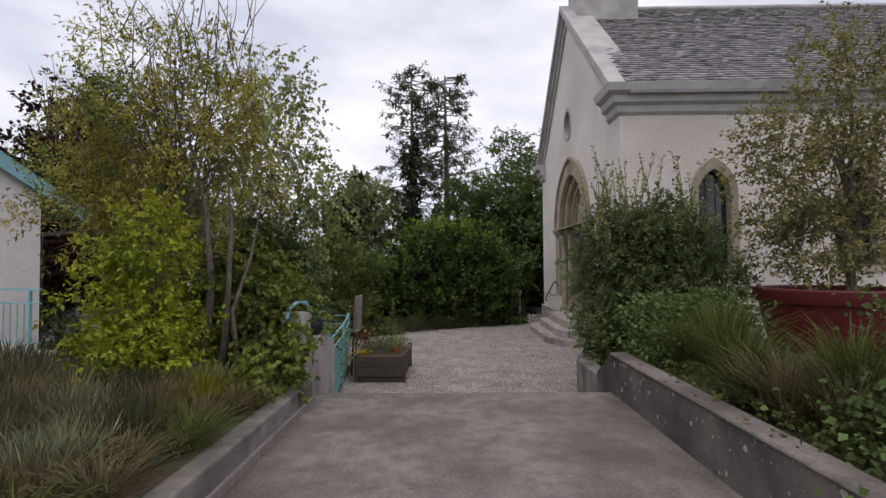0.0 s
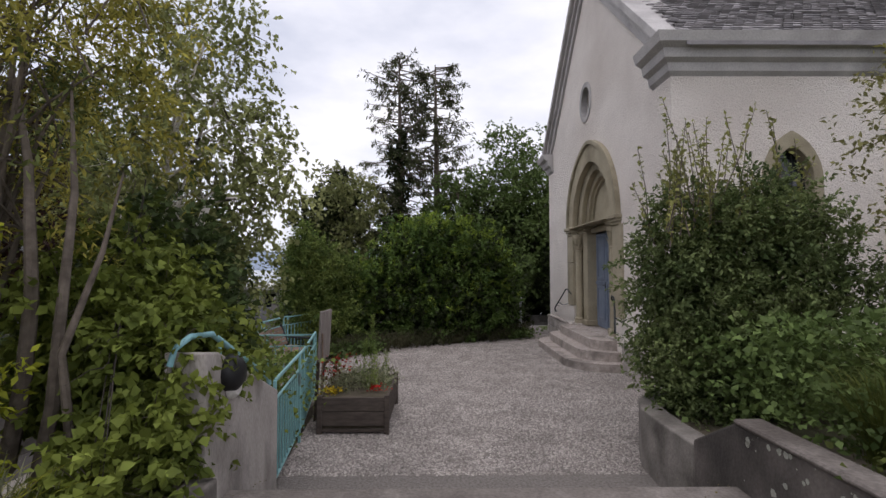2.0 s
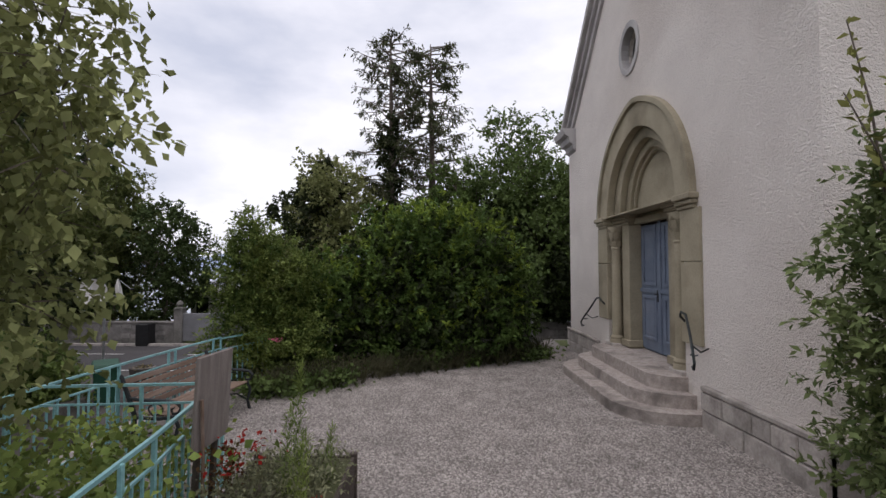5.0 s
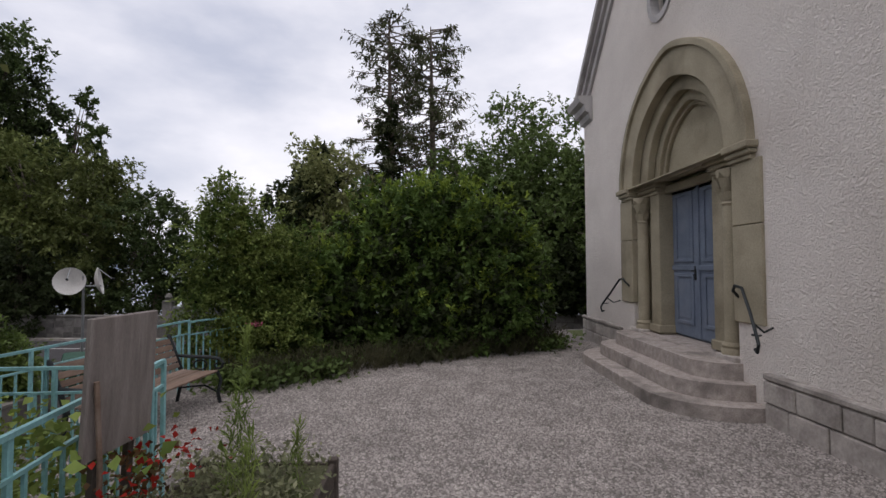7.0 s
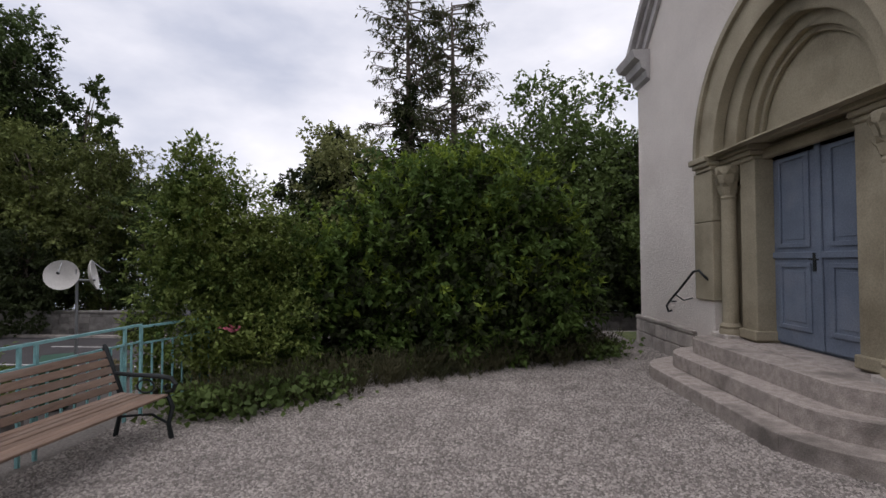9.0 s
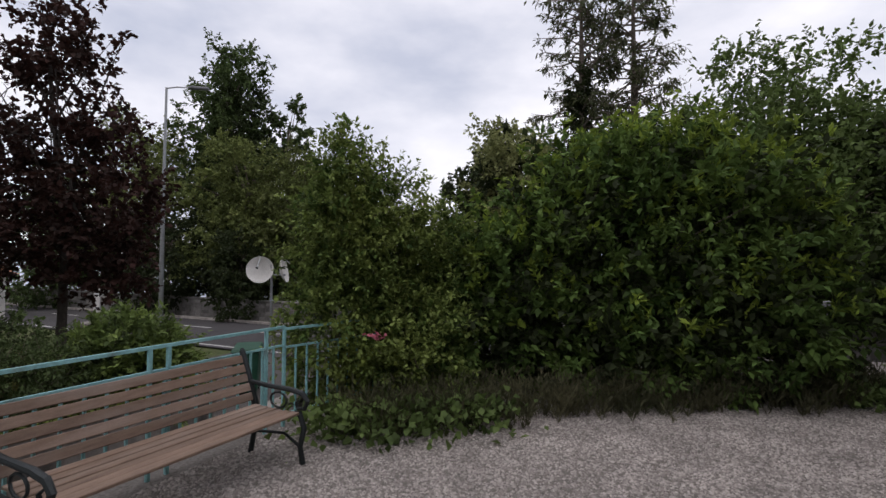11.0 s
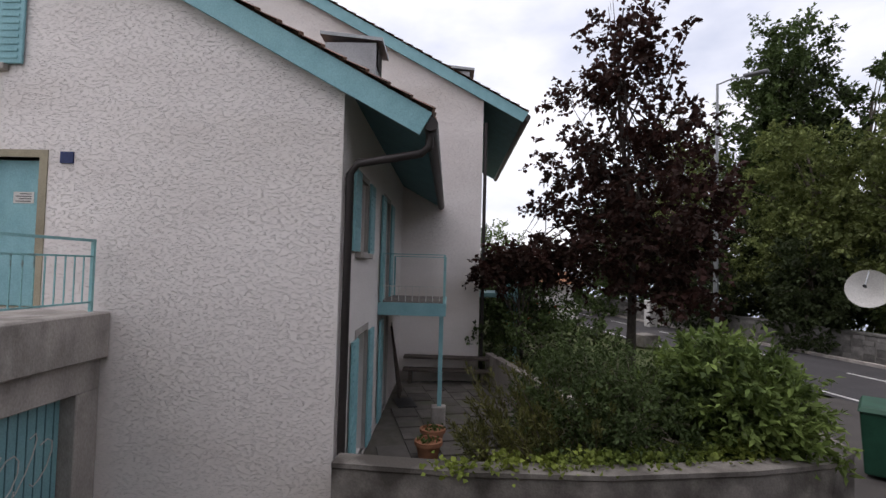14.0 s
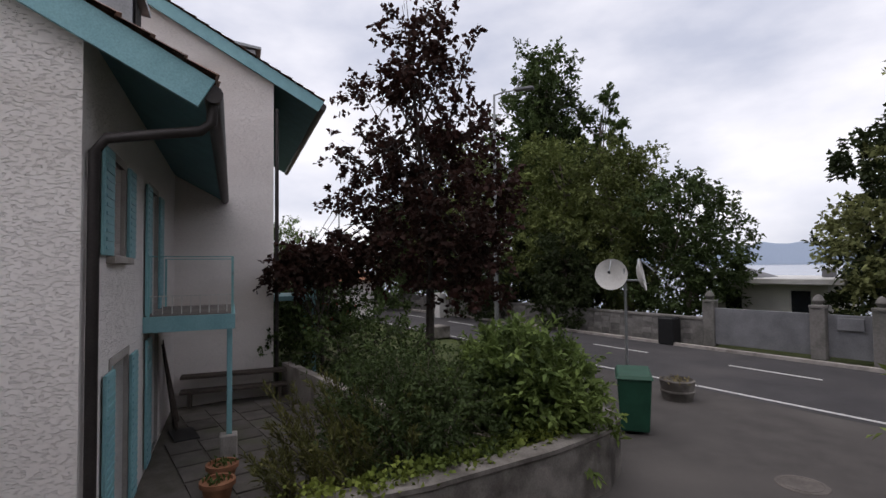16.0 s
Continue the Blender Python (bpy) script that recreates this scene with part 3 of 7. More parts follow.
part("tube", Geo().tube([(-1.56, 4.56, 0.9), (-1.54, 4.58, 1.0), (-1.49, 4.66, 1.06), (-1.45, 4.86, 1.05), (-1.45, 5.8, 0.6), (-1.45, 5.93, 0.54), (-1.45, 5.96, 0.47)], 0.02, 10), M_TEAL, hr, smooth=True)
for y, z in ((4.98, 0.93), (5.7, 0.6)):
    part("bracket", Geo().tube([(-1.45, y, z - 0.08), (-1.45, y, z + 0.07)], 0.012, 6), M_TEAL, hr)
lamp = thing("wall_lamp", (-1.37, 4.96, 0.78), "round black outdoor lamp on the stair wall", "lamp")
mx = Matrix.Rotation(radians(90), 4, "Y")
part("housing", Geo().lathe([(0.0, 0.1), (0.07, 0.095), (0.115, 0.06), (0.125, 0.02), (0.125, 0.0), (0.0, 0.0)], (-1.38, 4.96, 0.78), 20, mx), M_BLACK, lamp, smooth=True)
part("glass", Geo().lathe([(0.0, 0.06), (0.06, 0.05), (0.085, 0.02), (0.09, 0.0)], (-1.37, 4.98, 0.69), 16, mx), M_WHITE, lamp, "white opal glass", smooth=True)

# ---- chapel ----
CX, CY = 3.53, 12.97          # facade plane and its middle
HALF, EAVE, RIDGE, BACK = 4.08, 4.42, 8.45, 14.8
PC = 12.88                    # middle of the portal
PX = 0.33                     # depth of the portal


def facade_m(x=CX):
    """u runs along the facade, v up, w into the chapel."""
    return Matrix(((0, 0, 1, x), (1, 0, 0, CY + 0.03), (0, 1, 0, 0), (0, 0, 0, 1)))


def arch(half, spring, rise, n=24, low=None):
    """An arched outline, a touch pointed: from the right foot over the top to the left foot."""
    pts = []
    for i in range(n + 1):
        a = math.pi * i / n
        k = 1 + 0.035 * math.exp(-((a - math.pi / 2) / 0.25) ** 2)
        pts.append((half * math.cos(a), spring + rise * math.sin(a) * k))
    return pts if low is None else [(half, low), *pts, (-half, low)]


chapel = thing("chapel", (CX, CY, GRAVEL), "cream rendered village chapel with slate roof and round-arched portal", "chapel")
gable = [(HALF, GRAVEL - 0.3), (HALF, EAVE + 0.3), (0, RIDGE - 0.1), (-HALF, EAVE + 0.3), (-HALF, GRAVEL - 0.3)]
OZ, OU = 5.40, 0.15           # height and place of the oculus
ocu = [(OU + 0.34 * math.cos(k * math.pi / 12), OZ + 0.36 * math.sin(k * math.pi / 12)) for k in range(24)]
outer = [(-1.61, GRAVEL - 0.3), *[(1.12 * p[0] - 0.12, 1.03 * p[1] + 0.05) for p in arch(1.33, 2.35, 1.5)][::-1], (1.37, GRAVEL - 0.3), *gable]
part("facade_wall", Geo().plate(outer, [ocu], facade_m(), 0.45), M_PLASTER, chapel)


def side_wall(y, w):
    m = Matrix(((1, 0, 0, CX + 0.45), (0, 0, w, y), (0, 1, 0, 0), (0, 0, 0, 1)))
    holes = []
    for c in WINS:
        holes.append([(c + p[0], p[1]) for p in gothic(0.33, 2.8, 1.4)])
    return Geo().plate([(0, GRAVEL - 0.3), (BACK - CX - 0.45, GRAVEL - 0.3), (BACK - CX - 0.45, EAVE + 0.25), (0, EAVE + 0.25)], holes, m, 0.45)


def gothic(half, spring, low, n=8):
    """A pointed window outline."""
    pts = [(-half, low), (half, low)]
    r = 1.75 * half
    a1 = math.acos((r - half) / r)
    pts += [(half - r + r * math.cos(a1 * i / n), spring + r * math.sin(a1 * i / n)) for i in range(n + 1)]
    pts += [(-(half - r + r * math.cos(a1 * i / n)), spring + r * math.sin(a1 * i / n)) for i in range(n - 1, -1, -1)]
    return pts


WINS = [5.33 - CX - 0.45, 8.1 - CX - 0.45, 10.9 - CX - 0.45, 13.5 - CX - 0.45]
Y0, Y1 = CY + 0.03 - HALF, CY + 0.03 + HALF
part("side_wall", side_wall(Y0, 1), M_PLASTER, chapel)
part("side_wall", side_wall(Y1, -1), M_PLASTER, chapel)
part("rear_wall", Geo().plate(gable, [], facade_m(BACK), 0.4), M_PLASTER, chapel)
for c in WINS:
    for y, w in ((Y0, 1), (Y1, -1)):
        m = Matrix(((1, 0, 0, CX + 0.45 + c), (0, 0, w, y), (0, 1, 0, 0), (0, 0, 0, 1)))
        wd = part("window", Geo().plate(gothic(0.46, 2.8, 1.27), [gothic(0.31, 2.8, 1.42)], m @ Matrix.Translation((0, 0, -0.035)), 0.2), M_SANDSTONE, chapel, "pointed window in a sandstone surround", bevel=0.01)
        part("pane", Geo().plate(gothic(0.32, 2.8, 1.41), [], m @ Matrix.Translation((0, 0, 0.15)), 0.02), M_GLASS, wd, "dark leaded glass")
        lead = Geo()
        for k in range(5):
            lead.box((-0.31, 1.6 + 0.3 * k, 0.14), (0.31, 1.615 + 0.3 * k, 0.15), m)
        for x in (-0.1, 0.1):
            lead.box((x - 0.008, 1.42, 0.138), (x + 0.008, 3.2, 0.149), m)
        part("lead_bars", lead, M_IRON, wd)
# roof: a deck and rows of slates on both slopes
SL = math.hypot(HALF, RIDGE - EAVE - 0.3)
for s in (-1, 1):
    y_e, y_r = CY + 0.03 + s * (HALF + 0.28), CY + 0.03
    z_e, z_r = EAVE + 0.42, RIDGE + 0.12
    g = Geo()
    g.add([(CX + 0.12, y_e, z_e), (BACK + 0.5, y_e, z_e), (BACK + 0.5, y_r, z_r), (CX + 0.12, y_r, z_r), (CX + 0.12, y_e, z_e - 0.12), (BACK + 0.5, y_e, z_e - 0.12), (BACK + 0.5, y_r, z_r - 0.12), (CX + 0.12, y_r, z_r - 0.12)],
          [(0, 1, 2, 3), (4, 7, 6, 5), (0, 4, 5, 1), (2, 6, 7, 3), (1, 5, 6, 2), (0, 3, 7, 4)])
    roof = part("roof", g, M_SLATE, chapel, "grey slate roof slope")
    g = Geo()
    rnd = random.Random(11 + s)
    rows, cols = 44, 76
    out = Vector((0, s * (z_r - z_e), abs(y_e - y_r))).normalized()
    a, b = Vector((CX + 0.13, y_e, z_e)), Vector((CX + 0.13, y_r, z_r))
    dx = (BACK + 0.48 - CX - 0.13) / cols
    for r in range(rows):
        p, q = a.lerp(b, r / rows), a.lerp(b, (r + 1.25) / rows if r < rows - 1 else 1.0)
        for c in range(cols):
            x0 = (c + 0.5 * (r % 2)) * dx + rnd.uniform(-0.006, 0.006)
            x1 = min(x0 + dx * 0.96, BACK + 0.36 - CX)
            if x1 - x0 < 0.05:
                continue
            h = out * (0.028 + rnd.uniform(0, 0.014))
            dz = Vector((0, 0, rnd.uniform(-0.008, 0.008)))
            X0, X1 = Vector((x0, 0, 0)), Vector((x1, 0, 0))
            g.add([p + X0 + h + dz, p + X1 + h + dz, q + X1 + out * 0.006, q + X0 + out * 0.006, p + X0 + dz, p + X1 + dz], [(0, 1, 2, 3), (4, 5, 1, 0)])
    part("slating", g, M_SLATE, roof, kind="stuff", normals=False)
part("ridge_cap", Geo().tube([(CX + 0.2, CY + 0.03, RIDGE + 0.13), (BACK + 0.5, CY + 0.03, RIDGE + 0.13)], 0.09, 8), M_MOULD, chapel)
# cornice along the eaves and raking mouldings on the gable
corn = [(0.0, -0.06), (-0.06, 0.0), (-0.08, 0.12), (-0.16, 0.17), (-0.18, 0.30), (-0.28, 0.36), (-0.32, 0.50), (0.0, 0.5)]
for s in (-1, 1):
    y = CY + 0.03 + s * HALF
    path = [(BACK, y, EAVE), (CX - 0.0, y, EAVE), (CX - 0.0, y - s * 0.62, EAVE)]
    part("cornice", Geo().sweep([(-s * q[0], q[1]) for q in corn], path), M_MOULD, chapel, "grey moulded eaves cornice")
    foot = Vector((CX, y + s * 0.18, EAVE + 0.4))
    apex = Vector((CX, CY + 0.03, RIDGE + 0.2))
    d = (apex - foot).normalized()
    nrm = Vector((0, -d.z * 1, d.y)) * (1 if s < 0 else -1)
    nrm = nrm if nrm.z > 0 else -nrm
    g = Geo()
    for lo, hi, dep in ((-0.36, -0.2, 0.06), (-0.2, -0.08, 0.13), (-0.08, 0.06, 0.22)):
        ps = []
        for e, p in ((0, foot), (1, apex)):
            for o, x in ((lo, CX - dep), (hi, CX - dep), (hi, CX + 0.5), (lo, CX + 0.5)):
                q = p + nrm * o
                if e == 1:
                    q = Vector((0, CY + 0.03, p.z + o / max(nrm.z, 0.3)))
                ps.append((x, q.y, q.z))
        g.add(ps, [(0, 1, 2, 3), (7, 6, 5, 4), (0, 4, 5, 1), (1, 5, 6, 2), (2, 6, 7, 3), (3, 7, 4, 0)])
    part("raking_cornice", g, M_MOULD, chapel, "grey moulded gable edge", bevel=0.01)
# bell turret on the ridge
tur = part("bell_turret", Geo().box((3.72, CY - 0.62, RIDGE - 0.55), (5.15, CY + 0.68, RIDGE + 2.1), chamfer=0.03), M_MOULD, chapel, "pale square bell turret on the ridge")
part("base_moulding", Geo().box((3.63, CY - 0.72, RIDGE - 0.6), (5.24, CY + 0.78, RIDGE + 0.12), chamfer=0.04), M_MOULD, tur)
for k in range(4):
    part("louvre", Geo().box((4.2, CY - 0.68, RIDGE + 0.62 + 0.2 * k), (4.7, CY - 0.6, RIDGE + 0.72 + 0.2 * k)), M_DARK, tur)
part("turret_roof", Geo().add([(3.62, CY - 0.72, RIDGE + 2.1), (5.25, CY - 0.72, RIDGE + 2.1), (5.25, CY + 0.78, RIDGE + 2.1), (3.62, CY + 0.78, RIDGE + 2.1), (4.43, CY + 0.03, RIDGE + 4.2)],
                           [(0, 1, 4), (1, 2, 4), (2, 3, 4), (3, 0, 4), (3, 2, 1, 0)]), M_SLATE, tur)
# oculus
oc = part("oculus", Geo().plate([(OU + (p[0] - OU) * 1.3, OZ + (p[1] - OZ) * 1.3) for p in ocu], [[(OU + (p[0] - OU) * 0.98, OZ + (p[1] - OZ) * 0.98) for p in ocu]], facade_m(CX - 0.025), 0.15), M_MOULD, chapel, "round window in a plain moulded surround", bevel=0.01)
part("pane", Geo().plate([(p[0], p[1]) for p in ocu], [], facade_m(CX + 0.2), 0.02), M_GLASS, oc)

# portal
portal = part("portal", Geo().plate([(p[0], p[1]) for p in arch(1.60, 2.38, 1.74, 32)], [[(p[0] * 0.999, p[1] + 0.001) for p in arch(1.22, 2.40, 1.30, 32)]], facade_m(CX - 0.05), 0.14), M_SANDSTONE, chapel, "brown-grey sandstone round-arched portal", bevel=0.008)
g = Geo()
g.plate(arch(1.66, 2.36, 1.80, 32), [arch(1.57, 2.37, 1.70, 32)], facade_m(CX - 0.10), 0.12)
part("hood_mould", g, M_SANDSTONE, portal, bevel=0.02)
for h0, r0, h1, r1, dx, dep in ((1.32, 1.42, 0.98, 1.12, 0.10, 0.13), (1.10, 1.24, 0.84, 0.98, 0.23, 0.11), (0.90, 1.04, 0.79, 0.92, 0.30, 0.06)):
    part("inner_arch", Geo().plate(arch(h0, 2.38, r0, 28), [arch(h1, 2.40, r1, 28)], facade_m(CX + dx), dep), M_SANDSTONE, portal, bevel=0.02)
part("tympanum", Geo().plate(arch(1.0, 2.2, 1.2, 28, low=2.16), [], facade_m(CX + 0.36), 0.1), M_SANDSTONE, portal)
part("lintel", Geo().box((CX + 0.24, CY + 0.03 - 0.95, 2.2), (CX + 0.34, CY + 0.03 + 0.95, 2.32), chamfer=0.015), M_SANDSTONE, portal)
for s in (-1, 1):
    y = lambda v: CY + 0.03 + s * v
    def bx(u0, u1, z0, z1, x0, x1, ch=0.01):
        a, b = sorted((y(u0), y(u1)))
        return Geo().box((x0, a, z0), (x1, b, z1), chamfer=ch)
    part("jamb_stone", bx(1.30, 1.76, 0.44, 1.5, CX - 0.035, CX + 0.25), M_SANDSTONE, portal)
    part("jamb_stone", bx(1.30, 1.76, 1.506, 2.2, CX - 0.035, CX + 0.25), M_SANDSTONE, portal)
    part("jamb_stone", bx(0.96, 1.36, 0.0, 2.2, CX + 0.22, CX + 0.36), M_SANDSTONE, portal)
    part("jamb_stone", bx(0.68, 0.96, 0.0, 2.2, CX + 0.13, CX + 0.44), M_SANDSTONE, portal)
    imp = part("impost", bx(1.28, 1.66, 2.19, 2.25, CX - 0.06, CX + 0.2, 0.012), M_SANDSTONE, portal)
    for z0, z1, o in ((2.192, 2.25, 0.002), (2.25, 2.31, 0.04), (2.31, 2.39, 0.08)):
        a, b = sorted((y(1.28 - 0.0), y(1.66 + o * 0.6)))
        g = Geo().box((CX - 0.06 - o, a, z0), (CX + 0.2, b, z1), chamfer=0.012)
        a, b = sorted((y(0.69 - o * 0.5), y(1.30)))
        part("course", g, M_SANDSTONE, imp)
        part("course", Geo().box((CX + 0.11 - o, a, z0), (CX + 0.40, b, z1), chamfer=0.012), M_SANDSTONE, imp)
    col = part("column", Geo().lathe([(0.095, 0.16), (0.09, 1.0), (0.085, 1.78)], (CX + 0.08, y(1.12), 0), 20), M_SANDSTONE, portal, smooth=True)
    part("base", Geo().lathe([(0.0, 0.0), (0.135, 0.0), (0.135, 0.06), (0.12, 0.09), (0.13, 0.12), (0.1, 0.16), (0.0, 0.16)], (CX + 0.08, y(1.12), 0.02), 20), M_SANDSTONE, col, smooth=True)
    g = Geo().lathe([(0.085, 1.76), (0.1, 1.79), (0.085, 1.81), (0.1, 1.95), (0.145, 2.1), (0.15, 2.19), (0.0, 2.19)], (CX + 0.08, y(1.12), 0), 20)
    for k in range(8):
        a = k * math.pi / 4
        for z, r, h in ((1.83, 0.095, 0.15), (1.98, 0.12, 0.17)):
            aa = a + (0.39 if z > 1.9 else 0)
            d = Vector((math.cos(aa), math.sin(aa), 0))
            c = Vector((CX + 0.08, y(1.12), z))
            t = Vector((-d.y, d.x, 0)) * 0.04
            g.add([c + d * r - t, c + d * r + t, c + d * (r + 0.03) + t * 1.1 + Vector((0, 0, h * 0.6)), c + d * (r + 0.03) - t * 1.1 + Vector((0, 0, h * 0.6)), c + d * (r + 0.075) + Vector((0, 0, h)), c + d * (r + 0.05) + Vector((0, 0, h * 0.72))],
                  [(0, 1, 2, 3), (3, 2, 4), (2, 3, 5)])
    part("capital", g, M_SANDSTONE, col, kind="stuff")
    part("pedestal", bx(0.98, 1.34, GRAVEL, 0.04, CX - 0.06, CX + 0.3, 0.012), M_PLINTH, portal)
    part("pedestal", bx(0.66, 0.98, 0.02, 0.14, CX + 0.09, CX + 0.42, 0.012), M_SANDSTONE, portal)
# double door
door = part("door_1", Geo().box((CX + 0.40, CY + 0.03 - 0.9, 0.0), (CX + 0.46, CY + 0.03 + 0.9, 2.3)), M_DOOR, chapel, "blue-grey painted wooden double door")
for s in (-1, 1):
    a, b = sorted((CY + 0.03 + s * 0.006, CY + 0.03 + s * 0.72))
    leaf = part("door_leaf", Geo().box((CX + 0.36, a, 0.03), (CX + 0.40, b, 2.26), chamfer=0.006), M_DOOR, door)
    for z0, z1 in ((0.2, 0.95), (1.12, 2.16)):
        c0, c1 = a + 0.12, b - 0.12
        g = Geo()
        fr = [(c0, z0), (c1, z0), (c1, z1), (c0, z1)]
        inn = [(c0 + 0.05, z0 + 0.05), (c1 - 0.05, z0 + 0.05), (c1 - 0.05, z1 - 0.05), (c0 + 0.05, z1 - 0.05)]
        g.plate(fr, [inn], Matrix(((0, 0, 1, CX + 0.34), (1, 0, 0, 0), (0, 1, 0, 0), (0, 0, 0, 1))), 0.022)
        part("panel_moulding", g, M_DOOR, leaf, bevel=0.006)
        part("panel", Geo().box((CX + 0.352, c0 + 0.09, z0 + 0.09), (CX + 0.362, c1 - 0.09, z1 - 0.09), chamfer=0.004), M_DOOR, leaf)
    part("rail", Geo().box((CX + 0.335, a + 0.02, 1.0), (CX + 0.362, b - 0.02, 1.07), chamfer=0.006), M_DOOR, leaf)
part("cover_strip", Geo().box((CX + 0.335, CY - 0.005, 0.03), (CX + 0.362, CY + 0.065, 2.26), chamfer=0.008), M_DOOR, door)
part("door_handle", Geo().box((CX + 0.33, CY + 0.07, 0.86), (CX + 0.345, CY + 0.11, 1.06), chamfer=0.004).tube([(CX + 0.335, CY + 0.09, 0.99), (CX + 0.28, CY + 0.09, 0.99), (CX + 0.28, CY - 0.03, 0.985)], 0.009, 6), M_IRON, door, "black iron lever handle")
# the portal and its door stand a little off the middle of the gable
todo = [portal, door]
while todo:
    q = todo.pop()
    todo += list(q.children)
    for v in q.data.vertices:
        v.co.y = PC + 1.12 * (v.co.y - CY - 0.03)
        v.co.z = 1.03 * v.co.z + 0.05 if v.co.z > -0.05 else v.co.z
# threshold and rounded steps
steps = thing("portal_steps", (3.1, PC, GRAVEL), "three rounded pinkish-grey granite steps before the portal", "steps")


def step_outline(half, depth, n=10):
    """Straight front with rounded corners, from the facade outwards."""
    r = min(depth * 0.92, 0.85)
    x0 = CX + 0.02
    pts = [(x0, PC + half)]
    pts += [(x0 - depth + r - r * math.sin(a), PC + half - r + r * math.cos(a)) for a in [math.pi / 2 * i / n for i in range(n + 1)]]
    pts += [(x0 - depth + r - r * math.cos(a), PC - half + r - r * math.sin(a)) for a in [math.pi / 2 * i / n for i in range(n + 1)]]
    return pts + [(x0, PC - half)]


def clip_y(poly, y, keep_above):
    """The part of a convex outline on one side of a line across it."""
    out = []
    for p, q in zip(poly, poly[1:] + poly[:1]):
        a, b = (p[1] - y) * (1 if keep_above else -1), (q[1] - y) * (1 if keep_above else -1)
        if a >= 0:
            out.append(p)
        if a * b < 0:
            t = a / (a - b)
            out.append((p[0] + t * (q[0] - p[0]), y))
    return out


for half, depth, z0, z1, cuts in ((2.0, 1.0, GRAVEL - 0.05, GRAVEL + 0.16, (-1.3, -0.35, 0.75)), (1.76, 0.72, GRAVEL + 0.16, GRAVEL + 0.34, (-0.9, 0.5)), (1.55, 0.46, GRAVEL + 0.34, 0.03, (-0.2,))):
    lines = [-9, *cuts, 9]
    for a, b in zip(lines, lines[1:]):
        poly = clip_y(clip_y(step_outline(half, depth), PC + a + 0.004, True), PC + b - 0.004, False)
        part("step_block", Geo().plate(poly, [], Matrix.Translation((0, 0, z0)), z1 - z0), M_GRANITE, steps, bevel=0.014)
part("threshold", Geo().box((CX - 0.05, PC - 1.14, -0.1), (CX + 0.46, PC + 1.14, 0.045), chamfer=0.01), M_GRANITE, steps)
for s, y in ((1, PC + 1.92), (-1, PC - 1.86)):
    h = thing("door_rail", (CX, y, 0.7), "short curled black wrought-iron handrail on the chapel wall", "handrail", "portal handrails")
    pts = [(CX - 0.02, y - s * 0.32, 0.78), (CX - 0.10, y - s * 0.31, 0.86), (CX - 0.12, y - s * 0.24, 0.92), (CX - 0.13, y - s * 0.1, 0.9), (CX - 0.2, y + s * 0.14, 0.66), (CX - 0.28, y + s * 0.36, 0.44), (CX - 0.3, y + s * 0.42, 0.36), (CX - 0.29, y + s * 0.38, 0.28), (CX - 0.27, y + s * 0.32, 0.3)]
    part("bar", Geo().tube(pts, 0.017, 8), M_IRON, h, smooth=True)
    part("stay", Geo().tube([(CX, y + s * 0.2, 0.5), (CX - 0.12, y + s * 0.24, 0.46), (CX - 0.24, y + s * 0.26, 0.55)], 0.011, 6), M_IRON, h, smooth=True)
    part("scroll", Geo().tube([(CX - 0.24 + 0.04 * math.cos(a), y + s * (0.30 + 0.04 * math.sin(a)), 0.44) for a in [k * 0.6 for k in range(9)]], 0.009, 6), M_IRON, h, smooth=True)

# ---- house on the far side of the driveway ----
HC = Vector((-8.55, 9.63, 0))
HB, HA = Vector((-0.262, -0.965, 0)), Vector((-0.972, 0.235, 0))
HOUT = Vector((0.965, -0.262, 0))       # out of the gable wall
HN = Vector((0.235, 0.972, 0))           # out of the balcony wall


def frame_m(o, u, w):
    """u along a wall, v up, w into the wall."""
    o, u, w = Vector(o), Vector(u), Vector(w)
    return Matrix(((u.x, 0, w.x, o.x), (u.y, 0, w.y, o.y), (0, 1, 0, o.z), (0, 0, 0, 1)))


GF = frame_m(HC, HB, -HOUT)              # gable wall of the house
SF = frame_m(HC + HA * 0.36, HA, -HN)    # balcony side
house = thing("house", (-11, 7, LOW), "rough-rendered apartment house with teal shutters and tiled roof", "house")


def rect(u0, u1, v0, v1):
    return [(u0, v0), (u1, v0), (u1, v1), (u0, v1)]


slope = 0.55
RU = 6.2
gw = [(0, LOW - 0.3), (0, 3.13), (RU, 3.13 + slope * RU), (2 * RU, 3.13), (2 * RU, LOW - 0.3)]
part("gable_wall", Geo().plate(gw, [rect(3.68, 4.36, 0.36, 2.17), rect(4.28, 4.9, 3.32, 4.28)], GF, 0.36), M_HOUSE, house)
SO = -0.36
part("side_wall", Geo().plate([(0, LOW - 0.3), (7.6, LOW - 0.3), (7.6, 3.2), (0, 3.2)],
                              [rect(1.08 + SO, 1.82 + SO, 1.17, 2.2), rect(3.75 + SO, 4.6 + SO, 0.3, 2.27), rect(1.2 + SO, 2.1 + SO, LOW + 0.1, -0.03), rect(3.8 + SO, 4.75 + SO, LOW + 0.06, 0.0)], SF, 0.36), M_HOUSE, house)


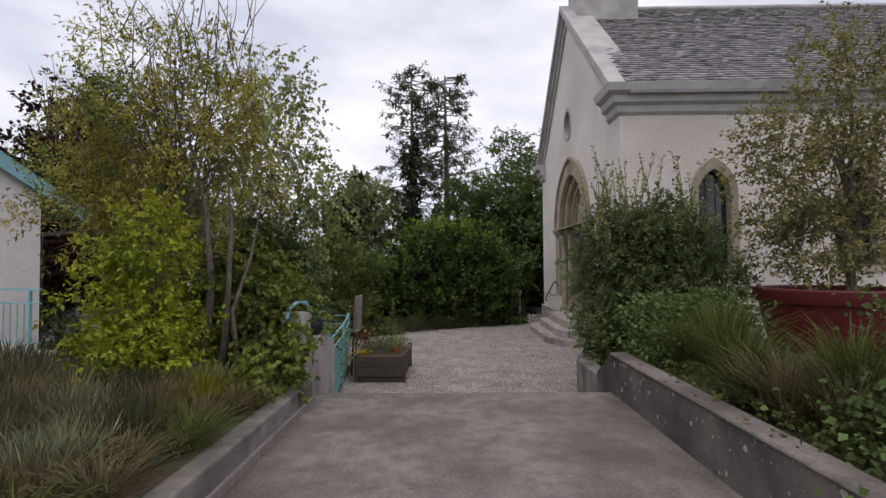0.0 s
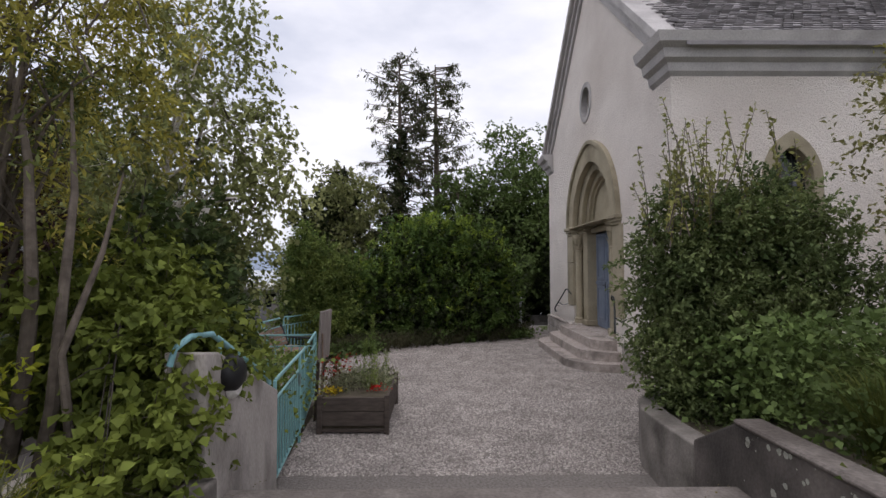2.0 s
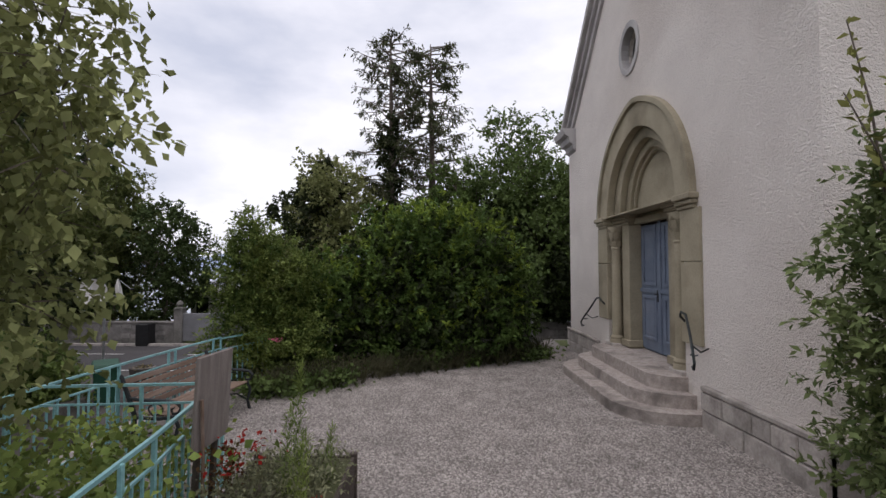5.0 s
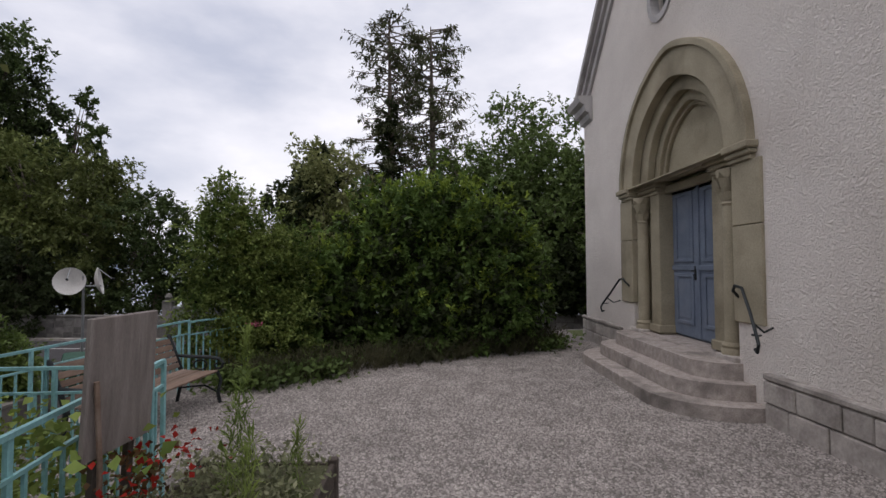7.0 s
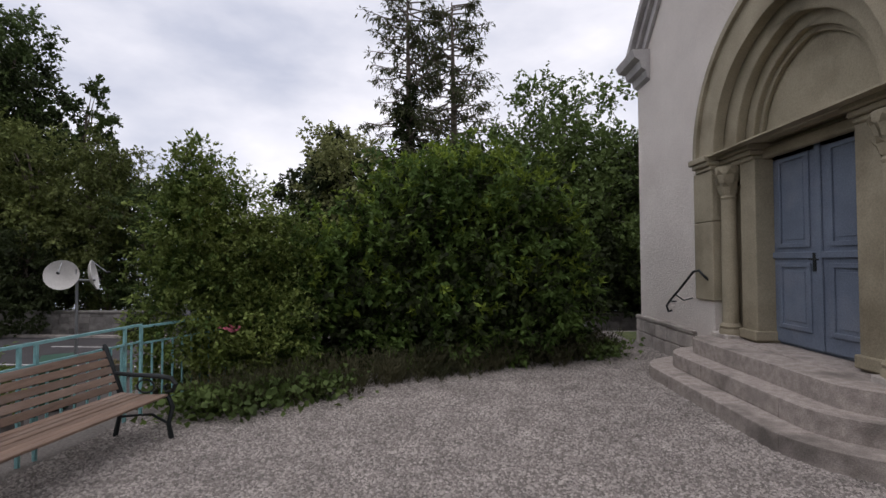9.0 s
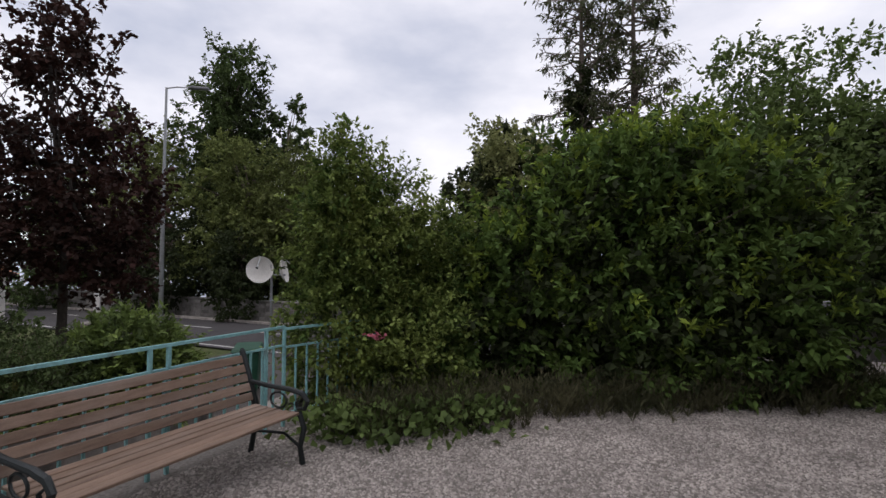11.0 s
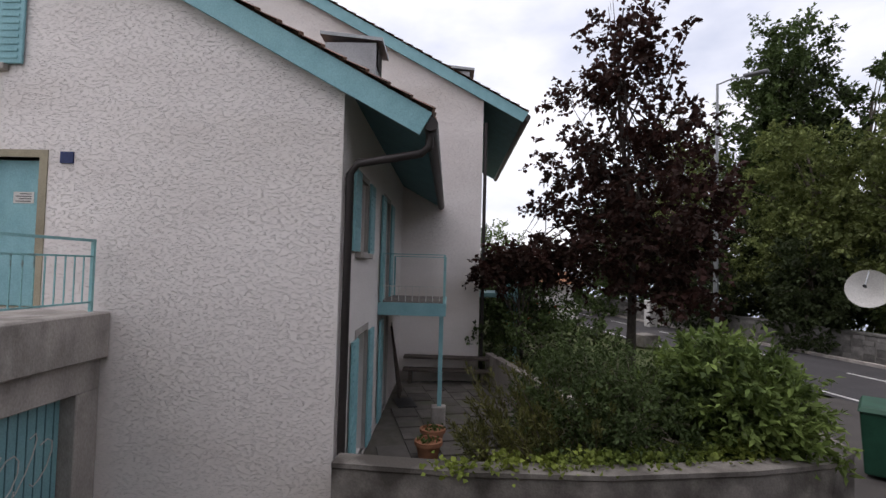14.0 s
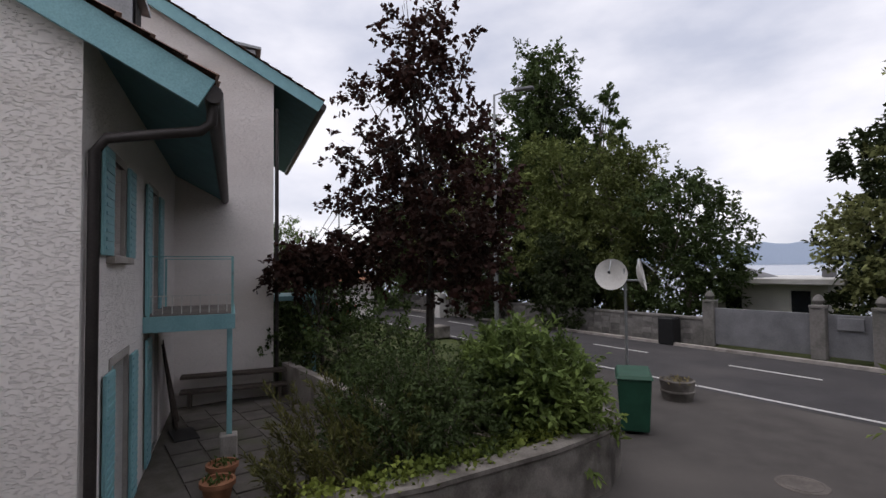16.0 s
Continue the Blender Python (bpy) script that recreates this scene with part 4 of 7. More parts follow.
def shutter(m, u0, u1, v0, v1, w, parent):
    s = part("shutter", Geo().box((u0, v0, w - 0.045), (u1, v1, w - 0.01), m, chamfer=0.006), M_TEAL, parent, "teal louvred shutter")
    n = max(4, int((v1 - v0) / 0.09))
    g = Geo()
    for k in range(n):
        v = v0 + 0.07 + (v1 - v0 - 0.14) * k / (n - 1)
        g.box((u0 + 0.05, v - 0.012, w - 0.056), (u1 - 0.05, v + 0.02, w - 0.044), m)
    part("louvres", g, M_TEAL, s, kind="stuff")


def window(m, u0, u1, v0, v1, parent, label, sill=True, doorlike=False):
    w = part("window", Geo().plate(rect(u0 - 0.09, u1 + 0.09, v0 - 0.02, v1 + 0.09), [rect(u0 + 0.001, u1 - 0.001, v0, v1)], m @ Matrix.Translation((0, 0, -0.012)), 0.05), M_SURROUND, parent, label)
    part("window_frame", Geo().plate(rect(u0 + 0.003, u1 - 0.003, v0 + 0.003, v1 - 0.003), [rect(u0 + 0.07, (u0 + u1) / 2 - 0.03, v0 + 0.07, v1 - 0.07), rect((u0 + u1) / 2 + 0.03, u1 - 0.07, v0 + 0.07, v1 - 0.07)], m @ Matrix.Translation((0, 0, 0.14)), 0.05), M_TEAL if doorlike else M_WHITE, w)
    part("pane", Geo().plate(rect(u0 + 0.06, u1 - 0.06, v0 + 0.06, v1 - 0.06), [], m @ Matrix.Translation((0, 0, 0.165)), 0.01), M_GLASS, w)
    if sill:
        part("window_sill", Geo().box((u0 - 0.14, v0 - 0.1, -0.09), (u1 + 0.14, v0 - 0.02, 0.1), m, chamfer=0.01), M_SURROUND, w)
    return w


w1 = window(GF, 4.28, 4.9, 3.32, 4.28, house, "gable window with open teal shutters")
shutter(GF, 3.94, 4.26, 3.3, 4.3, -0.01, w1)
shutter(GF, 4.93, 5.26, 3.3, 4.3, -0.01, w1)
w2 = window(SF, 1.08 + SO, 1.82 + SO, 1.17, 2.2, house, "side window with folded-back teal shutters")
shutter(SF, 0.6 + SO, 1.03 + SO, 1.15, 2.24, -0.01, w2)
shutter(SF, 1.87 + SO, 2.28 + SO, 1.15, 2.24, -0.01, w2)
w3 = window(SF, 3.75 + SO, 4.6 + SO, 0.3, 2.27, house, "balcony door with teal shutters", False, True)
shutter(SF, 3.25 + SO, 3.71 + SO, 0.33, 2.27, -0.01, w3)
shutter(SF, 4.64 + SO, 5.1 + SO, 0.33, 2.27, -0.01, w3)
w4 = window(SF, 1.2 + SO, 2.1 + SO, LOW + 0.1, -0.03, house, "ground-floor glazed door with teal shutters", False, True)
shutter(SF, 0.76 + SO, 1.17 + SO, LOW + 0.1, -0.05, -0.01, w4)
shutter(SF, 2.13 + SO, 2.55 + SO, LOW + 0.1, -0.05, -0.01, w4)
w5 = window(SF, 3.8 + SO, 4.75 + SO, LOW + 0.06, 0.0, house, "dark glazed door under the balcony", False, True)
shutter(SF, 3.32 + SO, 3.77 + SO, LOW + 0.1, -0.03, -0.01, w5)
d2 = part("door_2", Geo().box((3.70, 0.37, 0.10), (4.34, 2.15, 0.15), GF, chamfer=0.005), M_TEAL, house, "plain teal front door")
part("door_frame", Geo().plate(rect(3.58, 4.46, 0.36, 2.26), [rect(3.681, 4.359, 0.361, 2.17)], GF @ Matrix.Translation((0, 0, -0.012)), 0.2), M_SANDSTONE, d2)
part("notice", Geo().box((3.82, 1.62, 0.094), (4.08, 1.76, 0.1), GF), M_WHITE, d2, "small white notice")
g = Geo()
for k in range(4):
    g.box((3.85, 1.64 + 0.03 * k, 0.092), (4.05 - 0.05 * (k % 2), 1.65 + 0.03 * k, 0.094), GF)
part("lettering", g, M_BLACK, d2)
plate = part("house_number", Geo().box((3.26, 2.1, -0.02), (3.42, 2.24, 0.0), GF), material("blue_enamel", (0.02, 0.035, 0.12), 0.4), house, "small blue enamel house number plate")
cu = bpy.data.curves.new("number", "FONT")
cu.body, cu.size, cu.align_x = "5", 0.12, "CENTER"
num = new("number", cu)
num.matrix_world = GF @ Matrix.Translation((3.34, 2.125, -0.024)) @ Matrix.Rotation(math.pi, 4, "Y")
cu.materials.append(M_WHITE)
num.parent = plate
num.matrix_parent_inverse = (house.matrix_basis).inverted() @ Matrix.Identity(4) if False else Matrix.Translation(-house.location)
for u, v in ((4.85, 2.15), (4.7, 1.1)):
    part("wall_light", Geo().lathe([(0.0, 0.1), (0.08, 0.09), (0.1, 0.0)], GF @ Vector((u, v, -0.0)), 14, GF.to_3x3().to_4x4() @ Matrix.Rotation(math.pi, 4, "X")), M_BLACK, house, smooth=True)

# roof of the first block: slopes with overhang, barge boards, soffit, gutter


def gable_roof(o, u, w, ru, z0, k, over, length, front, parent, tiles=True):
    """u along the gable, w into the house; z0 wall top at the corner, k slope, over: eaves overhang."""
    o, u, w = Vector(o), Vector(u), Vector(w)
    up_v = Vector((0, 0, 1))
    for s in (0, 1):
        e = o + u * (-over if s == 0 else 2 * ru + over) + up_v * (z0 - k * over)
        r = o + u * ru + up_v * (z0 + k * ru)
        a, b = e - w * front, r - w * front
        c, d = r + w * length, e + w * length
        t = up_v * 0.16
        # The deck's darker teal holds the shade under the eaves.
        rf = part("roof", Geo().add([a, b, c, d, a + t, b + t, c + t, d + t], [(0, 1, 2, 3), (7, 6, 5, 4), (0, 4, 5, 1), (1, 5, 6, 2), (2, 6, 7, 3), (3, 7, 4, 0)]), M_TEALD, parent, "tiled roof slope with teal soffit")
        # barge board on the gable edge
        way = (r - e).normalized()
        nn = way.cross(w)
        nn = nn if nn.z > 0 else -nn
        g = Geo()
        for p0, p1 in ((e, r),):
            q = [p0 - w * (front + 0.03) - nn * 0.14, p1 - w * (front + 0.03) - nn * 0.14, p1 - w * (front + 0.03) + nn * 0.15, p0 - w * (front + 0.03) + nn * 0.15]
            q2 = [x + w * 0.05 for x in q]
            g.add(q + q2, [(0, 1, 2, 3), (7, 6, 5, 4), (0, 4, 5, 1), (1, 5, 6, 2), (2, 6, 7, 3), (3, 7, 4, 0)])
        part("barge_board", g, M_TEAL, rf, "teal barge board")
        # tiles: overlapping slightly curved rows
        g = Geo()
        rnd2 = random.Random(21 + s)
        rowl, colw = 0.30, 0.2
        n_r = int((r - e).length / rowl)
        n_c = int(min(length + front, 8.0) / colw)
        for i in range(n_r + 1):
            p, q = e + way * rowl * i, e + way * min(rowl * (i + 1.3), (r - e).length)
            for j in range(n_c):
                x0 = -front - 0.08 + j * colw
                X0, X1, XM = w * x0, w * (x0 + colw * 0.98), w * (x0 + colw * 0.5)
                h = nn * (0.19 + rnd2.uniform(0, 0.012))
                g.add([p + X0 + h, p + XM + h + nn * 0.045, p + X1 + h, q + X1 + nn * 0.165, q + XM + nn * 0.2, q + X0 + nn * 0.165, p + X0 + nn * 0.16, p + X1 + nn * 0.16], [(0, 1, 4, 5), (1, 2, 3, 4), (6, 7, 2, 1, 0)])
        part("roof_tiles", g, M_TILE, rf, kind="stuff", normals=False)
        if s == 0:
            gp = [e - w * (front - 0.02) + Vector((0, 0, 0.02)) - u * 0.06, e + w * length + Vector((0, 0, -0.0)) - u * 0.06]
            part("gutter", Geo().tube(gp, 0.085, 10), M_PIPE, rf, "brown metal gutter", smooth=True)
    return rf


gable_roof(HC, HB, HA, RU, 3.13, slope, 0.97, 7.45, 0.12, house)
# downpipe from the gutter to the corner
e = HC - HB * 0.97 + Vector((0, 0, 3.13 - slope * 0.97))
part("downpipe", Geo().tube([e + Vector((0, 0, 0.05)) - HB * 0.06 + HA * 0.02, e + Vector((0, 0, -0.22)) - HB * 0.04 + HA * 0.02, e + Vector((0, 0, -0.3)) + HB * 0.05 + HA * 0.04, HC - HB * 0.16 + HA * 0.1 + Vector((0, 0, 2.18)), HC - HB * 0.07 + HA * 0.1 + Vector((0, 0, 2.05)), HC - HB * 0.07 + HA * 0.1 + Vector((0, 0, LOW))], 0.05, 10), M_PIPE, house, "dark brown downpipe", smooth=True)


def dormer(o, u, w, parent, size=1.0):
    """A sheet-metal box dormer."""
    o = Vector(o)
    def P(a, b, c):
        return o + u * a * size + w * b * size + Vector((0, 0, c * size))
    g = Geo().add([P(-0.75, 0, -1.9), P(0.75, 0, -1.9), P(0.75, 1.2, -1.9), P(-0.75, 1.2, -1.9), P(-0.75, 0, 0.45), P(0.75, 0, 0.45), P(0.75, 1.2, 0.5), P(-0.75, 1.2, 0.5)],
                  [(0, 1, 5, 4), (1, 2, 6, 5), (2, 3, 7, 6), (3, 0, 4, 7), (4, 5, 6, 7)])
    d = part("dormer", g, material("zinc_sheet", (0.33, 0.33, 0.335), 0.5, None, 2.0, metal=0.5), parent, "zinc-clad dormer box")
    part("pane", Geo().add([P(-0.8, 0.1, -0.2), P(-0.76, 1.1, -0.2), P(-0.76, 1.1, 0.4), P(-0.8, 0.1, 0.4)], [(0, 1, 2, 3)]), M_DARK, d)
    part("cap", Geo().add([P(-0.95, -0.1, 0.46), P(0.9, -0.1, 0.66), P(0.9, 1.3, 0.66), P(-0.95, 1.3, 0.46), P(-0.95, -0.1, 0.56), P(0.9, -0.1, 0.76), P(0.9, 1.3, 0.76), P(-0.95, 1.3, 0.56)],
                         [(0, 1, 2, 3), (7, 6, 5, 4), (0, 4, 5, 1), (1, 5, 6, 2), (2, 6, 7, 3), (3, 7, 4, 0)]), M_STEEL, d)


dormer(HC + HB * 0.6 + HA * 3.0 + Vector((0, 0, 4.72)), HB, HA, house, 0.62)
# second, taller block behind
H2 = Vector((-15.2, 13.4, 0))
G2 = frame_m(H2, HB, -HOUT)
house2 = thing("house", (-20, 10, LOW), "taller pale rendered house block with teal eaves", "house")
part("gable_wall", Geo().plate([(0, LOW - 0.3), (0, 5.6), (7.0, 5.6 + 0.55 * 7), (14.0, 5.6), (14.0, LOW - 0.3)], [], G2, 0.36), M_HOUSE, house2)
part("side_wall", Geo().plate([(0.36, LOW - 0.3), (9, LOW - 0.3), (9, 5.62), (0.36, 5.62)], [rect(2.0, 3.0, 2.4, 4.0), rect(2.0, 3.0, -0.2, 1.4)], frame_m(H2, HA, -HN), 0.36), M_HOUSE, house2)
gable_roof(H2, HB, HA, 7.0, 5.6, 0.55, 1.1, 9.0, 0.12, house2)
part("downpipe", Geo().tube([H2 - HB * 0.08 + HA * 0.1 + Vector((0, 0, 4.9)), H2 - HB * 0.08 + HA * 0.1 + Vector((0, 0, LOW))], 0.05, 8), M_PIPE, house2, smooth=True)
dormer(H2 + HB * 0.9 + HA * 2.0 + Vector((0, 0, 6.75)), HB, HA, house2, 0.75)
bal2 = thing("balcony", H2 - HB * 0.7 + HA * 2 + Vector((0, 0, 0.2)), "small teal balcony on posts", "balcony")
m2 = frame_m(H2, HA, HN)
part("deck", Geo().box((1.2, 0.15, 0.01), (3.2, 0.27, 1.2), m2), M_TEAL, bal2)
for u in (1.3, 3.1):
    part("post", Geo().box((u - 0.05, LOW, 1.08), (u + 0.05, 1.3, 1.18), m2), M_TEAL, bal2)
part("rail", Geo().box((1.3, 1.2, 1.1), (3.1, 1.26, 1.16), m2), M_TEAL, bal2)

# balcony of the first block
BF = frame_m(HC - HA * 0.2, HA, HN)                # w out of the balcony wall
balc = thing("balcony", HC + HA * 4.2 + HN * 0.6 + Vector((0, 0, 0.3)), "teal steel balcony with a thin railing on one post", "balcony")
part("deck", Geo().box((3.5, 0.12, 0.01), (5.6, 0.32, 1.2), BF), M_CONCRETE, balc, "grey balcony slab")
part("fascia", Geo().box((3.46, 0.08, 1.2), (5.64, 0.31, 1.24), BF), M_TEAL, balc)
part("fascia", Geo().box((3.44, 0.08, 0.0), (3.5, 0.31, 1.24), BF), M_TEAL, balc)
for u in (3.5, 5.58):
    for w in (0.06, 1.2):
        part("rail_post", Geo().box((u - 0.018, 0.3, w - 0.018), (u + 0.018, 1.2, w + 0.018), BF), M_RAIL, balc)
    part("top_rail", Geo().box((u - 0.007, 1.19, 0.05), (u + 0.007, 1.204, 1.2), BF), M_RAIL, balc)
part("top_rail", Geo().box((3.5, 1.19, 1.194), (5.6, 1.202, 1.206), BF), M_RAIL, balc)
for k in range(14):
    u = 3.65 + k * 0.142
    part("baluster", Geo().box((u - 0.006, 0.34, 1.194), (u + 0.006, 0.62, 1.206), BF), M_WHITE, balc)
for k in range(9):
    w = 0.12 + k * 0.125
    part("baluster", Geo().box((3.494, 0.34, w - 0.006), (3.506, 0.6, w + 0.006), BF), M_WHITE, balc)
part("low_rail", Geo().box((3.492, 0.6, 0.06), (3.508, 0.616, 1.2), BF), M_WHITE, balc)
part("post", Geo().box((3.62, LOW + 0.42, 1.12), (3.70, 0.12, 1.2), BF, chamfer=0.006), M_TEAL, balc)
part("post_block", Geo().box((3.54, LOW, 1.02), (3.78, LOW + 0.42, 1.28), BF, chamfer=0.015), M_WALLCON, balc)

# garage terrace with the front-door landing
GP = HC + HB * 2.80
landing = thing("garage", GP + HOUT * 2 + Vector((0, 0, LOW)), "concrete garage with a roof terrace and teal door", "garage")
GM = frame_m(GP, HOUT, HB)               # u out from the house, w along the house
part("roof_slab", Geo().box((0.0, -0.19, -0.1), (4.3, 0.35, 6.0), GM, chamfer=0.02), M_WALLCON, landing, "stained concrete roof slab")
part("beam", Geo().box((0.0, -0.55, 0.0), (4.3, -0.192, 0.4), GM, chamfer=0.01), M_WALLCON, landing)
part("pier", Geo().box((0.0, LOW - 0.2, 0.0), (0.34, -0.552, 0.4), GM, chamfer=0.01), M_WALLCON, landing)
part("pier", Geo().box((3.3, LOW - 0.2, 0.0), (4.3, -0.552, 0.4), GM, chamfer=0.01), M_WALLCON, landing)
gd = part("garage_door", Geo().box((0.35, LOW - 0.2, 0.18), (3.29, -0.56, 0.24), GM), M_TEAL, landing, "teal garage door with white graffiti")
# Raised dark strips draw the grooves, with their shade in the colour.
for k in range(26):
    part("groove_strip", Geo().box((0.42 + k * 0.11, LOW - 0.1, 0.172), (0.43 + k * 0.11, -0.6, 0.182), GM), M_TEALD, gd)
g = Geo()
rnd = random.Random(8)
for k in range(7):
    u0, v0 = 0.56 + k * 0.2, -1.2 + 0.05 * math.sin(k * 2)
    a0 = rnd.uniform(0, 6)
    pts = [GM @ Vector((u0 + 0.13 * math.cos(a0 + t * 0.7), v0 + (0.22 + 0.06 * (k % 2)) * math.sin(a0 * 0.7 + t * 0.62), 0.172)) for t in range(8)]
    g.tube(pts, 0.008, 4)
part("graffiti", g, M_WHITE, gd, "white sprayed loops")
fr = thing("terrace_railing", GP + HOUT * 2 + Vector((0, 0, 0.35)), "thin teal-grey steel railing on the garage terrace", "railing")
for u in (0.12, 1.4, 2.7, 4.0):
    part("post", Geo().box((u - 0.018, 0.35, 0.05), (u + 0.018, 1.18, 0.086), GM), M_RAIL, fr)
part("top_rail", Geo().box((0.1, 1.16, 0.05), (4.2, 1.19, 0.09), GM), M_RAIL, fr)
part("mid_rail", Geo().box((0.1, 0.98, 0.055), (4.2, 1.0, 0.08), GM), M_RAIL, fr)
part("low_rail", Geo().box((0.1, 0.45, 0.055), (4.2, 0.47, 0.08), GM), M_RAIL, fr)
for k in range(30):
    part("baluster", Geo().box((0.25 + k * 0.13, 0.46, 0.062), (0.262 + k * 0.13, 0.99, 0.074), GM), M_RAIL, fr)

# ---- terrace railing ----
FX = -3.38


def fence(name, pts, posts, z0, top, label, gap=0.13, balusters=True):
    f = thing(name, (pts[0][0], pts[0][1], z0), label, "railing")
    P = [Vector((*p, 0)) for p in pts]
    for a, b in zip(P, P[1:]):
        d = b - a
        n = max(1, round(d.length / gap))
        for z, r in ((top, 0.012), (top - 0.17, 0.009), (z0 + 0.12, 0.009)):
            part("rail", Geo().box((0, -r, -r), (d.length, r, r), Matrix.Translation((a.x, a.y, z)) @ d.to_track_quat("X", "Z").to_matrix().to_4x4()), M_RAIL, f)
        if balusters:
            me = None
            for k in range(1, n):
                p = a.lerp(b, k / n)
                if me is None:
                    o = part("baluster", Geo().box((-0.008, -0.008, 0), (0.008, 0.008, top - 0.17 - z0 - 0.12)), M_RAIL, f)
                    me = o.data
                    o.matrix_parent_inverse = f.matrix_basis.inverted()
                else:
                    o = new("baluster", me)
                    o.parent = f
                    o.matrix_parent_inverse = f.matrix_basis.inverted()
                o.location = (p.x, p.y, z0 + 0.12)
    for x, y in posts:
        part("post", Geo().box((x - 0.014, y - 0.014, z0 - 0.05), (x + 0.014, y + 0.014, top), chamfer=0.003), M_RAIL, f)
    return f


TOP = 0.43
fence("terrace_railing", [(FX + 0.1, 12.5), (FX - 0.03, 11.2), (FX - 0.14, 9.6), (FX - 0.16, 7.9)],
      [(FX + 0.1, 12.5), (FX + 0.08, 12.28), (FX - 0.014, 11.36), (FX - 0.028, 11.22), (FX - 0.09, 10.3), (FX - 0.10, 10.14), (FX - 0.148, 8.9), (FX - 0.16, 7.9)], GRAVEL, TOP, "pale teal steel terrace railing with thin balusters")
fence("terrace_railing", [(FX + 0.1, 12.5), (FX + 0.45, 13.6)], [(FX + 0.45, 13.6)], GRAVEL, TOP - 0.02, "short return of the teal railing into the shrubs")
fence("garden_railing", [(-1.42, 6.02), (-1.62, 7.7), (-1.88, 9.3)], [(-1.42, 6.02), (-1.56, 7.3), (-1.64, 7.75), (-1.86, 9.12), (-1.88, 9.3)], GRAVEL, TOP + 0.06, "pale teal steel railing along the garden edge")
fence("garden_railing", [(-1.88, 9.3), (-2.6, 9.25), (FX - 0.1, 9.2)], [(-2.6, 9.25)], GRAVEL, TOP + 0.02, "teal railing across the garden edge")

# weathered board fixed to the railing
bd = thing("notice_board", (-1.52, 8.2, GRAVEL), "blank weathered grey board on two dark stakes", "board")
bmx = Matrix.Translation((-1.52, 8.2, -0.08)) @ Matrix.Rotation(radians(86), 4, "Z") @ Matrix.Rotation(radians(3), 4, "X")
part("board", Geo().box((-0.23, -0.014, 0.36), (0.23, 0.014, 1.0), bmx, chamfer=0.005), M_PLANK, bd)
for x in (-0.1, 0.13):
    part("stake", Geo().box((x - 0.022, 0.016, GRAVEL), (x + 0.022, 0.05, 0.55), bmx, chamfer=0.004), M_CRATE, bd)
part("stick", Geo().tube([bmx @ Vector((-0.1, -0.05, GRAVEL)), bmx @ Vector((-0.16, -0.04, 0.35)), bmx @ Vector((-0.2, -0.03, 0.72))], 0.012, 6), M_SLAT, bd)

# ---- bench ----
bench = thing("bench", (-2.97, 11.06, GRAVEL), "slatted brown wooden bench with black cast-iron ends", "bench")
BM = Matrix.Translation((-2.97, 11.06, GRAVEL)) @ Matrix.Rotation(radians(84.4), 4, "Z") @ Matrix.Diagonal((1, 0.95, 0.86, 1))   # x along the bench, -y to the front
half = 0.82
for k in range(6):
    part("seat_slat", Geo().box((-half, -0.30 + k * 0.083, 0.43 + 0.004 * abs(k - 2)), (half, -0.226 + k * 0.083, 0.455 + 0.004 * abs(k - 2)), BM, chamfer=0.005), M_SLAT, bench)
for k in range(5):
    z = 0.50 + k * 0.083
    y = 0.23 + 0.032 * k
    part("back_slat", Geo().box((-half, -0.012, -0.037), (half, 0.012, 0.037), BM @ Matrix.Translation((0, y, z + 0.03)) @ Matrix.Rotation(radians(-20), 4, "X"), chamfer=0.005), M_SLAT, bench)
for s in (-1, 1):
    x = s * (half + 0.022)
    def P(y, z):
        return BM @ Vector((x, y, z))
    end = part("end_frame", Geo().tube([P(0.26, 0.0), P(0.22, 0.2), P(0.2, 0.42), P(0.26, 0.6), P(0.38, 0.93), P(0.39, 0.96)], [0.022, 0.02, 0.026, 0.026, 0.024, 0.012], 8)
               .tube([P(-0.32, 0.0), P(-0.29, 0.15), P(-0.33, 0.32), P(-0.28, 0.44), P(-0.1, 0.41), P(0.2, 0.42)], [0.024, 0.02, 0.022, 0.024, 0.02, 0.02], 8)
               .tube([P(-0.29, 0.15), P(-0.12, 0.24), P(0.08, 0.22), P(0.22, 0.2)], 0.012, 6), M_IRON, bench, "black cast-iron end", smooth=True)
    part("armrest", Geo().tube([P(0.29, 0.66), P(0.1, 0.645), P(-0.18, 0.64), P(-0.31, 0.62), P(-0.36, 0.56), P(-0.33, 0.49), P(-0.26, 0.48), P(-0.24, 0.53), P(-0.28, 0.56)], [0.018, 0.02, 0.022, 0.022, 0.02, 0.018, 0.014, 0.012, 0.008], 8), M_IRON, end, smooth=True)
    part("scroll", Geo().tube([P(-0.05 + 0.09 * math.cos(a), 0.53 + 0.07 * math.sin(a)) for a in [k * 0.57 for k in range(12)]], 0.009, 6), M_IRON, end, smooth=True)

# ---- wooden planter with flowers ----
pl = thing("planter_box", (-0.98, 8.25, GRAVEL), "old dark wooden planter box on feet", "planter")
x0, x1, y0, y1 = -1.4, -0.6, 7.58, 8.88
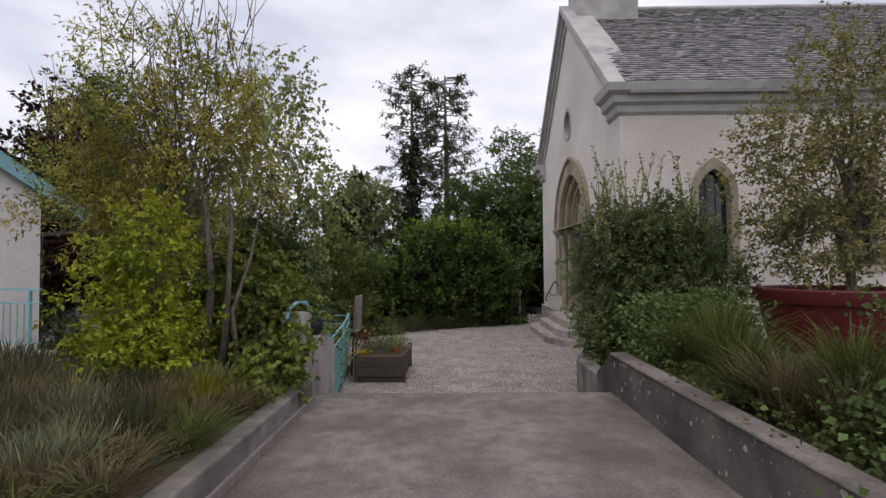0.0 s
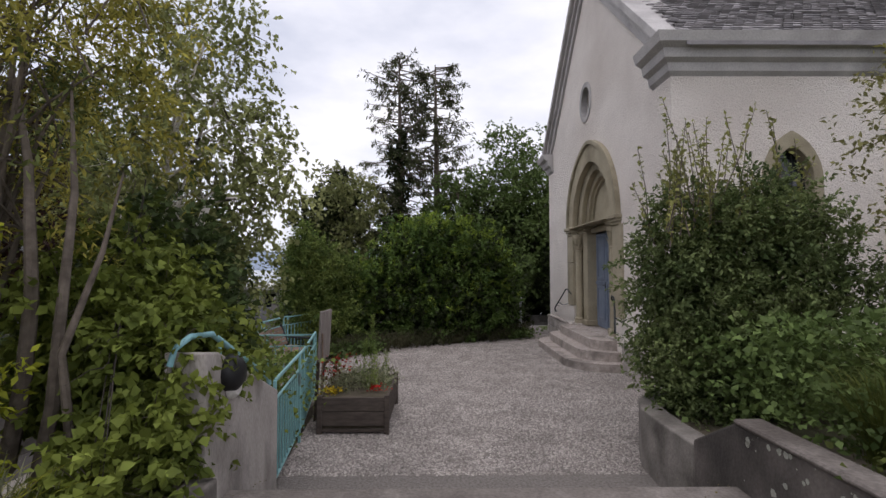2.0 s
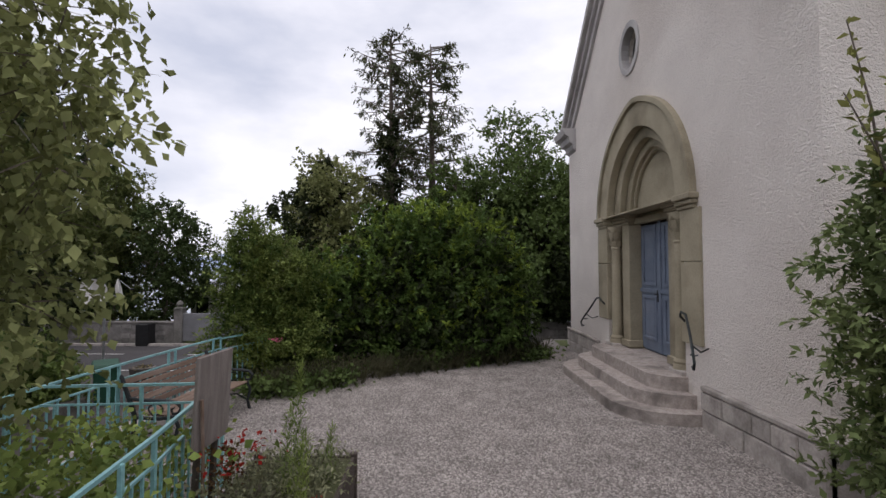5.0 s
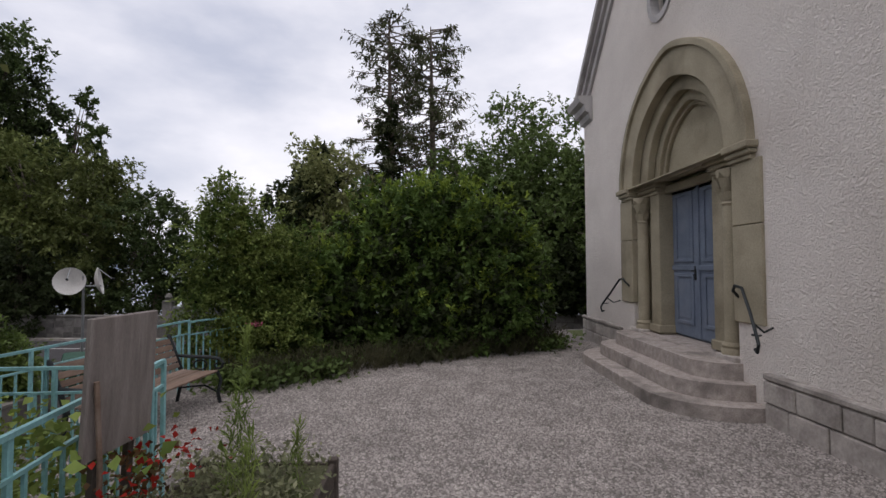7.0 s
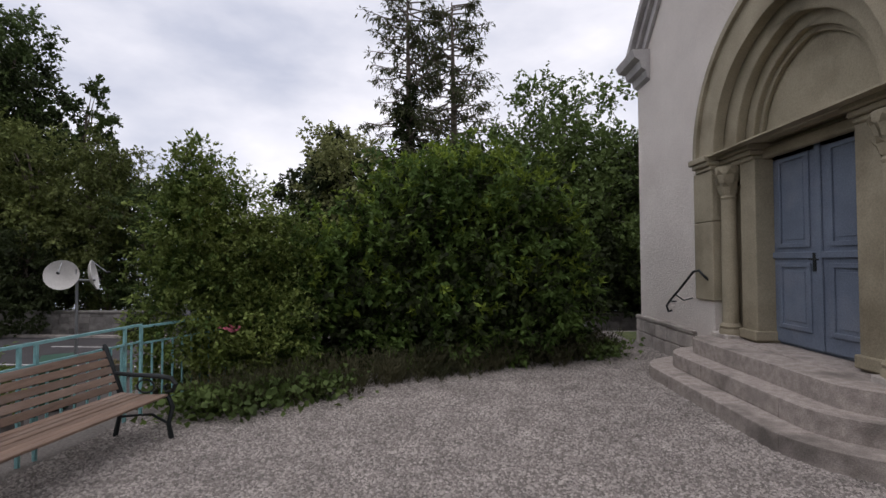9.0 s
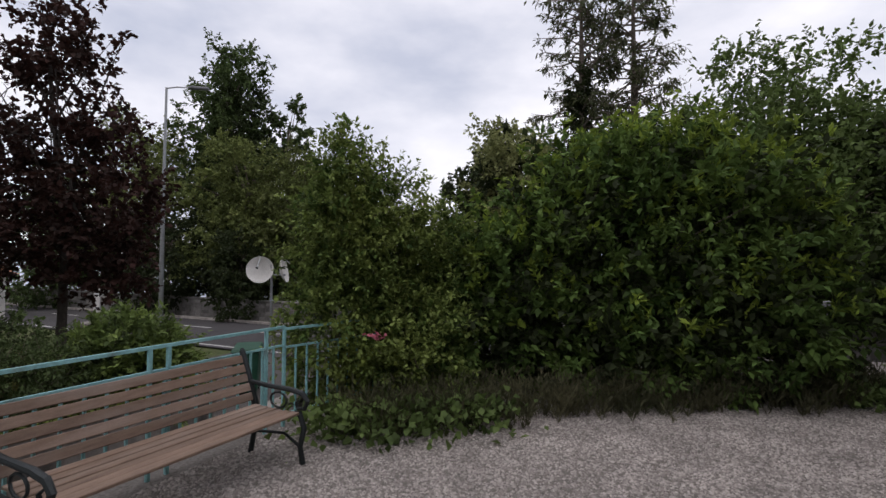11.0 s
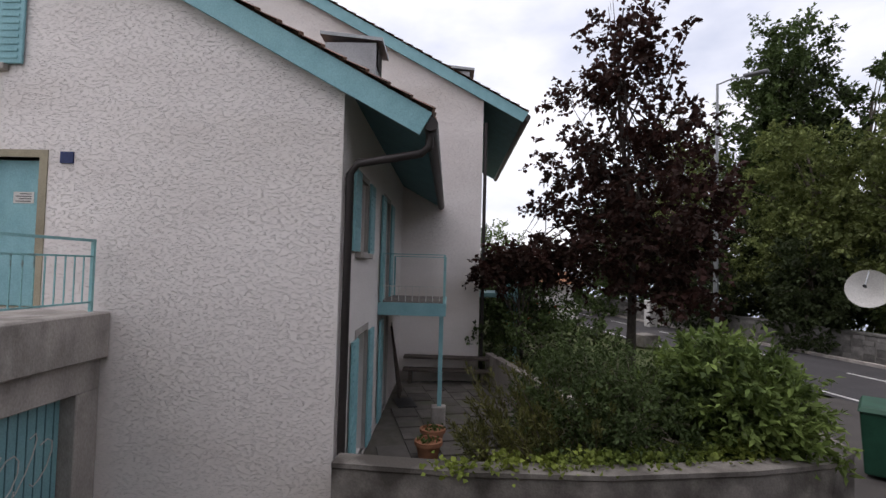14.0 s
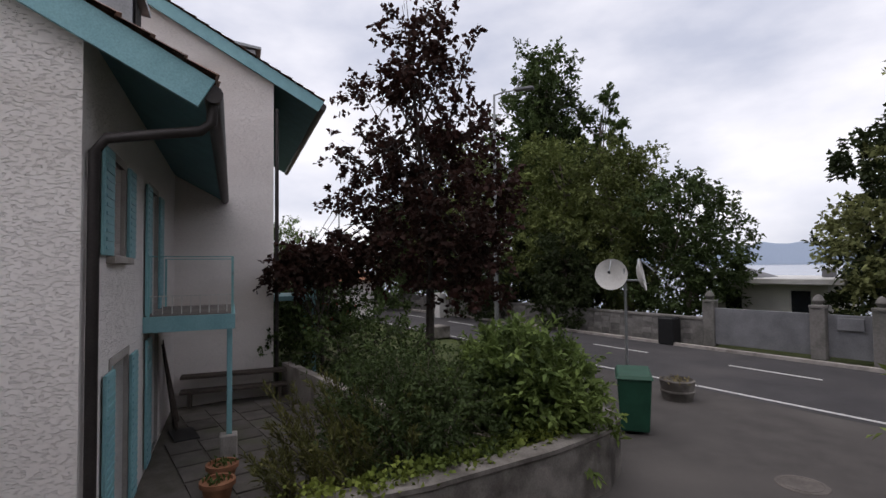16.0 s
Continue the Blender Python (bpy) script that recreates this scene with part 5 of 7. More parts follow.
for z in (0.1, 0.27):
    for lo, hi in (((x0, y0 - 0.015, z), (x1, y0 + 0.015, z + 0.165)), ((x0, y1 - 0.015, z), (x1, y1 + 0.015, z + 0.165)), ((x0 - 0.015, y0 + 0.016, z), (x0 + 0.015, y1 - 0.016, z + 0.165)), ((x1 - 0.015, y0 + 0.016, z), (x1 + 0.015, y1 - 0.016, z + 0.165))):
        part("plank", Geo().box((lo[0], lo[1], lo[2] + GRAVEL), (hi[0], hi[1], hi[2] + GRAVEL), chamfer=0.006), M_CRATE, pl)
for x in (x0, x1):
    for y in (y0, y1):
        part("corner_post", Geo().box((x - 0.03, y - 0.03, GRAVEL), (x + 0.03, y + 0.03, GRAVEL + 0.46), chamfer=0.006), M_CRATE, pl)
part("base_rail", Geo().box((x0, y0 - 0.01, GRAVEL + 0.03), (x1, y0 + 0.02, GRAVEL + 0.065)), M_CRATE, pl)
part("soil", Geo().box((x0 + 0.016, y0 + 0.016, GRAVEL + 0.05), (x1 - 0.016, y1 - 0.016, GRAVEL + 0.42)), M_SOIL, pl)

# ---- patio, low walls, bin and street furniture below ----
pat = setting("patio", Geo().add([(-7.9, 9.3, LOW + 0.006), (-7.75, 15.6, LOW + 0.006), (-15.4, 15.0, LOW + 0.006), (-15.4, 9.6, LOW + 0.006)], [(0, 1, 2, 3)]), M_PATIOBED, "dark uneven paved patio behind a low wall", "patio")
g = Geo()
wall_pts = [(-8.42, 9.66), (-7.95, 11.0), (-7.6, 12.5), (-7.45, 14.2), (-7.48, 15.3), (-7.72, 15.9), (-8.3, 16.15), (-11.0, 16.2)]
g.sweep([(-0.13, LOW - 0.3), (0.13, LOW - 0.3), (0.13, -1.27), (0.15, -1.25), (0.15, -1.2), (-0.15, -1.2), (-0.15, -1.25), (-0.13, -1.27)], [(x, y, 0) for x, y in wall_pts])
setting("patio_wall", g, M_BLOCK, "low stained block wall around the patio", "wall")
setting("garden_wall", Geo().box((-15.2, 13.6, LOW), (-9.5, 13.8, LOW + 0.75)), M_WALLCON, "low wall at the back of the patio", "wall")
wb = thing("wall_bench", (-15.05, 12.5, LOW), "dark wooden plank bench against the house wall", "bench")
WBM = Matrix.Translation((-15.05, 12.5, LOW)) @ Matrix.Rotation(radians(-15.2), 4, "Z")
for z, x in ((0.32, 0.0), (0.62, -0.12)):
    part("plank", Geo().box((-0.17 + x, -1.1, z), (0.17 + x, 1.1, z + 0.06), WBM, chamfer=0.005), M_CRATE, wb)
for y in (-0.95, 0.9):
    part("leg", Geo().box((-0.17, y, 0), (0.13, y + 0.08, 0.32), WBM), M_CRATE, wb)
mat_ = thing("doormat", (-13.3, 11.2, LOW), "dark doormat on the patio", "doormat")
part("mat", Geo().box((-13.7, 11.0, LOW + 0.03), (-12.95, 11.4, LOW + 0.05), chamfer=0.005), M_BLACK, mat_)
boards = thing("leaning_boards", (-13.9, 11.0, LOW), "dark boards leaning on the wall under the balcony", "boards")
for k in range(3):
    part("board", Geo().box((-0.12, -0.015, 0), (0.12, 0.015, 1.7), Matrix.Translation((-13.75 - 0.3 * k, 11.12 + 0.07 * k, LOW + 0.02)) @ Matrix.Rotation(radians(9), 4, "X") @ Matrix.Rotation(radians(15 - 14 * k), 4, "Y"), chamfer=0.004), M_CRATE, boards)


def pot(x, y, z, r, h):
    p = thing("flower_pot", (x, y, z), "terracotta flower pot with a low plant", "flower pot", "patio pots")
    part("pot", Geo().lathe([(0.0, 0.0), (r * 0.7, 0.0), (r * 0.95, h * 0.8), (r * 1.08, h * 0.8), (r * 1.08, h), (r * 0.92, h), (r * 0.9, h * 0.85), (0.0, h * 0.85)], (x, y, z), 18), M_TERRA, p, smooth=True)
    n = 60
    P = np.array([x, y, z + h * 0.88]) + RNG.normal(size=(n, 3)) * (r * 0.45, r * 0.45, 0.03)
    leaf_mesh("plant", P, RNG.normal(size=(n, 3)) * 0.6 + (0, 0, 0.7), 0.07, 0.5, L_TREE, p)


pot(-10.15, 11.08, LOW + 0.03, 0.2, 0.3)
pot(-10.75, 11.27, LOW + 0.03, 0.2, 0.28)
bn = thing("wheelie_bin", (-8.5, 17.75, LOW), "dark green plastic wheelie bin", "bin")
bmx = Matrix.Translation((-8.5, 17.75, LOW)) @ Matrix.Rotation(radians(35), 4, "Z")
g = Geo()
g.add([bmx @ Vector(p) for p in ((-0.24, -0.27, 0.05), (0.24, -0.27, 0.05), (0.24, 0.27, 0.05), (-0.24, 0.27, 0.05), (-0.29, -0.34, 0.98), (0.29, -0.34, 0.98), (0.29, 0.36, 0.98), (-0.29, 0.36, 0.98))],
      [(0, 3, 2, 1), (4, 5, 6, 7), (0, 1, 5, 4), (1, 2, 6, 5), (2, 3, 7, 6), (3, 0, 4, 7)])
part("body", g, M_BIN, bn, bevel=0.03)
g = Geo().add([bmx @ Vector(p) for p in ((-0.32, -0.38, 0.98), (0.32, -0.38, 0.98), (0.32, 0.42, 1.0), (-0.32, 0.42, 1.0), (-0.28, -0.32, 1.05), (0.28, -0.32, 1.05), (0.28, 0.38, 1.1), (-0.28, 0.38, 1.1))],
               [(0, 3, 2, 1), (4, 5, 6, 7), (0, 1, 5, 4), (1, 2, 6, 5), (2, 3, 7, 6), (3, 0, 4, 7)])
part("lid", g, M_BIN, bn, bevel=0.015)
part("handle", Geo().tube([bmx @ Vector((-0.25, 0.47, 1.0)), bmx @ Vector((0.25, 0.47, 1.0))], 0.018, 8), M_BIN, bn, smooth=True)
for s in (-1, 1):
    part("wheel", Geo().lathe([(0.03, -0.025), (0.1, -0.025), (0.1, 0.025), (0.03, 0.025)], bmx @ Vector((s * 0.22, 0.3, 0.1)), 16, bmx.to_3x3().to_4x4() @ Matrix.Rotation(radians(90), 4, "Y")), M_BLACK, bn, smooth=True)
TX, TY = -9.1, 20.4
tub = thing("stone_planter", (TX, TY, LOW), "round grey stone planter tub with dry plants", "planter")
part("tub", Geo().lathe([(0.0, 0.0), (0.32, 0.0), (0.34, 0.15), (0.36, 0.17), (0.36, 0.2), (0.34, 0.22), (0.37, 0.42), (0.33, 0.44), (0.3, 0.36), (0.0, 0.36)], (TX, TY, LOW), 24), M_BLOCK, tub, smooth=True)
P = np.array([TX, TY, LOW + 0.38]) + RNG.normal(size=(90, 3)) * (0.14, 0.14, 0.03)
leaf_mesh("plants", P, RNG.normal(size=(90, 3)) * 0.7 + (0, 0, 0.5), 0.1, 0.4, L_DRY, tub)
sp = thing("stone_planter", (-20.4, 22.0, LOW), "square dark stone planter by the road", "planter")
part("tub", Geo().box((-20.8, 21.7, LOW), (-20.0, 22.4, LOW + 0.5), chamfer=0.03), M_BLOCK, sp)
mh = thing("manhole_cover", (-5.86, 17.5, LOW), "round worn manhole cover set in asphalt", "manhole")
part("cover", Geo().lathe([(0.0, 0.008), (0.24, 0.008), (0.24, 0.004), (0.26, 0.004), (0.26, 0.008), (0.31, 0.008), (0.32, 0.0)], (-5.86, 17.5, LOW), 28), M_KERB, mh)

# satellite dishes on a pole
sd = thing("satellite_dish", (-11.3, 21.8, LOW), "two cream satellite dishes on one steel pole", "satellite dish")
part("pole", Geo().tube([(-11.25, 21.8, LOW), (-11.25, 21.8, 0.9)], 0.04, 10), M_STEEL, sd, smooth=True)
part("arm", Geo().tube([(-11.6, 21.75, 0.57), (-11.25, 21.8, 0.57), (-10.7, 21.8, 0.57)], 0.03, 8), M_STEEL, sd, smooth=True)


def dish(c, target, r):
    m = look(c, target).to_3x3().to_4x4() @ Matrix.Rotation(math.pi, 4, "X")
    d = part("dish", Geo().lathe([(r * k / 6, 0.16 * r * (k / 6) ** 2 * 2 - 0.1) for k in range(7)] + [(r, 0.16 * r * 2 - 0.12)] + [(r * k / 6, 0.16 * r * (k / 6) ** 2 * 2 - 0.12) for k in range(5, -1, -1)], c, 28, m), M_WHITE, sd, smooth=True)
    part("feed_arm", Geo().tube([Vector(c) + m @ Vector((0, -r * 0.9, 0.05)), Vector(c) + m @ Vector((0, 0, r * 0.8))], 0.015, 6), M_STEEL, d)
    part("feed", Geo().tube([Vector(c) + m @ Vector((0, 0, r * 0.72)), Vector(c) + m @ Vector((0, 0, r * 0.95))], 0.035, 8), M_BLACK, d)


dish((-11.55, 21.6, 0.73), (-6.0, 10.0, 3.0), 0.44)
dish((-10.72, 21.75, 0.73), (-2.0, 26.2, 2.6), 0.44)

# street lamp
sl = thing("street_lamp", (-18.5, 23.7, LOW), "tall grey steel street lamp with a flat head", "street lamp")
part("pole", Geo().tube([(-18.5, 23.7, LOW), (-18.5, 23.7, 3.0), (-18.46, 23.7, 8.25)], [0.10, 0.075, 0.045], 10), M_STEEL, sl, smooth=True)
part("arm", Geo().tube([(-18.46, 23.7, 8.22), (-18.1, 23.9, 8.3), (-17.7, 24.15, 8.3)], 0.03, 8), M_STEEL, sl, smooth=True)
part("head", Geo().box((-0.4, -0.13, -0.05), (0.4, 0.13, 0.06), Matrix.Translation((-17.35, 24.35, 8.3)) @ Matrix.Rotation(radians(33), 4, "Z"), chamfer=0.03), M_GREYPANEL, sl)
# a far lamp
fl = thing("street_lamp", (-42.0, 27.5, LOW), "distant grey street lamp", "street lamp")
part("pole", Geo().tube([(-42, 27.5, LOW), (-42, 27.5, 7.0), (-41.9, 27.5, 7.6), (-40.6, 27.8, 7.7)], 0.06, 8), M_STEEL, fl)

# wall on the far side of the road: rubble stones with a coping
fw = thing("road_wall", (-20, 27.6, LOW), "low grey rubble stone wall along the road", "wall", kind="structure")


def far_y(x):
    return 28.3 - 0.05 * (x + 12)


segs = [(-48, -12.2), (-6.95, 30)]
for a, b in segs:
    part("core", Geo().sweep([(-0.15, LOW - 0.3), (0.15, LOW - 0.3), (0.15, LOW + 0.92), (-0.15, LOW + 0.92)], [(a, far_y(a), 0), (b, far_y(b), 0)]), M_STONEWALL, fw)
    part("coping", Geo().sweep([(-0.2, LOW + 0.925), (0.2, LOW + 0.925), (0.2, LOW + 1.02), (-0.2, LOW + 1.02)], [(a, far_y(a), 0), (b, far_y(b), 0)]), M_STONEWALL, fw, bevel=0.02)
g = Geo()
rnd = random.Random(17)
for a, b in segs:
    x = a
    while x < b - 0.5:
        w = rnd.uniform(0.3, 0.6)
        z = LOW
        while z < LOW + 0.8:
            h = rnd.uniform(0.16, 0.3)
            zz = min(z + h, LOW + 0.91)
            xx = x + rnd.uniform(0, 0.12)
            g.box((xx, far_y(xx) - 0.15 - rnd.uniform(0.015, 0.05), z + 0.012), (xx + w - 0.03, far_y(xx) - 0.1, zz - 0.012))
            z = zz
        x += w
part("stones", g, material("rubble_stone", (0.22, 0.207, 0.195), 0.92, (0.14, 0.13, 0.123), 4.0, 0.5, 20, per_island=0.35), fw, kind="stuff")
setting("kerb", Geo().sweep([(-0.1, LOW), (0.1, LOW), (0.1, LOW + 0.1), (-0.1, LOW + 0.1)], [(-48, far_y(-48) - 0.9, 0), (30, far_y(30) - 0.9, 0)]), M_WALLCON, "grey stone kerb along the far side of the road", "kerb")

# villa behind its gate
gate = thing("gate", (-10, 26.8, LOW), "grey metal sliding gate between stone pillars", "gate")
part("panel", Geo().box((-11.8, far_y(-11) - 0.06, LOW + 0.1), (-8.85, far_y(-11) + 0.06, LOW + 1.4), chamfer=0.01), M_GREYPANEL, gate)
part("panel", Geo().box((-8.45, far_y(-11) - 0.06, LOW + 0.1), (-7.3, far_y(-11) + 0.06, LOW + 1.4), chamfer=0.01), M_GREYPANEL, gate)
for x in (-12.0, -8.65, -7.12):
    part("pillar", Geo().box((x - 0.2, far_y(x) - 0.2, LOW), (x + 0.2, far_y(x) + 0.2, LOW + 1.6), chamfer=0.02), M_STONEWALL, gate)
    part("cap", Geo().lathe([(0.0, 0.42), (0.1, 0.36), (0.17, 0.22), (0.1, 0.1), (0.26, 0.06), (0.26, 0.0)], (x, far_y(x), LOW + 1.6), 16), M_STONEWALL, gate, smooth=True)
bk = thing("bin", (-13.2, 27.6, LOW), "black wheelie bin at the gate", "bin")
part("body", Geo().box((-13.5, 27.3, LOW), (-12.9, 27.9, LOW + 1.0), chamfer=0.04), M_BLACK, bk)
mb = part("letter_box", Geo().box((-8.2, far_y(-11) - 0.16, LOW + 0.95), (-7.55, far_y(-11) - 0.065, LOW + 1.32), chamfer=0.01), M_GREYPANEL, gate, "grey letter boxes")
villa = thing("villa", (-12, 36, LOW), "white flat-roofed villa with wide overhangs", "house")
part("wall", Geo().box((-14.1, 33.6, LOW - 1), (-9.9, 38, 0.12)), M_VILLA, villa)
part("roof", Geo().box((-14.8, 32.6, 0.12), (-9.1, 39, 0.36), chamfer=0.03), M_WHITE, villa, "flat roof with white edge")
part("skylight", Geo().add([(-14.2, 34, 0.36), (-12.4, 34, 0.36), (-12.4, 36, 0.36), (-14.2, 36, 0.36), (-13.3, 35, 0.8)], [(0, 1, 4), (1, 2, 4), (2, 3, 4), (3, 0, 4)]), M_GREYPANEL, villa)
for x in (-13.8, -11.2):
    w = part("window", Geo().box((x, 33.56, LOW + 0.1), (x + 0.8, 33.6, -0.1)), M_WHITE, villa)
    part("pane", Geo().box((x + 0.06, 33.545, LOW + 0.15), (x + 0.74, 33.56, -0.16)), M_GLASS, w)
part("chimney", Geo().box((-10.6, 35.5, 0.36), (-10.2, 36, 0.75)), M_GREYPANEL, villa)
white_post = thing("gate_pillar", (-27.0, 27.0, LOW), "short white rendered gate pillar by the road", "pillar")
part("pillar", Geo().box((-27.25, 26.8, LOW), (-26.75, 27.3, LOW + 1.45), chamfer=0.02), M_WHITE, white_post)
# far low house with an orange roof
fh = thing("house", (-33, 25, LOW), "distant low house with an orange tiled roof", "house")
part("wall", Geo().box((-37, 20.5, LOW), (-30.5, 24.5, 0.2)), M_VILLA, fh)
part("roof", Geo().add([(-37.4, 20.1, 0.2), (-30.1, 20.1, 0.2), (-30.1, 24.9, 0.2), (-37.4, 24.9, 0.2), (-36, 22.5, 1.7), (-31.5, 22.5, 1.7)], [(0, 1, 5, 4), (1, 2, 5), (2, 3, 4, 5), (3, 0, 4), (3, 2, 1, 0)]), material("orange_tile", (0.42, 0.2, 0.12), 0.85, None, 3.0), fh)

# bollard lamp at the far end of the gravel
bo = thing("bollard_lamp", (2.9, 18.9, GRAVEL), "short grey bollard lamp beside the forecourt", "lamp")
part("post", Geo().tube([(2.9, 18.9, GRAVEL - 0.1), (2.9, 18.9, GRAVEL + 0.75)], 0.04, 10), M_STEEL, bo, smooth=True)
part("head", Geo().lathe([(0.0, 0.2), (0.07, 0.18), (0.09, 0.1), (0.05, 0.0), (0.0, 0.0)], (2.9, 18.9, GRAVEL + 0.75), 14), M_GREYPANEL, bo, smooth=True)


# dark red planter tub
RX, RY = 5.2, 5.8
rb = thing("red_planter", (RX, RY, 0.3), "large round dark red planter tub with a thick rim", "planter")
part("tub", Geo().lathe([(0.0, 0.0), (0.72, 0.0), (0.8, 0.3), (0.86, 0.68), (0.86, 0.7), (0.8, 0.7), (0.74, 0.6), (0.0, 0.6)], (RX, RY, 0.32), 40), M_RED, rb, smooth=True)
part("rim", Geo().lathe([(0.862, 0.62), (0.9, 0.63), (0.92, 0.7), (0.92, 0.79), (0.9, 0.81), (0.82, 0.81), (0.805, 0.79), (0.805, 0.702), (0.862, 0.702)], (RX, RY, 0.32), 40), M_RED, rb, smooth=True)
part("soil", Geo().lathe([(0.0, 0.0), (0.79, 0.0), (0.79, 0.06), (0.0, 0.09)], (RX, RY, 0.95), 32), M_SOIL, rb)

# ---- plants ----
# hedge and shrubs behind the gravel
hl = [((-1.7, 15.2, 0.4), (1.0, 0.9, 1.2)), ((-0.9, 15.5, 1.0), (1.1, 1.0, 1.5)), ((0.1, 15.7, 1.3), (1.2, 1.0, 1.55)), ((1.0, 15.9, 1.2), (1.0, 0.95, 1.45)), ((1.75, 16.2, 0.7), (0.6, 0.8, 1.2)), ((-2.4, 14.9, 0.2), (0.8, 0.8, 1.0)), ((0.6, 15.5, 0.3), (1.5, 0.9, 0.95)), ((-0.6, 15.1, 0.0), (1.5, 0.8, 0.75)), ((-0.2, 16.3, 1.8), (1.3, 0.9, 1.1))]
hedge = tree("hedge", (-0.4, 15.6, GRAVEL), 2.4, hl, L_HEDGE, "large dense dark green laurel-like hedge", "hedge", 1700, 30, 0.10, 0.11, 0.5, 0.7, 0.09, 20, droop=0.2, seed=2, tip=1.0)
# Inside the hedge, shade is put into near-black filler leaves.
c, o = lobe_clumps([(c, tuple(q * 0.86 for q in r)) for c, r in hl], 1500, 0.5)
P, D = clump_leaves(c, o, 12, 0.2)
leaf_mesh("inner_leaves", P, D, 0.13, 0.6, L_NEEDLESHADE, hedge)
c, o = lobe_clumps(hl, 2300, 0.93)
keep = o[:, 2] > 0.15 + 0.5 * RNG.random(len(o))
c, o = c[keep], o[keep] * 0.7 + (0, 0, 0.6)
P, D = clump_leaves(c + o * 0.06, o, 12, 0.07, 0.0, 1.0)
leaf_mesh("young_leaves", P, D, RNG.uniform(0.07, 0.14, len(P)), 0.4, L_TIP, hedge)
sh = [((-3.2, 13.4, 0.3), (0.6, 0.55, 1.0)), ((-3.2, 13.35, 1.3), (0.48, 0.45, 0.9)), ((-3.15, 13.3, 1.9), (0.32, 0.3, 0.62)), ((-2.9, 14.1, 0.6), (0.65, 0.55, 1.1)), ((-2.6, 13.8, 0.0), (0.75, 0.55, 0.7)), ((-2.6, 14.4, 1.0), (0.6, 0.5, 0.9)), ((-3.0, 13.9, 1.5), (0.45, 0.45, 0.7))]
tree("shrub", (-3.1, 14.0, GRAVEL), 2.4, sh, L_SHRUB, "tall narrow green shrub at the railing corner", "shrub", 1200, 44, 0.09, 0.06, 0.5, 0.5, 0.05, 12, seed=3, inner=L_HEDGE)
P, O = lobe_clumps([((-2.6, 13.6, 0.15), (0.6, 0.5, 0.7))], 120, 0.5)
# lavender strip along the gravel edge
edge = [(-2.6, 12.3), (-1.5, 13.15), (-0.1, 14.1), (1.5, 14.85), (2.5, 15.7)]
for (xa, ya), (xb, yb) in zip(edge, edge[1:]):
    for k in range(6):
        u = (k + 0.5) / 6
        bx_, by_ = xa + (xb - xa) * u - 0.05, ya + (yb - ya) * u + 0.3
        lv = thing("lavender_bush", (bx_, by_, GRAVEL), "grey-green lavender bush along the gravel edge", "lavender", "lavender border")
        Ps, Ds = [], []
        for q in range(16):
            c = np.array([bx_ + RNG.normal() * 0.2, by_ + RNG.normal() * 0.17, GRAVEL])
            n = 80
            a = RNG.uniform(0, 6.283, n)
            t = RNG.random(n)[:, None]
            d = np.stack([np.cos(a) * 0.55, np.sin(a) * 0.55, np.ones(n)], 1)
            Ps.append(c + d * t * RNG.uniform(0.16, 0.46))
            Ds.append(d + RNG.normal(size=(n, 3)) * 0.2)
        P, D = np.concatenate(Ps), np.concatenate(Ds)
        leaf_mesh("foliage", P, D, RNG.uniform(0.035, 0.09, len(P)), 0.16, L_LAVENDER, lv)
# leafy ground cover near the bench and at the far corner
def groundcover(name, spots, n, r, h, size, mat, label, category="plants", width=0.8):
    """A leafy plant on each spot."""
    for x, y, z in spots:
        t = thing(name, (x, y, z), label, category, name if len(spots) > 1 else "")
        P = np.array([x, y, z]) + RNG.normal(size=(n, 3)) * (r, r, 0) + np.array([0, 0, 1]) * (RNG.random((n, 1)) ** 0.8) * h
        D = RNG.normal(size=(n, 3)) * 0.8 + (0, 0, 0.15)
        leaf_mesh("leaves", P, D, size * RNG.uniform(0.6, 1.3, len(P)), width, mat, t)


groundcover("low_plant", [(-2.35, 12.55, GRAVEL), (-2.0, 12.85, GRAVEL), (-2.75, 12.5, GRAVEL), (-1.6, 13.15, GRAVEL)], 300, 0.2, 0.28, 0.085, L_TREE, "broad-leaved low green plants at the gravel edge")
groundcover("low_plant", [(2.15, 15.35, GRAVEL), (2.45, 15.7, GRAVEL)], 240, 0.18, 0.25, 0.08, L_TREE, "low green plants at the hedge corner")
groundcover("low_plant", [(-2.9, 13.2, GRAVEL), (-3.1, 13.5, GRAVEL), (-2.5, 13.9, GRAVEL)], 200, 0.22, 0.7, 0.06, L_IVY, "yellowing shrub foliage by the railing")

# bush at the end of the kerb bed
bl = [((3.05, 7.0, 1.0), (0.72, 0.62, 0.85)), ((3.5, 6.9, 1.35), (0.75, 0.65, 0.85)), ((2.85, 6.95, 0.55), (0.7, 0.6, 0.6)), ((3.8, 6.6, 0.9), (0.7, 0.6, 0.9)), ((3.2, 6.7, 0.35), (0.9, 0.6, 0.5)), ((2.75, 6.75, 1.05), (0.45, 0.45, 0.6)), ((3.1, 6.8, 1.75), (0.5, 0.45, 0.5)), ((2.7, 6.6, 0.25), (0.5, 0.4, 0.4)), ((2.6, 6.95, 1.35), (0.5, 0.45, 0.6)), ((2.75, 6.95, 1.9), (0.45, 0.4, 0.45)), ((3.5, 6.8, 2.0), (0.5, 0.45, 0.45))]
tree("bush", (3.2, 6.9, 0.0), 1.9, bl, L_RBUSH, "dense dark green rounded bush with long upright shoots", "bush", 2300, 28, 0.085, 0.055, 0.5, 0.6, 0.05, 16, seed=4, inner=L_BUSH)
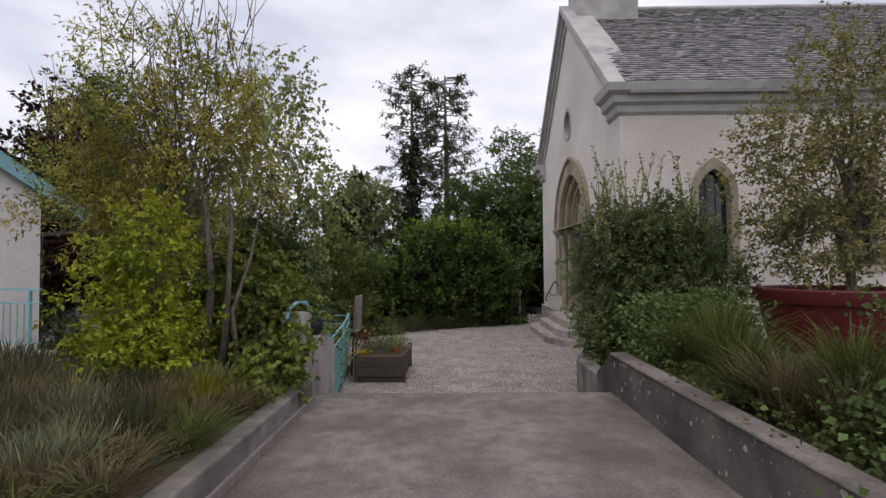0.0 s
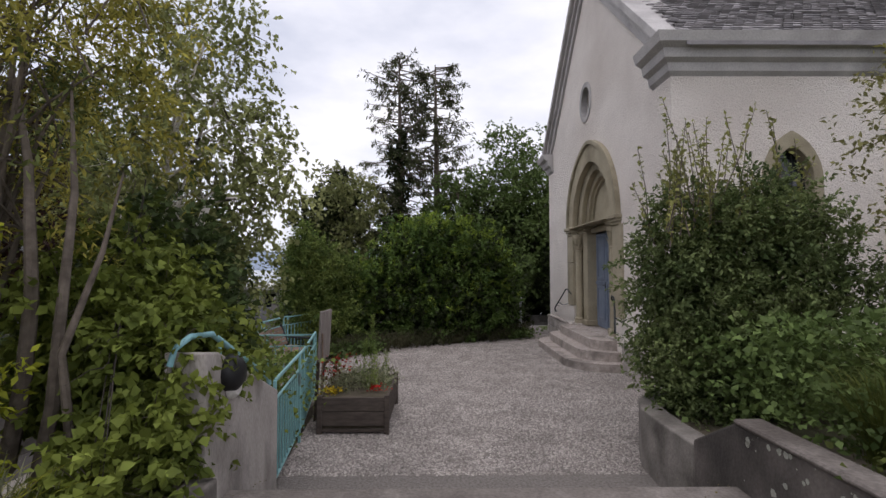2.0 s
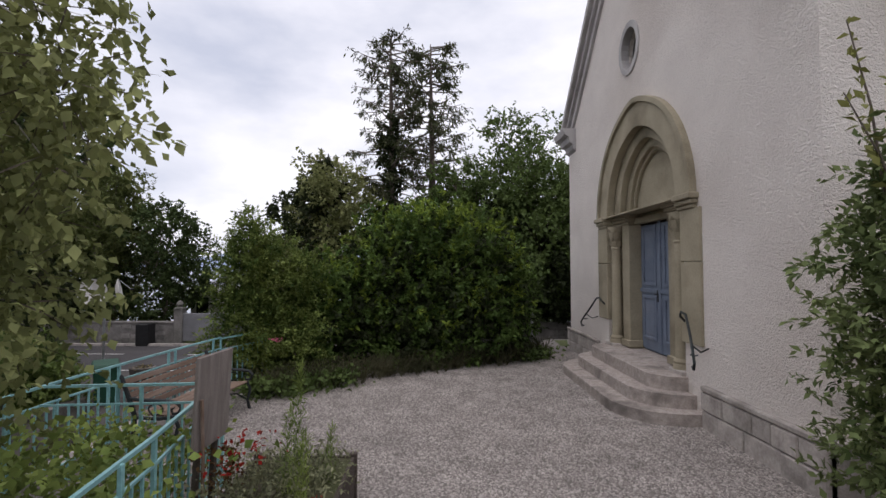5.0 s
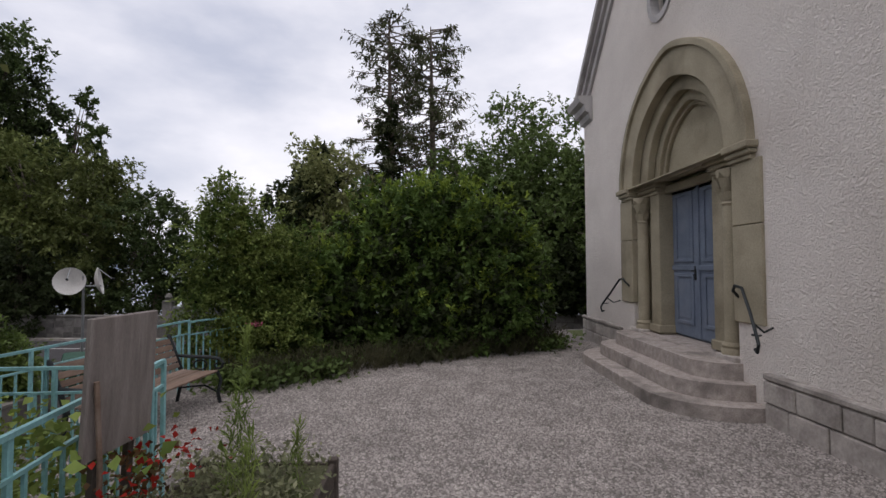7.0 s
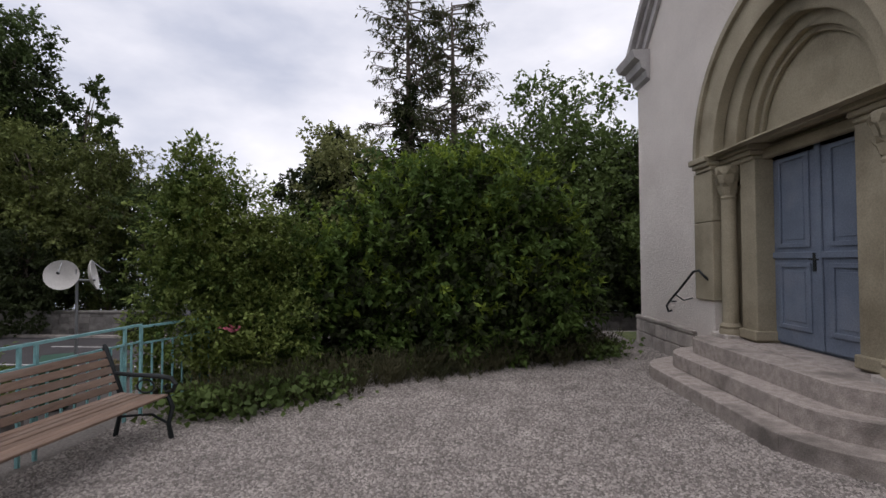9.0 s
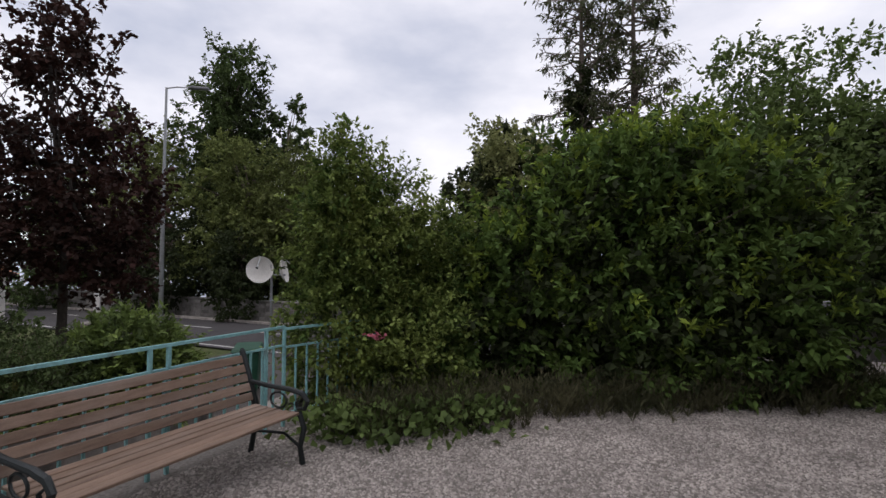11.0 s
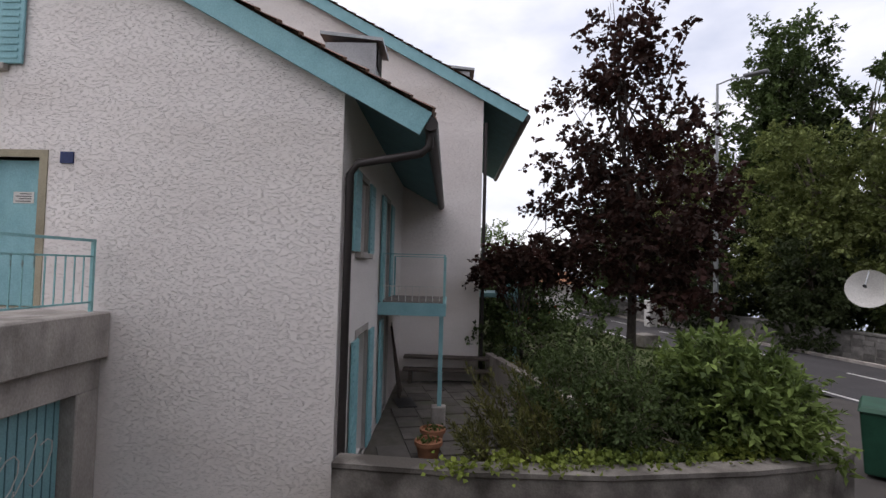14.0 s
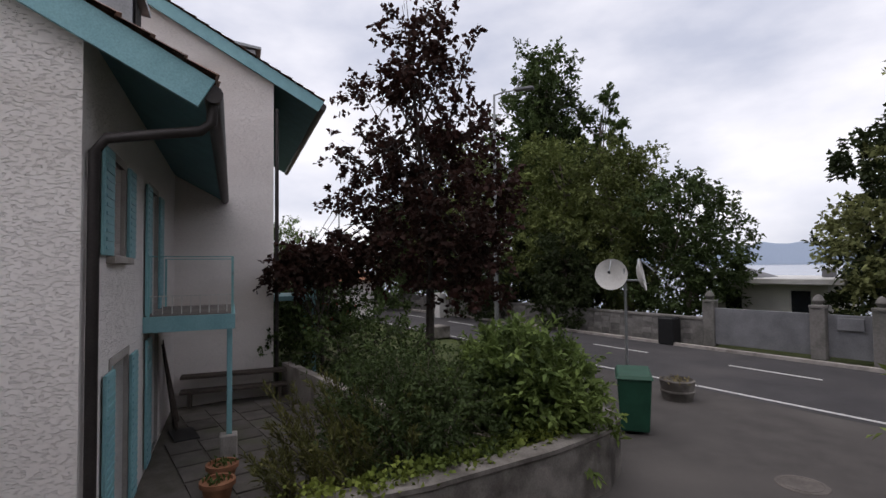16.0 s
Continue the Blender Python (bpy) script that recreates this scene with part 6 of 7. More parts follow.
sh_g = Geo()
Ps, Ds = [], []
rnd = random.Random(31)
for k in range(44):
    b = Vector((rnd.uniform(2.3, 4.0), rnd.uniform(6.5, 7.3), rnd.uniform(1.6, 2.2)))
    t = b + Vector((rnd.uniform(-0.3, 0.3), rnd.uniform(-0.2, 0.2), rnd.uniform(0.5, 1.15)))
    sh_g.tube([b, b.lerp(t, 0.5) + Vector((0.03, 0, 0)), t], [0.008, 0.006, 0.003], 4, False)
    n = 34
    u = np.linspace(0.05, 1, n)[:, None]
    Ps.append(np.array(b) * (1 - u) + np.array(t) * u)
    Ds.append(RNG.normal(size=(n, 3)) * 0.8 + (0, 0, 0.5))
shoots = thing("bush_shoots", (3.3, 6.9, 1.2), "long upright leafy shoots above the bush", "shoots")
part("stem", sh_g, M_BARK, shoots, kind="stuff", normals=False)
P, D = np.concatenate(Ps), np.concatenate(Ds)
leaf_mesh("leaves", P, D, RNG.uniform(0.05, 0.085, len(P)), 0.5, L_SHOOT, shoots)
groundcover("bramble", [(2.75, 6.1, 0.1), (2.9, 5.6, 0.2), (3.2, 5.9, 0.3), (2.7, 5.2, 0.35), (3.4, 5.4, 0.4), (3.1, 4.9, 0.4)], 460, 0.24, 0.75, 0.065, L_TREE, "leafy green bramble behind the kerb wall")
for i, (x, y, n, h, s) in enumerate([(2.8, 4.0, 460, 1.0, 0.6), (2.7, 3.5, 420, 0.8, 0.55), (2.95, 4.4, 460, 1.05, 0.6), (2.7, 2.5, 420, 0.65, 0.5), (3.05, 2.2, 420, 0.75, 0.55), (3.4, 2.5, 380, 0.85, 0.55), (2.6, 4.5, 300, 0.7, 0.4), (2.8, 1.7, 340, 0.6, 0.5), (2.55, 2.8, 380, 0.7, 0.5), (2.95, 2.7, 460, 0.95, 0.6), (2.5, 3.2, 300, 0.5, 0.45), (3.2, 3.0, 420, 0.75, 0.55)]):
    tuft("ornamental_grass", (x, y, 0.33), n, h, s, L_DRY if i % 5 == 3 else L_GRASS, "arching green ornamental grass clump behind the kerb", "grass", 0.011, group="grass clumps")
groundcover("perennial_plant", [(3.1, 1.9, 0.35), (3.5, 2.1, 0.35), (2.9, 1.5, 0.35)], 150, 0.24, 0.4, 0.05, L_REDSHRUB, "reddish-green mixed plants beside the kerb")
groundcover("perennial_plant", [(3.2, 1.7, 0.35), (2.6, 1.0, 0.33), (2.4, 1.2, 0.33), (2.6, 2.0, 0.33), (2.5, 4.6, 0.33), (2.45, 1.5, 0.33), (2.9, 1.1, 0.33)], 520, 0.18, 0.45, 0.05, L_TREE, "green mixed plants beside the kerb")
groundcover("perennial_shrub", [(3.5, 2.6, 0.33), (3.8, 2.9, 0.33)], 620, 0.2, 0.95, 0.06, L_TREE, "tall green leafy perennial beside the kerb", "shrub")
groundcover("perennial_shrub", [(3.4, 2.3, 0.33)], 260, 0.2, 0.8, 0.055, L_REDSHRUB, "reddish leafy perennial beside the kerb", "shrub")
groundcover("low_weed", [(2.4, 2.2, 0.3), (2.45, 2.9, 0.3), (2.4, 3.5, 0.3), (2.45, 4.1, 0.3)], 220, 0.14, 0.22, 0.045, L_GRASS, "low green weeds along the kerb", "weeds")
rt = [((5.4, 5.9, 2.6), (1.2, 0.7, 0.7)), ((5.0, 5.9, 3.3), (0.8, 0.6, 0.6)), ((6.0, 5.9, 3.5), (0.9, 0.6, 0.8)), ((5.7, 5.9, 4.2), (0.6, 0.5, 0.6)), ((4.6, 5.8, 2.9), (0.6, 0.5, 0.4)), ((5.5, 5.8, 1.8), (1.1, 0.6, 0.5)), ((4.9, 5.9, 1.7), (0.7, 0.5, 0.5)), ((6.2, 5.9, 2.0), (0.8, 0.5, 0.6)), ((4.5, 5.8, 2.2), (0.5, 0.5, 0.4))]
tree("small_tree", (5.5, 5.9, 1.02), 3.4, rt, L_OLIVEB, "small olive-green tree growing in the red planter", "tree", 340, 54, 0.13, 0.06, 0.6, 0.4, 0.05, 26, seed=5, start=0.05)

# left garden: yellow-green big shrub, lime shrub, birch, ivy, grasses
ol = [((-4.3, 6.3, 3.2), (1.1, 0.9, 1.0)), ((-3.2, 6.2, 3.6), (0.9, 0.8, 0.9)), ((-4.9, 6.4, 2.9), (0.7, 0.7, 0.7)), ((-2.9, 6.15, 2.9), (0.6, 0.6, 0.8)), ((-4.0, 6.2, 4.2), (0.8, 0.7, 0.7)), ((-3.9, 6.1, 2.2), (0.9, 0.7, 0.6)), ((-4.8, 6.4, 2.3), (1.1, 0.8, 0.6)), ((-3.1, 6.1, 4.3), (0.4, 0.5, 0.5))]


def nearer(p):
    """The tall shrub stands close behind the garden wall."""
    return (0.1 + 0.8 * (p[0] - 0.1), -0.75 + 0.8 * (p[1] + 0.75), 1.4 + 0.8 * (p[2] - 1.4))


ol = [(nearer(c), tuple(0.86 * q for q in r)) for c, r in ol]
willow = tree("willow_shrub", (-2.95, 4.8, 0.3), 2.9, ol, L_OLIVE, "tall feathery yellow-olive shrub with bare twigs", "shrub", 250, 80, 0.12, 0.062, 0.32, 0.55, 0.06, 30, seed=6, start=0.1, forks=4, inner=L_GREYGREEN)
for a, b, c, r in (((-3.2, 5.95, 0.0), (-3.0, 5.9, 1.3), (-3.4, 6.1, 3.2), 0.05), ((-2.9, 5.85, -0.1), (-2.75, 5.85, 1.1), (-2.9, 6.1, 2.9), 0.042), ((-3.5, 6.0, 0.1), (-3.7, 6.0, 1.2), (-4.3, 6.3, 3.0), 0.055), ((-2.6, 5.75, -0.1), (-2.62, 5.7, 0.9), (-2.35, 5.9, 2.2), 0.03)):
    a, b, c = Vector(nearer(a)), Vector(nearer(b)), Vector(nearer(c))
    part("stem", Geo().tube([a, a.lerp(b, 0.5) + Vector((0.03, 0, 0)), b, b.lerp(c, 0.5) + Vector((0.05, 0, 0.05)), c], [r, r * 0.9, r * 0.75, r * 0.5, r * 0.2], 8), M_BARK, willow, smooth=True)
tw = Geo()
rnd = random.Random(41)
for k in range(90):
    c, r = ol[rnd.randrange(len(ol))]
    b = Vector(c) + Vector((rnd.uniform(-0.5, 0.5), rnd.uniform(-0.3, 0.3), rnd.uniform(-0.2, 0.5)))
    t = b + Vector((rnd.uniform(-0.45, 0.45), rnd.uniform(-0.3, 0.3), rnd.uniform(0.4, 1.1)))
    tw.tube([b, b.lerp(t, 0.5) + Vector((rnd.uniform(-0.06, 0.06), 0, 0.02)), t], [0.008, 0.005, 0.002], 4, False)
twig = thing("bare_twigs", (-2.95, 4.8, 0.4), "thin bare twigs standing out of the yellow shrub", "twigs")
part("twig_tangle", tw, M_BARK, twig, kind="stuff", normals=False)
lm = [((-2.7, 3.9, 1.1), (0.52, 0.45, 0.75)), ((-2.6, 3.8, 0.7), (0.5, 0.45, 0.6)), ((-2.9, 4.0, 0.75), (0.55, 0.5, 0.65)), ((-2.65, 3.9, 1.6), (0.38, 0.36, 0.45))]
tree("lime_shrub", (-2.6, 3.9, 0.33), 1.5, lm, L_LIME, "bright lime-green upright garden shrub", "shrub", 260, 44, 0.075, 0.06, 0.5, 0.35, 0.03, 14, seed=7, start=0.05)
bi = [((-2.9, 7.3, 3.6), (0.9, 0.8, 1.1)), ((-2.3, 7.2, 3.0), (0.7, 0.6, 0.7)), ((-3.5, 7.4, 3.0), (0.9, 0.7, 0.9)), ((-2.6, 7.1, 4.3), (0.6, 0.6, 0.7)), ((-1.9, 7.2, 2.5), (0.5, 0.4, 0.5)), ((-3.3, 7.4, 2.0), (1.0, 0.7, 0.8)), ((-2.4, 7.5, 1.5), (0.45, 0.45, 0.85)), ((-2.5, 7.4, 2.3), (0.6, 0.5, 0.6)), ((-2.9, 7.6, 1.2), (0.6, 0.5, 0.7))]
tree("birch", (-3.25, 7.1, -0.3), 4.6, bi, L_BIRCH, "young birch with a white trunk and drooping leaves", "tree", 560, 24, 0.15, 0.07, 0.75, 0.3, 0.06, 20, bark=M_BIRCH, lean=(0.55, 0.1), droop=0.9, seed=8, forks=3)
br = thing("birch_branch", (-2.66, 6.45, 0.0), "thick pale forked birch limb, sawn off", "tree limb")
part("limb", Geo().tube([(-2.6, 6.48, 0.0), (-2.54, 6.45, 1.0), (-2.41, 6.41, 1.5), (-2.24, 6.41, 2.04), (-2.19, 6.41, 2.13), (-1.92, 6.36, 2.15)], [0.05, 0.047, 0.042, 0.036, 0.03, 0.014], 10).tube([(-2.5, 6.45, 1.1), (-2.33, 6.41, 1.4), (-2.24, 6.41, 1.52), (-2.1, 6.36, 1.57)], [0.034, 0.028, 0.024, 0.012], 8), M_BIRCH, br, smooth=True)
iv = [((-1.95, 5.3, 0.7), (0.4, 0.5, 0.6)), ((-2.3, 5.2, 1.2), (0.5, 0.5, 0.7)), ((-1.75, 4.9, 0.5), (0.3, 0.5, 0.4)), ((-1.62, 4.75, 0.75), (0.16, 0.2, 0.45)), ((-1.7, 4.3, 0.35), (0.22, 0.5, 0.25)), ((-2.4, 5.1, 0.7), (0.4, 0.4, 0.5)), ((-1.6, 4.55, 0.55), (0.2, 0.26, 0.42)), ((-1.68, 4.2, 0.35), (0.22, 0.4, 0.22)), ((-1.7, 3.7, 0.28), (0.2, 0.4, 0.14)), ((-1.9, 5.0, 1.1), (0.35, 0.4, 0.4))]
tree("ivy", (-2.2, 5.2, 0.33), 1.8, iv, L_IVY, "thick ivy with broad green leaves over the garden wall", "ivy", 900, 24, 0.09, 0.065, 0.8, 0.55, 0.03, 12, droop=0.8, seed=9, bark=M_BARKD)
dk = [((-2.2, 5.75, 1.3), (0.4, 0.35, 0.75)), ((-1.95, 5.65, 0.9), (0.3, 0.3, 0.6)), ((-2.5, 5.8, 0.9), (0.4, 0.35, 0.7))]
tree("garden_shrub", (-2.2, 5.75, -0.1), 1.8, dk, L_BUSH, "dark green shrub overgrown with ivy behind the stair wall", "shrub", 420, 26, 0.1, 0.07, 0.7, 0.5, 0.03, 10, seed=21, inner=L_NEEDLESHADE, bark=M_BARKD)
groundcover("garden_plant", [(-2.2, 7.0, -0.2), (-2.6, 7.6, -0.4), (-2.0, 8.0, -0.45), (-2.6, 8.5, -0.5), (-3.2, 7.9, -0.5), (-2.3, 6.4, 0.0), (-3.0, 6.6, 0.0), (-3.8, 7.2, -0.4), (-3.7, 8.2, -0.7)], 640, 0.28, 0.85, 0.065, L_SHRUB, "tangled green garden plants beside the railing")
groundcover("garden_plant", [(-1.75, 6.6, -0.4), (-1.8, 7.2, -0.45), (-2.0, 8.8, -0.5), (-2.8, 9.0, -0.5)], 300, 0.16, 0.7, 0.06, L_IVY, "climbing green plants on the railing")
for x, y, n, h, s, mt, lb in [(-1.95, 3.55, 420, 0.55, 0.5, L_YGRASS, "bright yellow-green grass tuft"), (-2.1, 3.1, 260, 0.4, 0.4, L_YGRASS, "bright yellow-green grass tuft"),
                              (-2.2, 2.5, 420, 0.55, 0.6, L_DRY, "dry brownish grass clump"), (-2.6, 2.9, 420, 0.7, 0.6, L_DRY, "dry brownish grass clump"), (-2.0, 1.9, 380, 0.45, 0.55, L_DRY, "dry brownish grass clump"), (-3.0, 2.3, 420, 0.75, 0.6, L_LAVENDER, "grey-green lavender clump"),
                              (-3.4, 3.0, 420, 0.9, 0.6, L_LAVENDER, "grey-green lavender clump"), (-3.9, 3.8, 420, 1.0, 0.6, L_LAVENDER, "grey-green lavender clump"), (-3.4, 1.8, 380, 0.8, 0.6, L_DRY, "dry brownish grass clump"), (-2.5, 1.6, 380, 0.5, 0.6, L_LAVENDER, "grey-green lavender clump")] + [(-1.62 - 0.12 * (k % 2), 1.0 + 0.42 * k, 300, 0.36, 0.42, (L_DRY, L_GRASS, L_DRY)[k % 3], "dry overhanging grass clump") for k in range(8)] + [(-2.9 - 0.35 * (k % 3), 1.2 + 0.4 * k, 320, 0.6, 0.5, (L_DRY, L_LAVENDER)[k % 2], "dry brownish grass clump") for k in range(7)]:
    tuft("garden_grass", (x, y, 0.2 + 0.05 * (x + 1.6)), n, h, s, mt, lb + " at the path edge", "grass", 0.009, group="garden grasses")
# hazy lavender and dry stalks in the bed beside the path
for k in range(26):
    x, y = -1.95 - 0.42 * (k % 5) - 0.1 * (k % 3), 0.9 + 0.115 * k
    h = 0.32 + 0.07 * (k % 5)
    gz = 0.2 + 0.05 * (x + 1.6)
    n = 900
    lv = thing("lavender_clump", (x, y, gz), "hazy grey-green lavender clump in the garden bed", "lavender", "garden lavender")
    a = RNG.uniform(0, 6.283, n)
    d = np.stack([np.cos(a) * 0.6 * RNG.random(n), np.sin(a) * 0.6 * RNG.random(n), np.ones(n)], 1)
    P = np.array([x, y, gz]) + RNG.normal(size=(n, 3)) * (0.09, 0.09, 0) + d * (RNG.random((n, 1)) ** 0.6) * h
    leaf_mesh("foliage", P, d + RNG.normal(size=(n, 3)) * 0.15, RNG.uniform(0.05, 0.16, n), 0.06, (L_LAVENDER, L_SILVER, L_DRY)[k % 3], lv)
# planter flowers
groundcover("planter_herb", [(-1.2, 8.0, GRAVEL + 0.4), (-0.85, 8.2, GRAVEL + 0.4), (-0.9, 8.55, GRAVEL + 0.4), (-1.2, 8.5, GRAVEL + 0.4)], 620, 0.15, 0.2, 0.045, L_SILVER, "grey-green herbs in the wooden planter", "plants", 0.4)
groundcover("red_flower", [(-1.32, 8.1, GRAVEL + 0.55), (-1.25, 8.3, GRAVEL + 0.6)], 34, 0.1, 0.22, 0.04, L_RED, "red flowers in the planter", "flowers")
groundcover("red_shrub", [(-1.36, 8.15, GRAVEL + 0.42)], 160, 0.08, 0.36, 0.04, L_REDSHRUB, "red-brown leafy shrub in the planter", "plants")
groundcover("yellow_flower", [(-1.3, 7.82, GRAVEL + 0.42)], 110, 0.07, 0.08, 0.035, L_YELLOW, "small yellow flowers in the planter", "flowers")
groundcover("red_flower", [(-0.75, 7.85, GRAVEL + 0.42)], 40, 0.06, 0.1, 0.04, L_RED, "a few small red flowers", "flowers")
for x, y, h in ((-0.86, 8.05, 0.95), (-0.97, 8.2, 0.6), (-0.72, 8.45, 0.4), (-0.8, 7.98, 0.5)):
    t = thing("feathery_stem", (x, y, GRAVEL + 0.4), "tall feathery green plant in the planter", "plants", "feathery stems")
    n = int(500 * h)
    u = RNG.random((n, 1))
    P = np.array([x, y, GRAVEL + 0.4]) + u * np.array([0.03, 0, h]) + RNG.normal(size=(n, 3)) * (0.03, 0.03, 0.01) * (1.2 - u)
    leaf_mesh("needles", P, RNG.normal(size=(n, 3)) * 0.6 + (0, 0, 0.7), RNG.uniform(0.03, 0.09, n), 0.11, L_SHRUB, t)
groundcover("pink_rose", [(-2.55, 12.95, 0.28)], 24, 0.035, 0.06, 0.05, L_PINK, "single pink rose bloom on the shrub", "flower")

# patio shrubs
ps = [((-9.2, 13.0, -1.1), (1.1, 0.7, 0.85)), ((-8.6, 13.5, -1.0), (0.8, 0.6, 0.7)), ((-9.3, 12.7, -1.4), (0.5, 0.4, 0.45)), ((-9.4, 14.2, -1.0), (0.7, 0.6, 0.7))]
tree("patio_shrub", (-9.0, 13.1, LOW), 1.5, ps, L_BUSH, "spreading dull green shrubs inside the patio wall", "shrub", 900, 24, 0.13, 0.075, 0.4, 0.35, 0.04, 20, seed=10, start=0.05)
la = [((-8.5, 14.9, -0.8), (0.95, 0.85, 0.85)), ((-8.1, 15.1, -1.1), (0.6, 0.6, 0.75)), ((-9.2, 15.2, -1.0), (0.7, 0.6, 0.7))]
tree("laurel", (-8.6, 15.1, LOW), 1.5, la, L_LAUREL, "glossy yellow-green laurel bush at the wall end", "bush", 620, 24, 0.1, 0.125, 0.42, 0.7, 0.04, 12, droop=0.3, seed=11, tip=1.0, inner=L_BUSH)
groundcover("ivy_trail", [(-7.75, 12.0 + 0.4 * k, -1.22) for k in range(8)] + [(-7.9, 10.9, -1.25), (-7.85, 11.5, -1.2)], 130, 0.13, 0.12, 0.07, L_IVY, "ivy trailing along the top of the patio wall", "ivy")
rnd = random.Random(61)
for x, y, h in ((-9.2, 11.7, 0.9), (-9.0, 12.0, 1.25), (-9.5, 12.2, 1.5), (-8.8, 12.4, 1.2), (-9.3, 12.7, 1.55), (-8.7, 12.9, 1.35), (-9.6, 13.0, 1.5), (-9.0, 13.4, 1.5)):
    jn = thing("juniper", (x, y, LOW), "feathery leaning juniper with brownish green sprays", "shrub", "patio junipers")
    stem, Ps, Ds = Geo(), [], []
    for q in range(9):
        a, lean = rnd.uniform(0, 6.283), rnd.uniform(0.1, 0.5)
        b = Vector((x, y, LOW))
        t = b + Vector((math.cos(a) * lean * h, math.sin(a) * lean * h - 0.25 * h, h * rnd.uniform(0.6, 1.05)))
        m_ = b.lerp(t, 0.5) + Vector((0, 0.06 * h, 0.05))
        stem.tube([b, m_, t], [0.014, 0.01, 0.004], 5, False)
        n = 150
        u = RNG.random((n, 1)) ** 0.7
        axis = np.array(b) * (1 - u) ** 2 + 2 * u * (1 - u) * np.array(m_) + u ** 2 * np.array(t)
        Ps.append(axis + RNG.normal(size=(n, 3)) * 0.055 * (1.25 - u))
        Ds.append(np.array(t - b) * 0.7 + RNG.normal(size=(n, 3)) * 0.45)
    part("stem", stem, M_BARK, jn, kind="stuff", normals=False)
    P, D = np.concatenate(Ps), np.concatenate(Ds)
    leaf_mesh("spray", P, D, RNG.uniform(0.05, 0.13, len(P)), 0.22, L_JUNIPER, jn)
hd = [((-12.0, 14.6, -0.9), (1.6, 0.7, 0.7)), ((-14.0, 14.4, -0.8), (1.5, 0.7, 0.7)), ((-16.6, 15.2, -0.6), (1.4, 0.9, 0.8)), ((-19.5, 16.2, -0.4), (1.8, 1.0, 1.0)), ((-23.0, 17.0, -0.4), (2.2, 1.0, 1.1)), ((-26.0, 18.0, -0.3), (2.2, 1.2, 1.2)), ((-15.2, 13.6, -1.0), (0.6, 0.5, 0.5)), ((-17.2, 14.3, -0.9), (1.0, 0.8, 0.8)), ((-18.6, 13.7, -0.6), (1.1, 0.6, 1.2)), ((-22.0, 14.4, -0.4), (1.6, 0.8, 1.4)), ((-19.2, 14.8, -0.7), (1.2, 0.9, 0.9)), ((-15.6, 15.6, -0.2), (0.9, 0.6, 0.9)), ((-17.8, 15.9, 0.0), (1.0, 0.7, 0.9)), ((-13.0, 15.2, -0.7), (1.0, 0.6, 0.8))]
tree("garden_hedge", (-13.2, 14.5, LOW), 1.2, hd, L_BUSH, "dark clipped hedge behind the patio", "hedge", 1100, 26, 0.15, 0.1, 0.6, 0.5, 0.04, 10, seed=12, inner=L_NEEDLESHADE)
groundcover("flowering_shrub", [(-17.4, 15.8, -1.0), (-16.6, 15.6, -0.7)], 60, 0.4, 0.7, 0.1, L_RED, "red blooms in a garden shrub", "flowers")
# copper maple
MB = (-14.2, 17.2)
ml = [((-14.7, 16.2, 1.5), (2.2, 1.5, 0.6)), ((-13.2, 16.4, 2.5), (1.4, 1.3, 0.65)), ((-15.7, 15.9, 3.0), (1.6, 1.2, 0.6)), ((-16.1, 15.7, 4.5), (1.1, 0.9, 0.45)), ((-14.3, 16.0, 4.0), (1.3, 1.1, 0.6)), ((-13.1, 16.4, 4.6), (0.9, 0.85, 0.4)), ((-15.4, 15.8, 6.0), (1.0, 0.8, 0.42)), ((-14.0, 16.0, 6.1), (1.0, 0.85, 0.6)), ((-13.2, 16.2, 6.7), (0.75, 0.6, 0.35)), ((-14.5, 15.9, 7.5), (0.65, 0.6, 0.5)), ((-14.56, 15.8, 8.5), (0.3, 0.3, 0.45)), ((-17.5, 15.2, 1.5), (1.3, 0.9, 0.4)), ((-18.7, 15.0, 1.0), (0.9, 0.7, 0.4)), ((-13.2, 16.6, 1.5), (0.9, 0.85, 0.6)), ((-13.2, 16.4, 0.55), (1.1, 0.9, 0.35)), ((-16.0, 15.9, 0.8), (1.4, 0.9, 0.35)), ((-12.7, 16.5, 3.2), (0.7, 0.7, 0.4))]
ml = [((c[0] + 0.1 + 0.15 * (c[0] + 14.4), c[1] + 0.9 + 0.25 * (c[1] - 16.0), c[2]), r) for c, r in ml]
tree("copper_maple", (*MB, LOW), 10.2, ml, L_MAPLE, "tall dark purple-leaved maple in a garden", "tree", 400, 42, 0.2, 0.15, 0.85, 0.5, 0.13, 44, droop=0.4, seed=13, bark=M_BARKD)

# The maple's low left branch, set apart on an added trunk.
tree("copper_shrub", (-14.7, 14.4, LOW), 2.8, [((-14.7, 13.5, 0.9), (0.5, 0.4, 0.3)), ((-14.8, 14.2, 1.1), (0.6, 0.5, 0.35)), ((-14.9, 15.0, 1.2), (0.7, 0.6, 0.4))], L_MAPLE, "dark purple low maple branch by the house corner, on an added trunk", "shrub", 90, 36, 0.16, 0.13, 0.85, 0.5, 0.06, 14, droop=0.4, seed=19, bark=M_BARKD)
# trees across the road and beyond


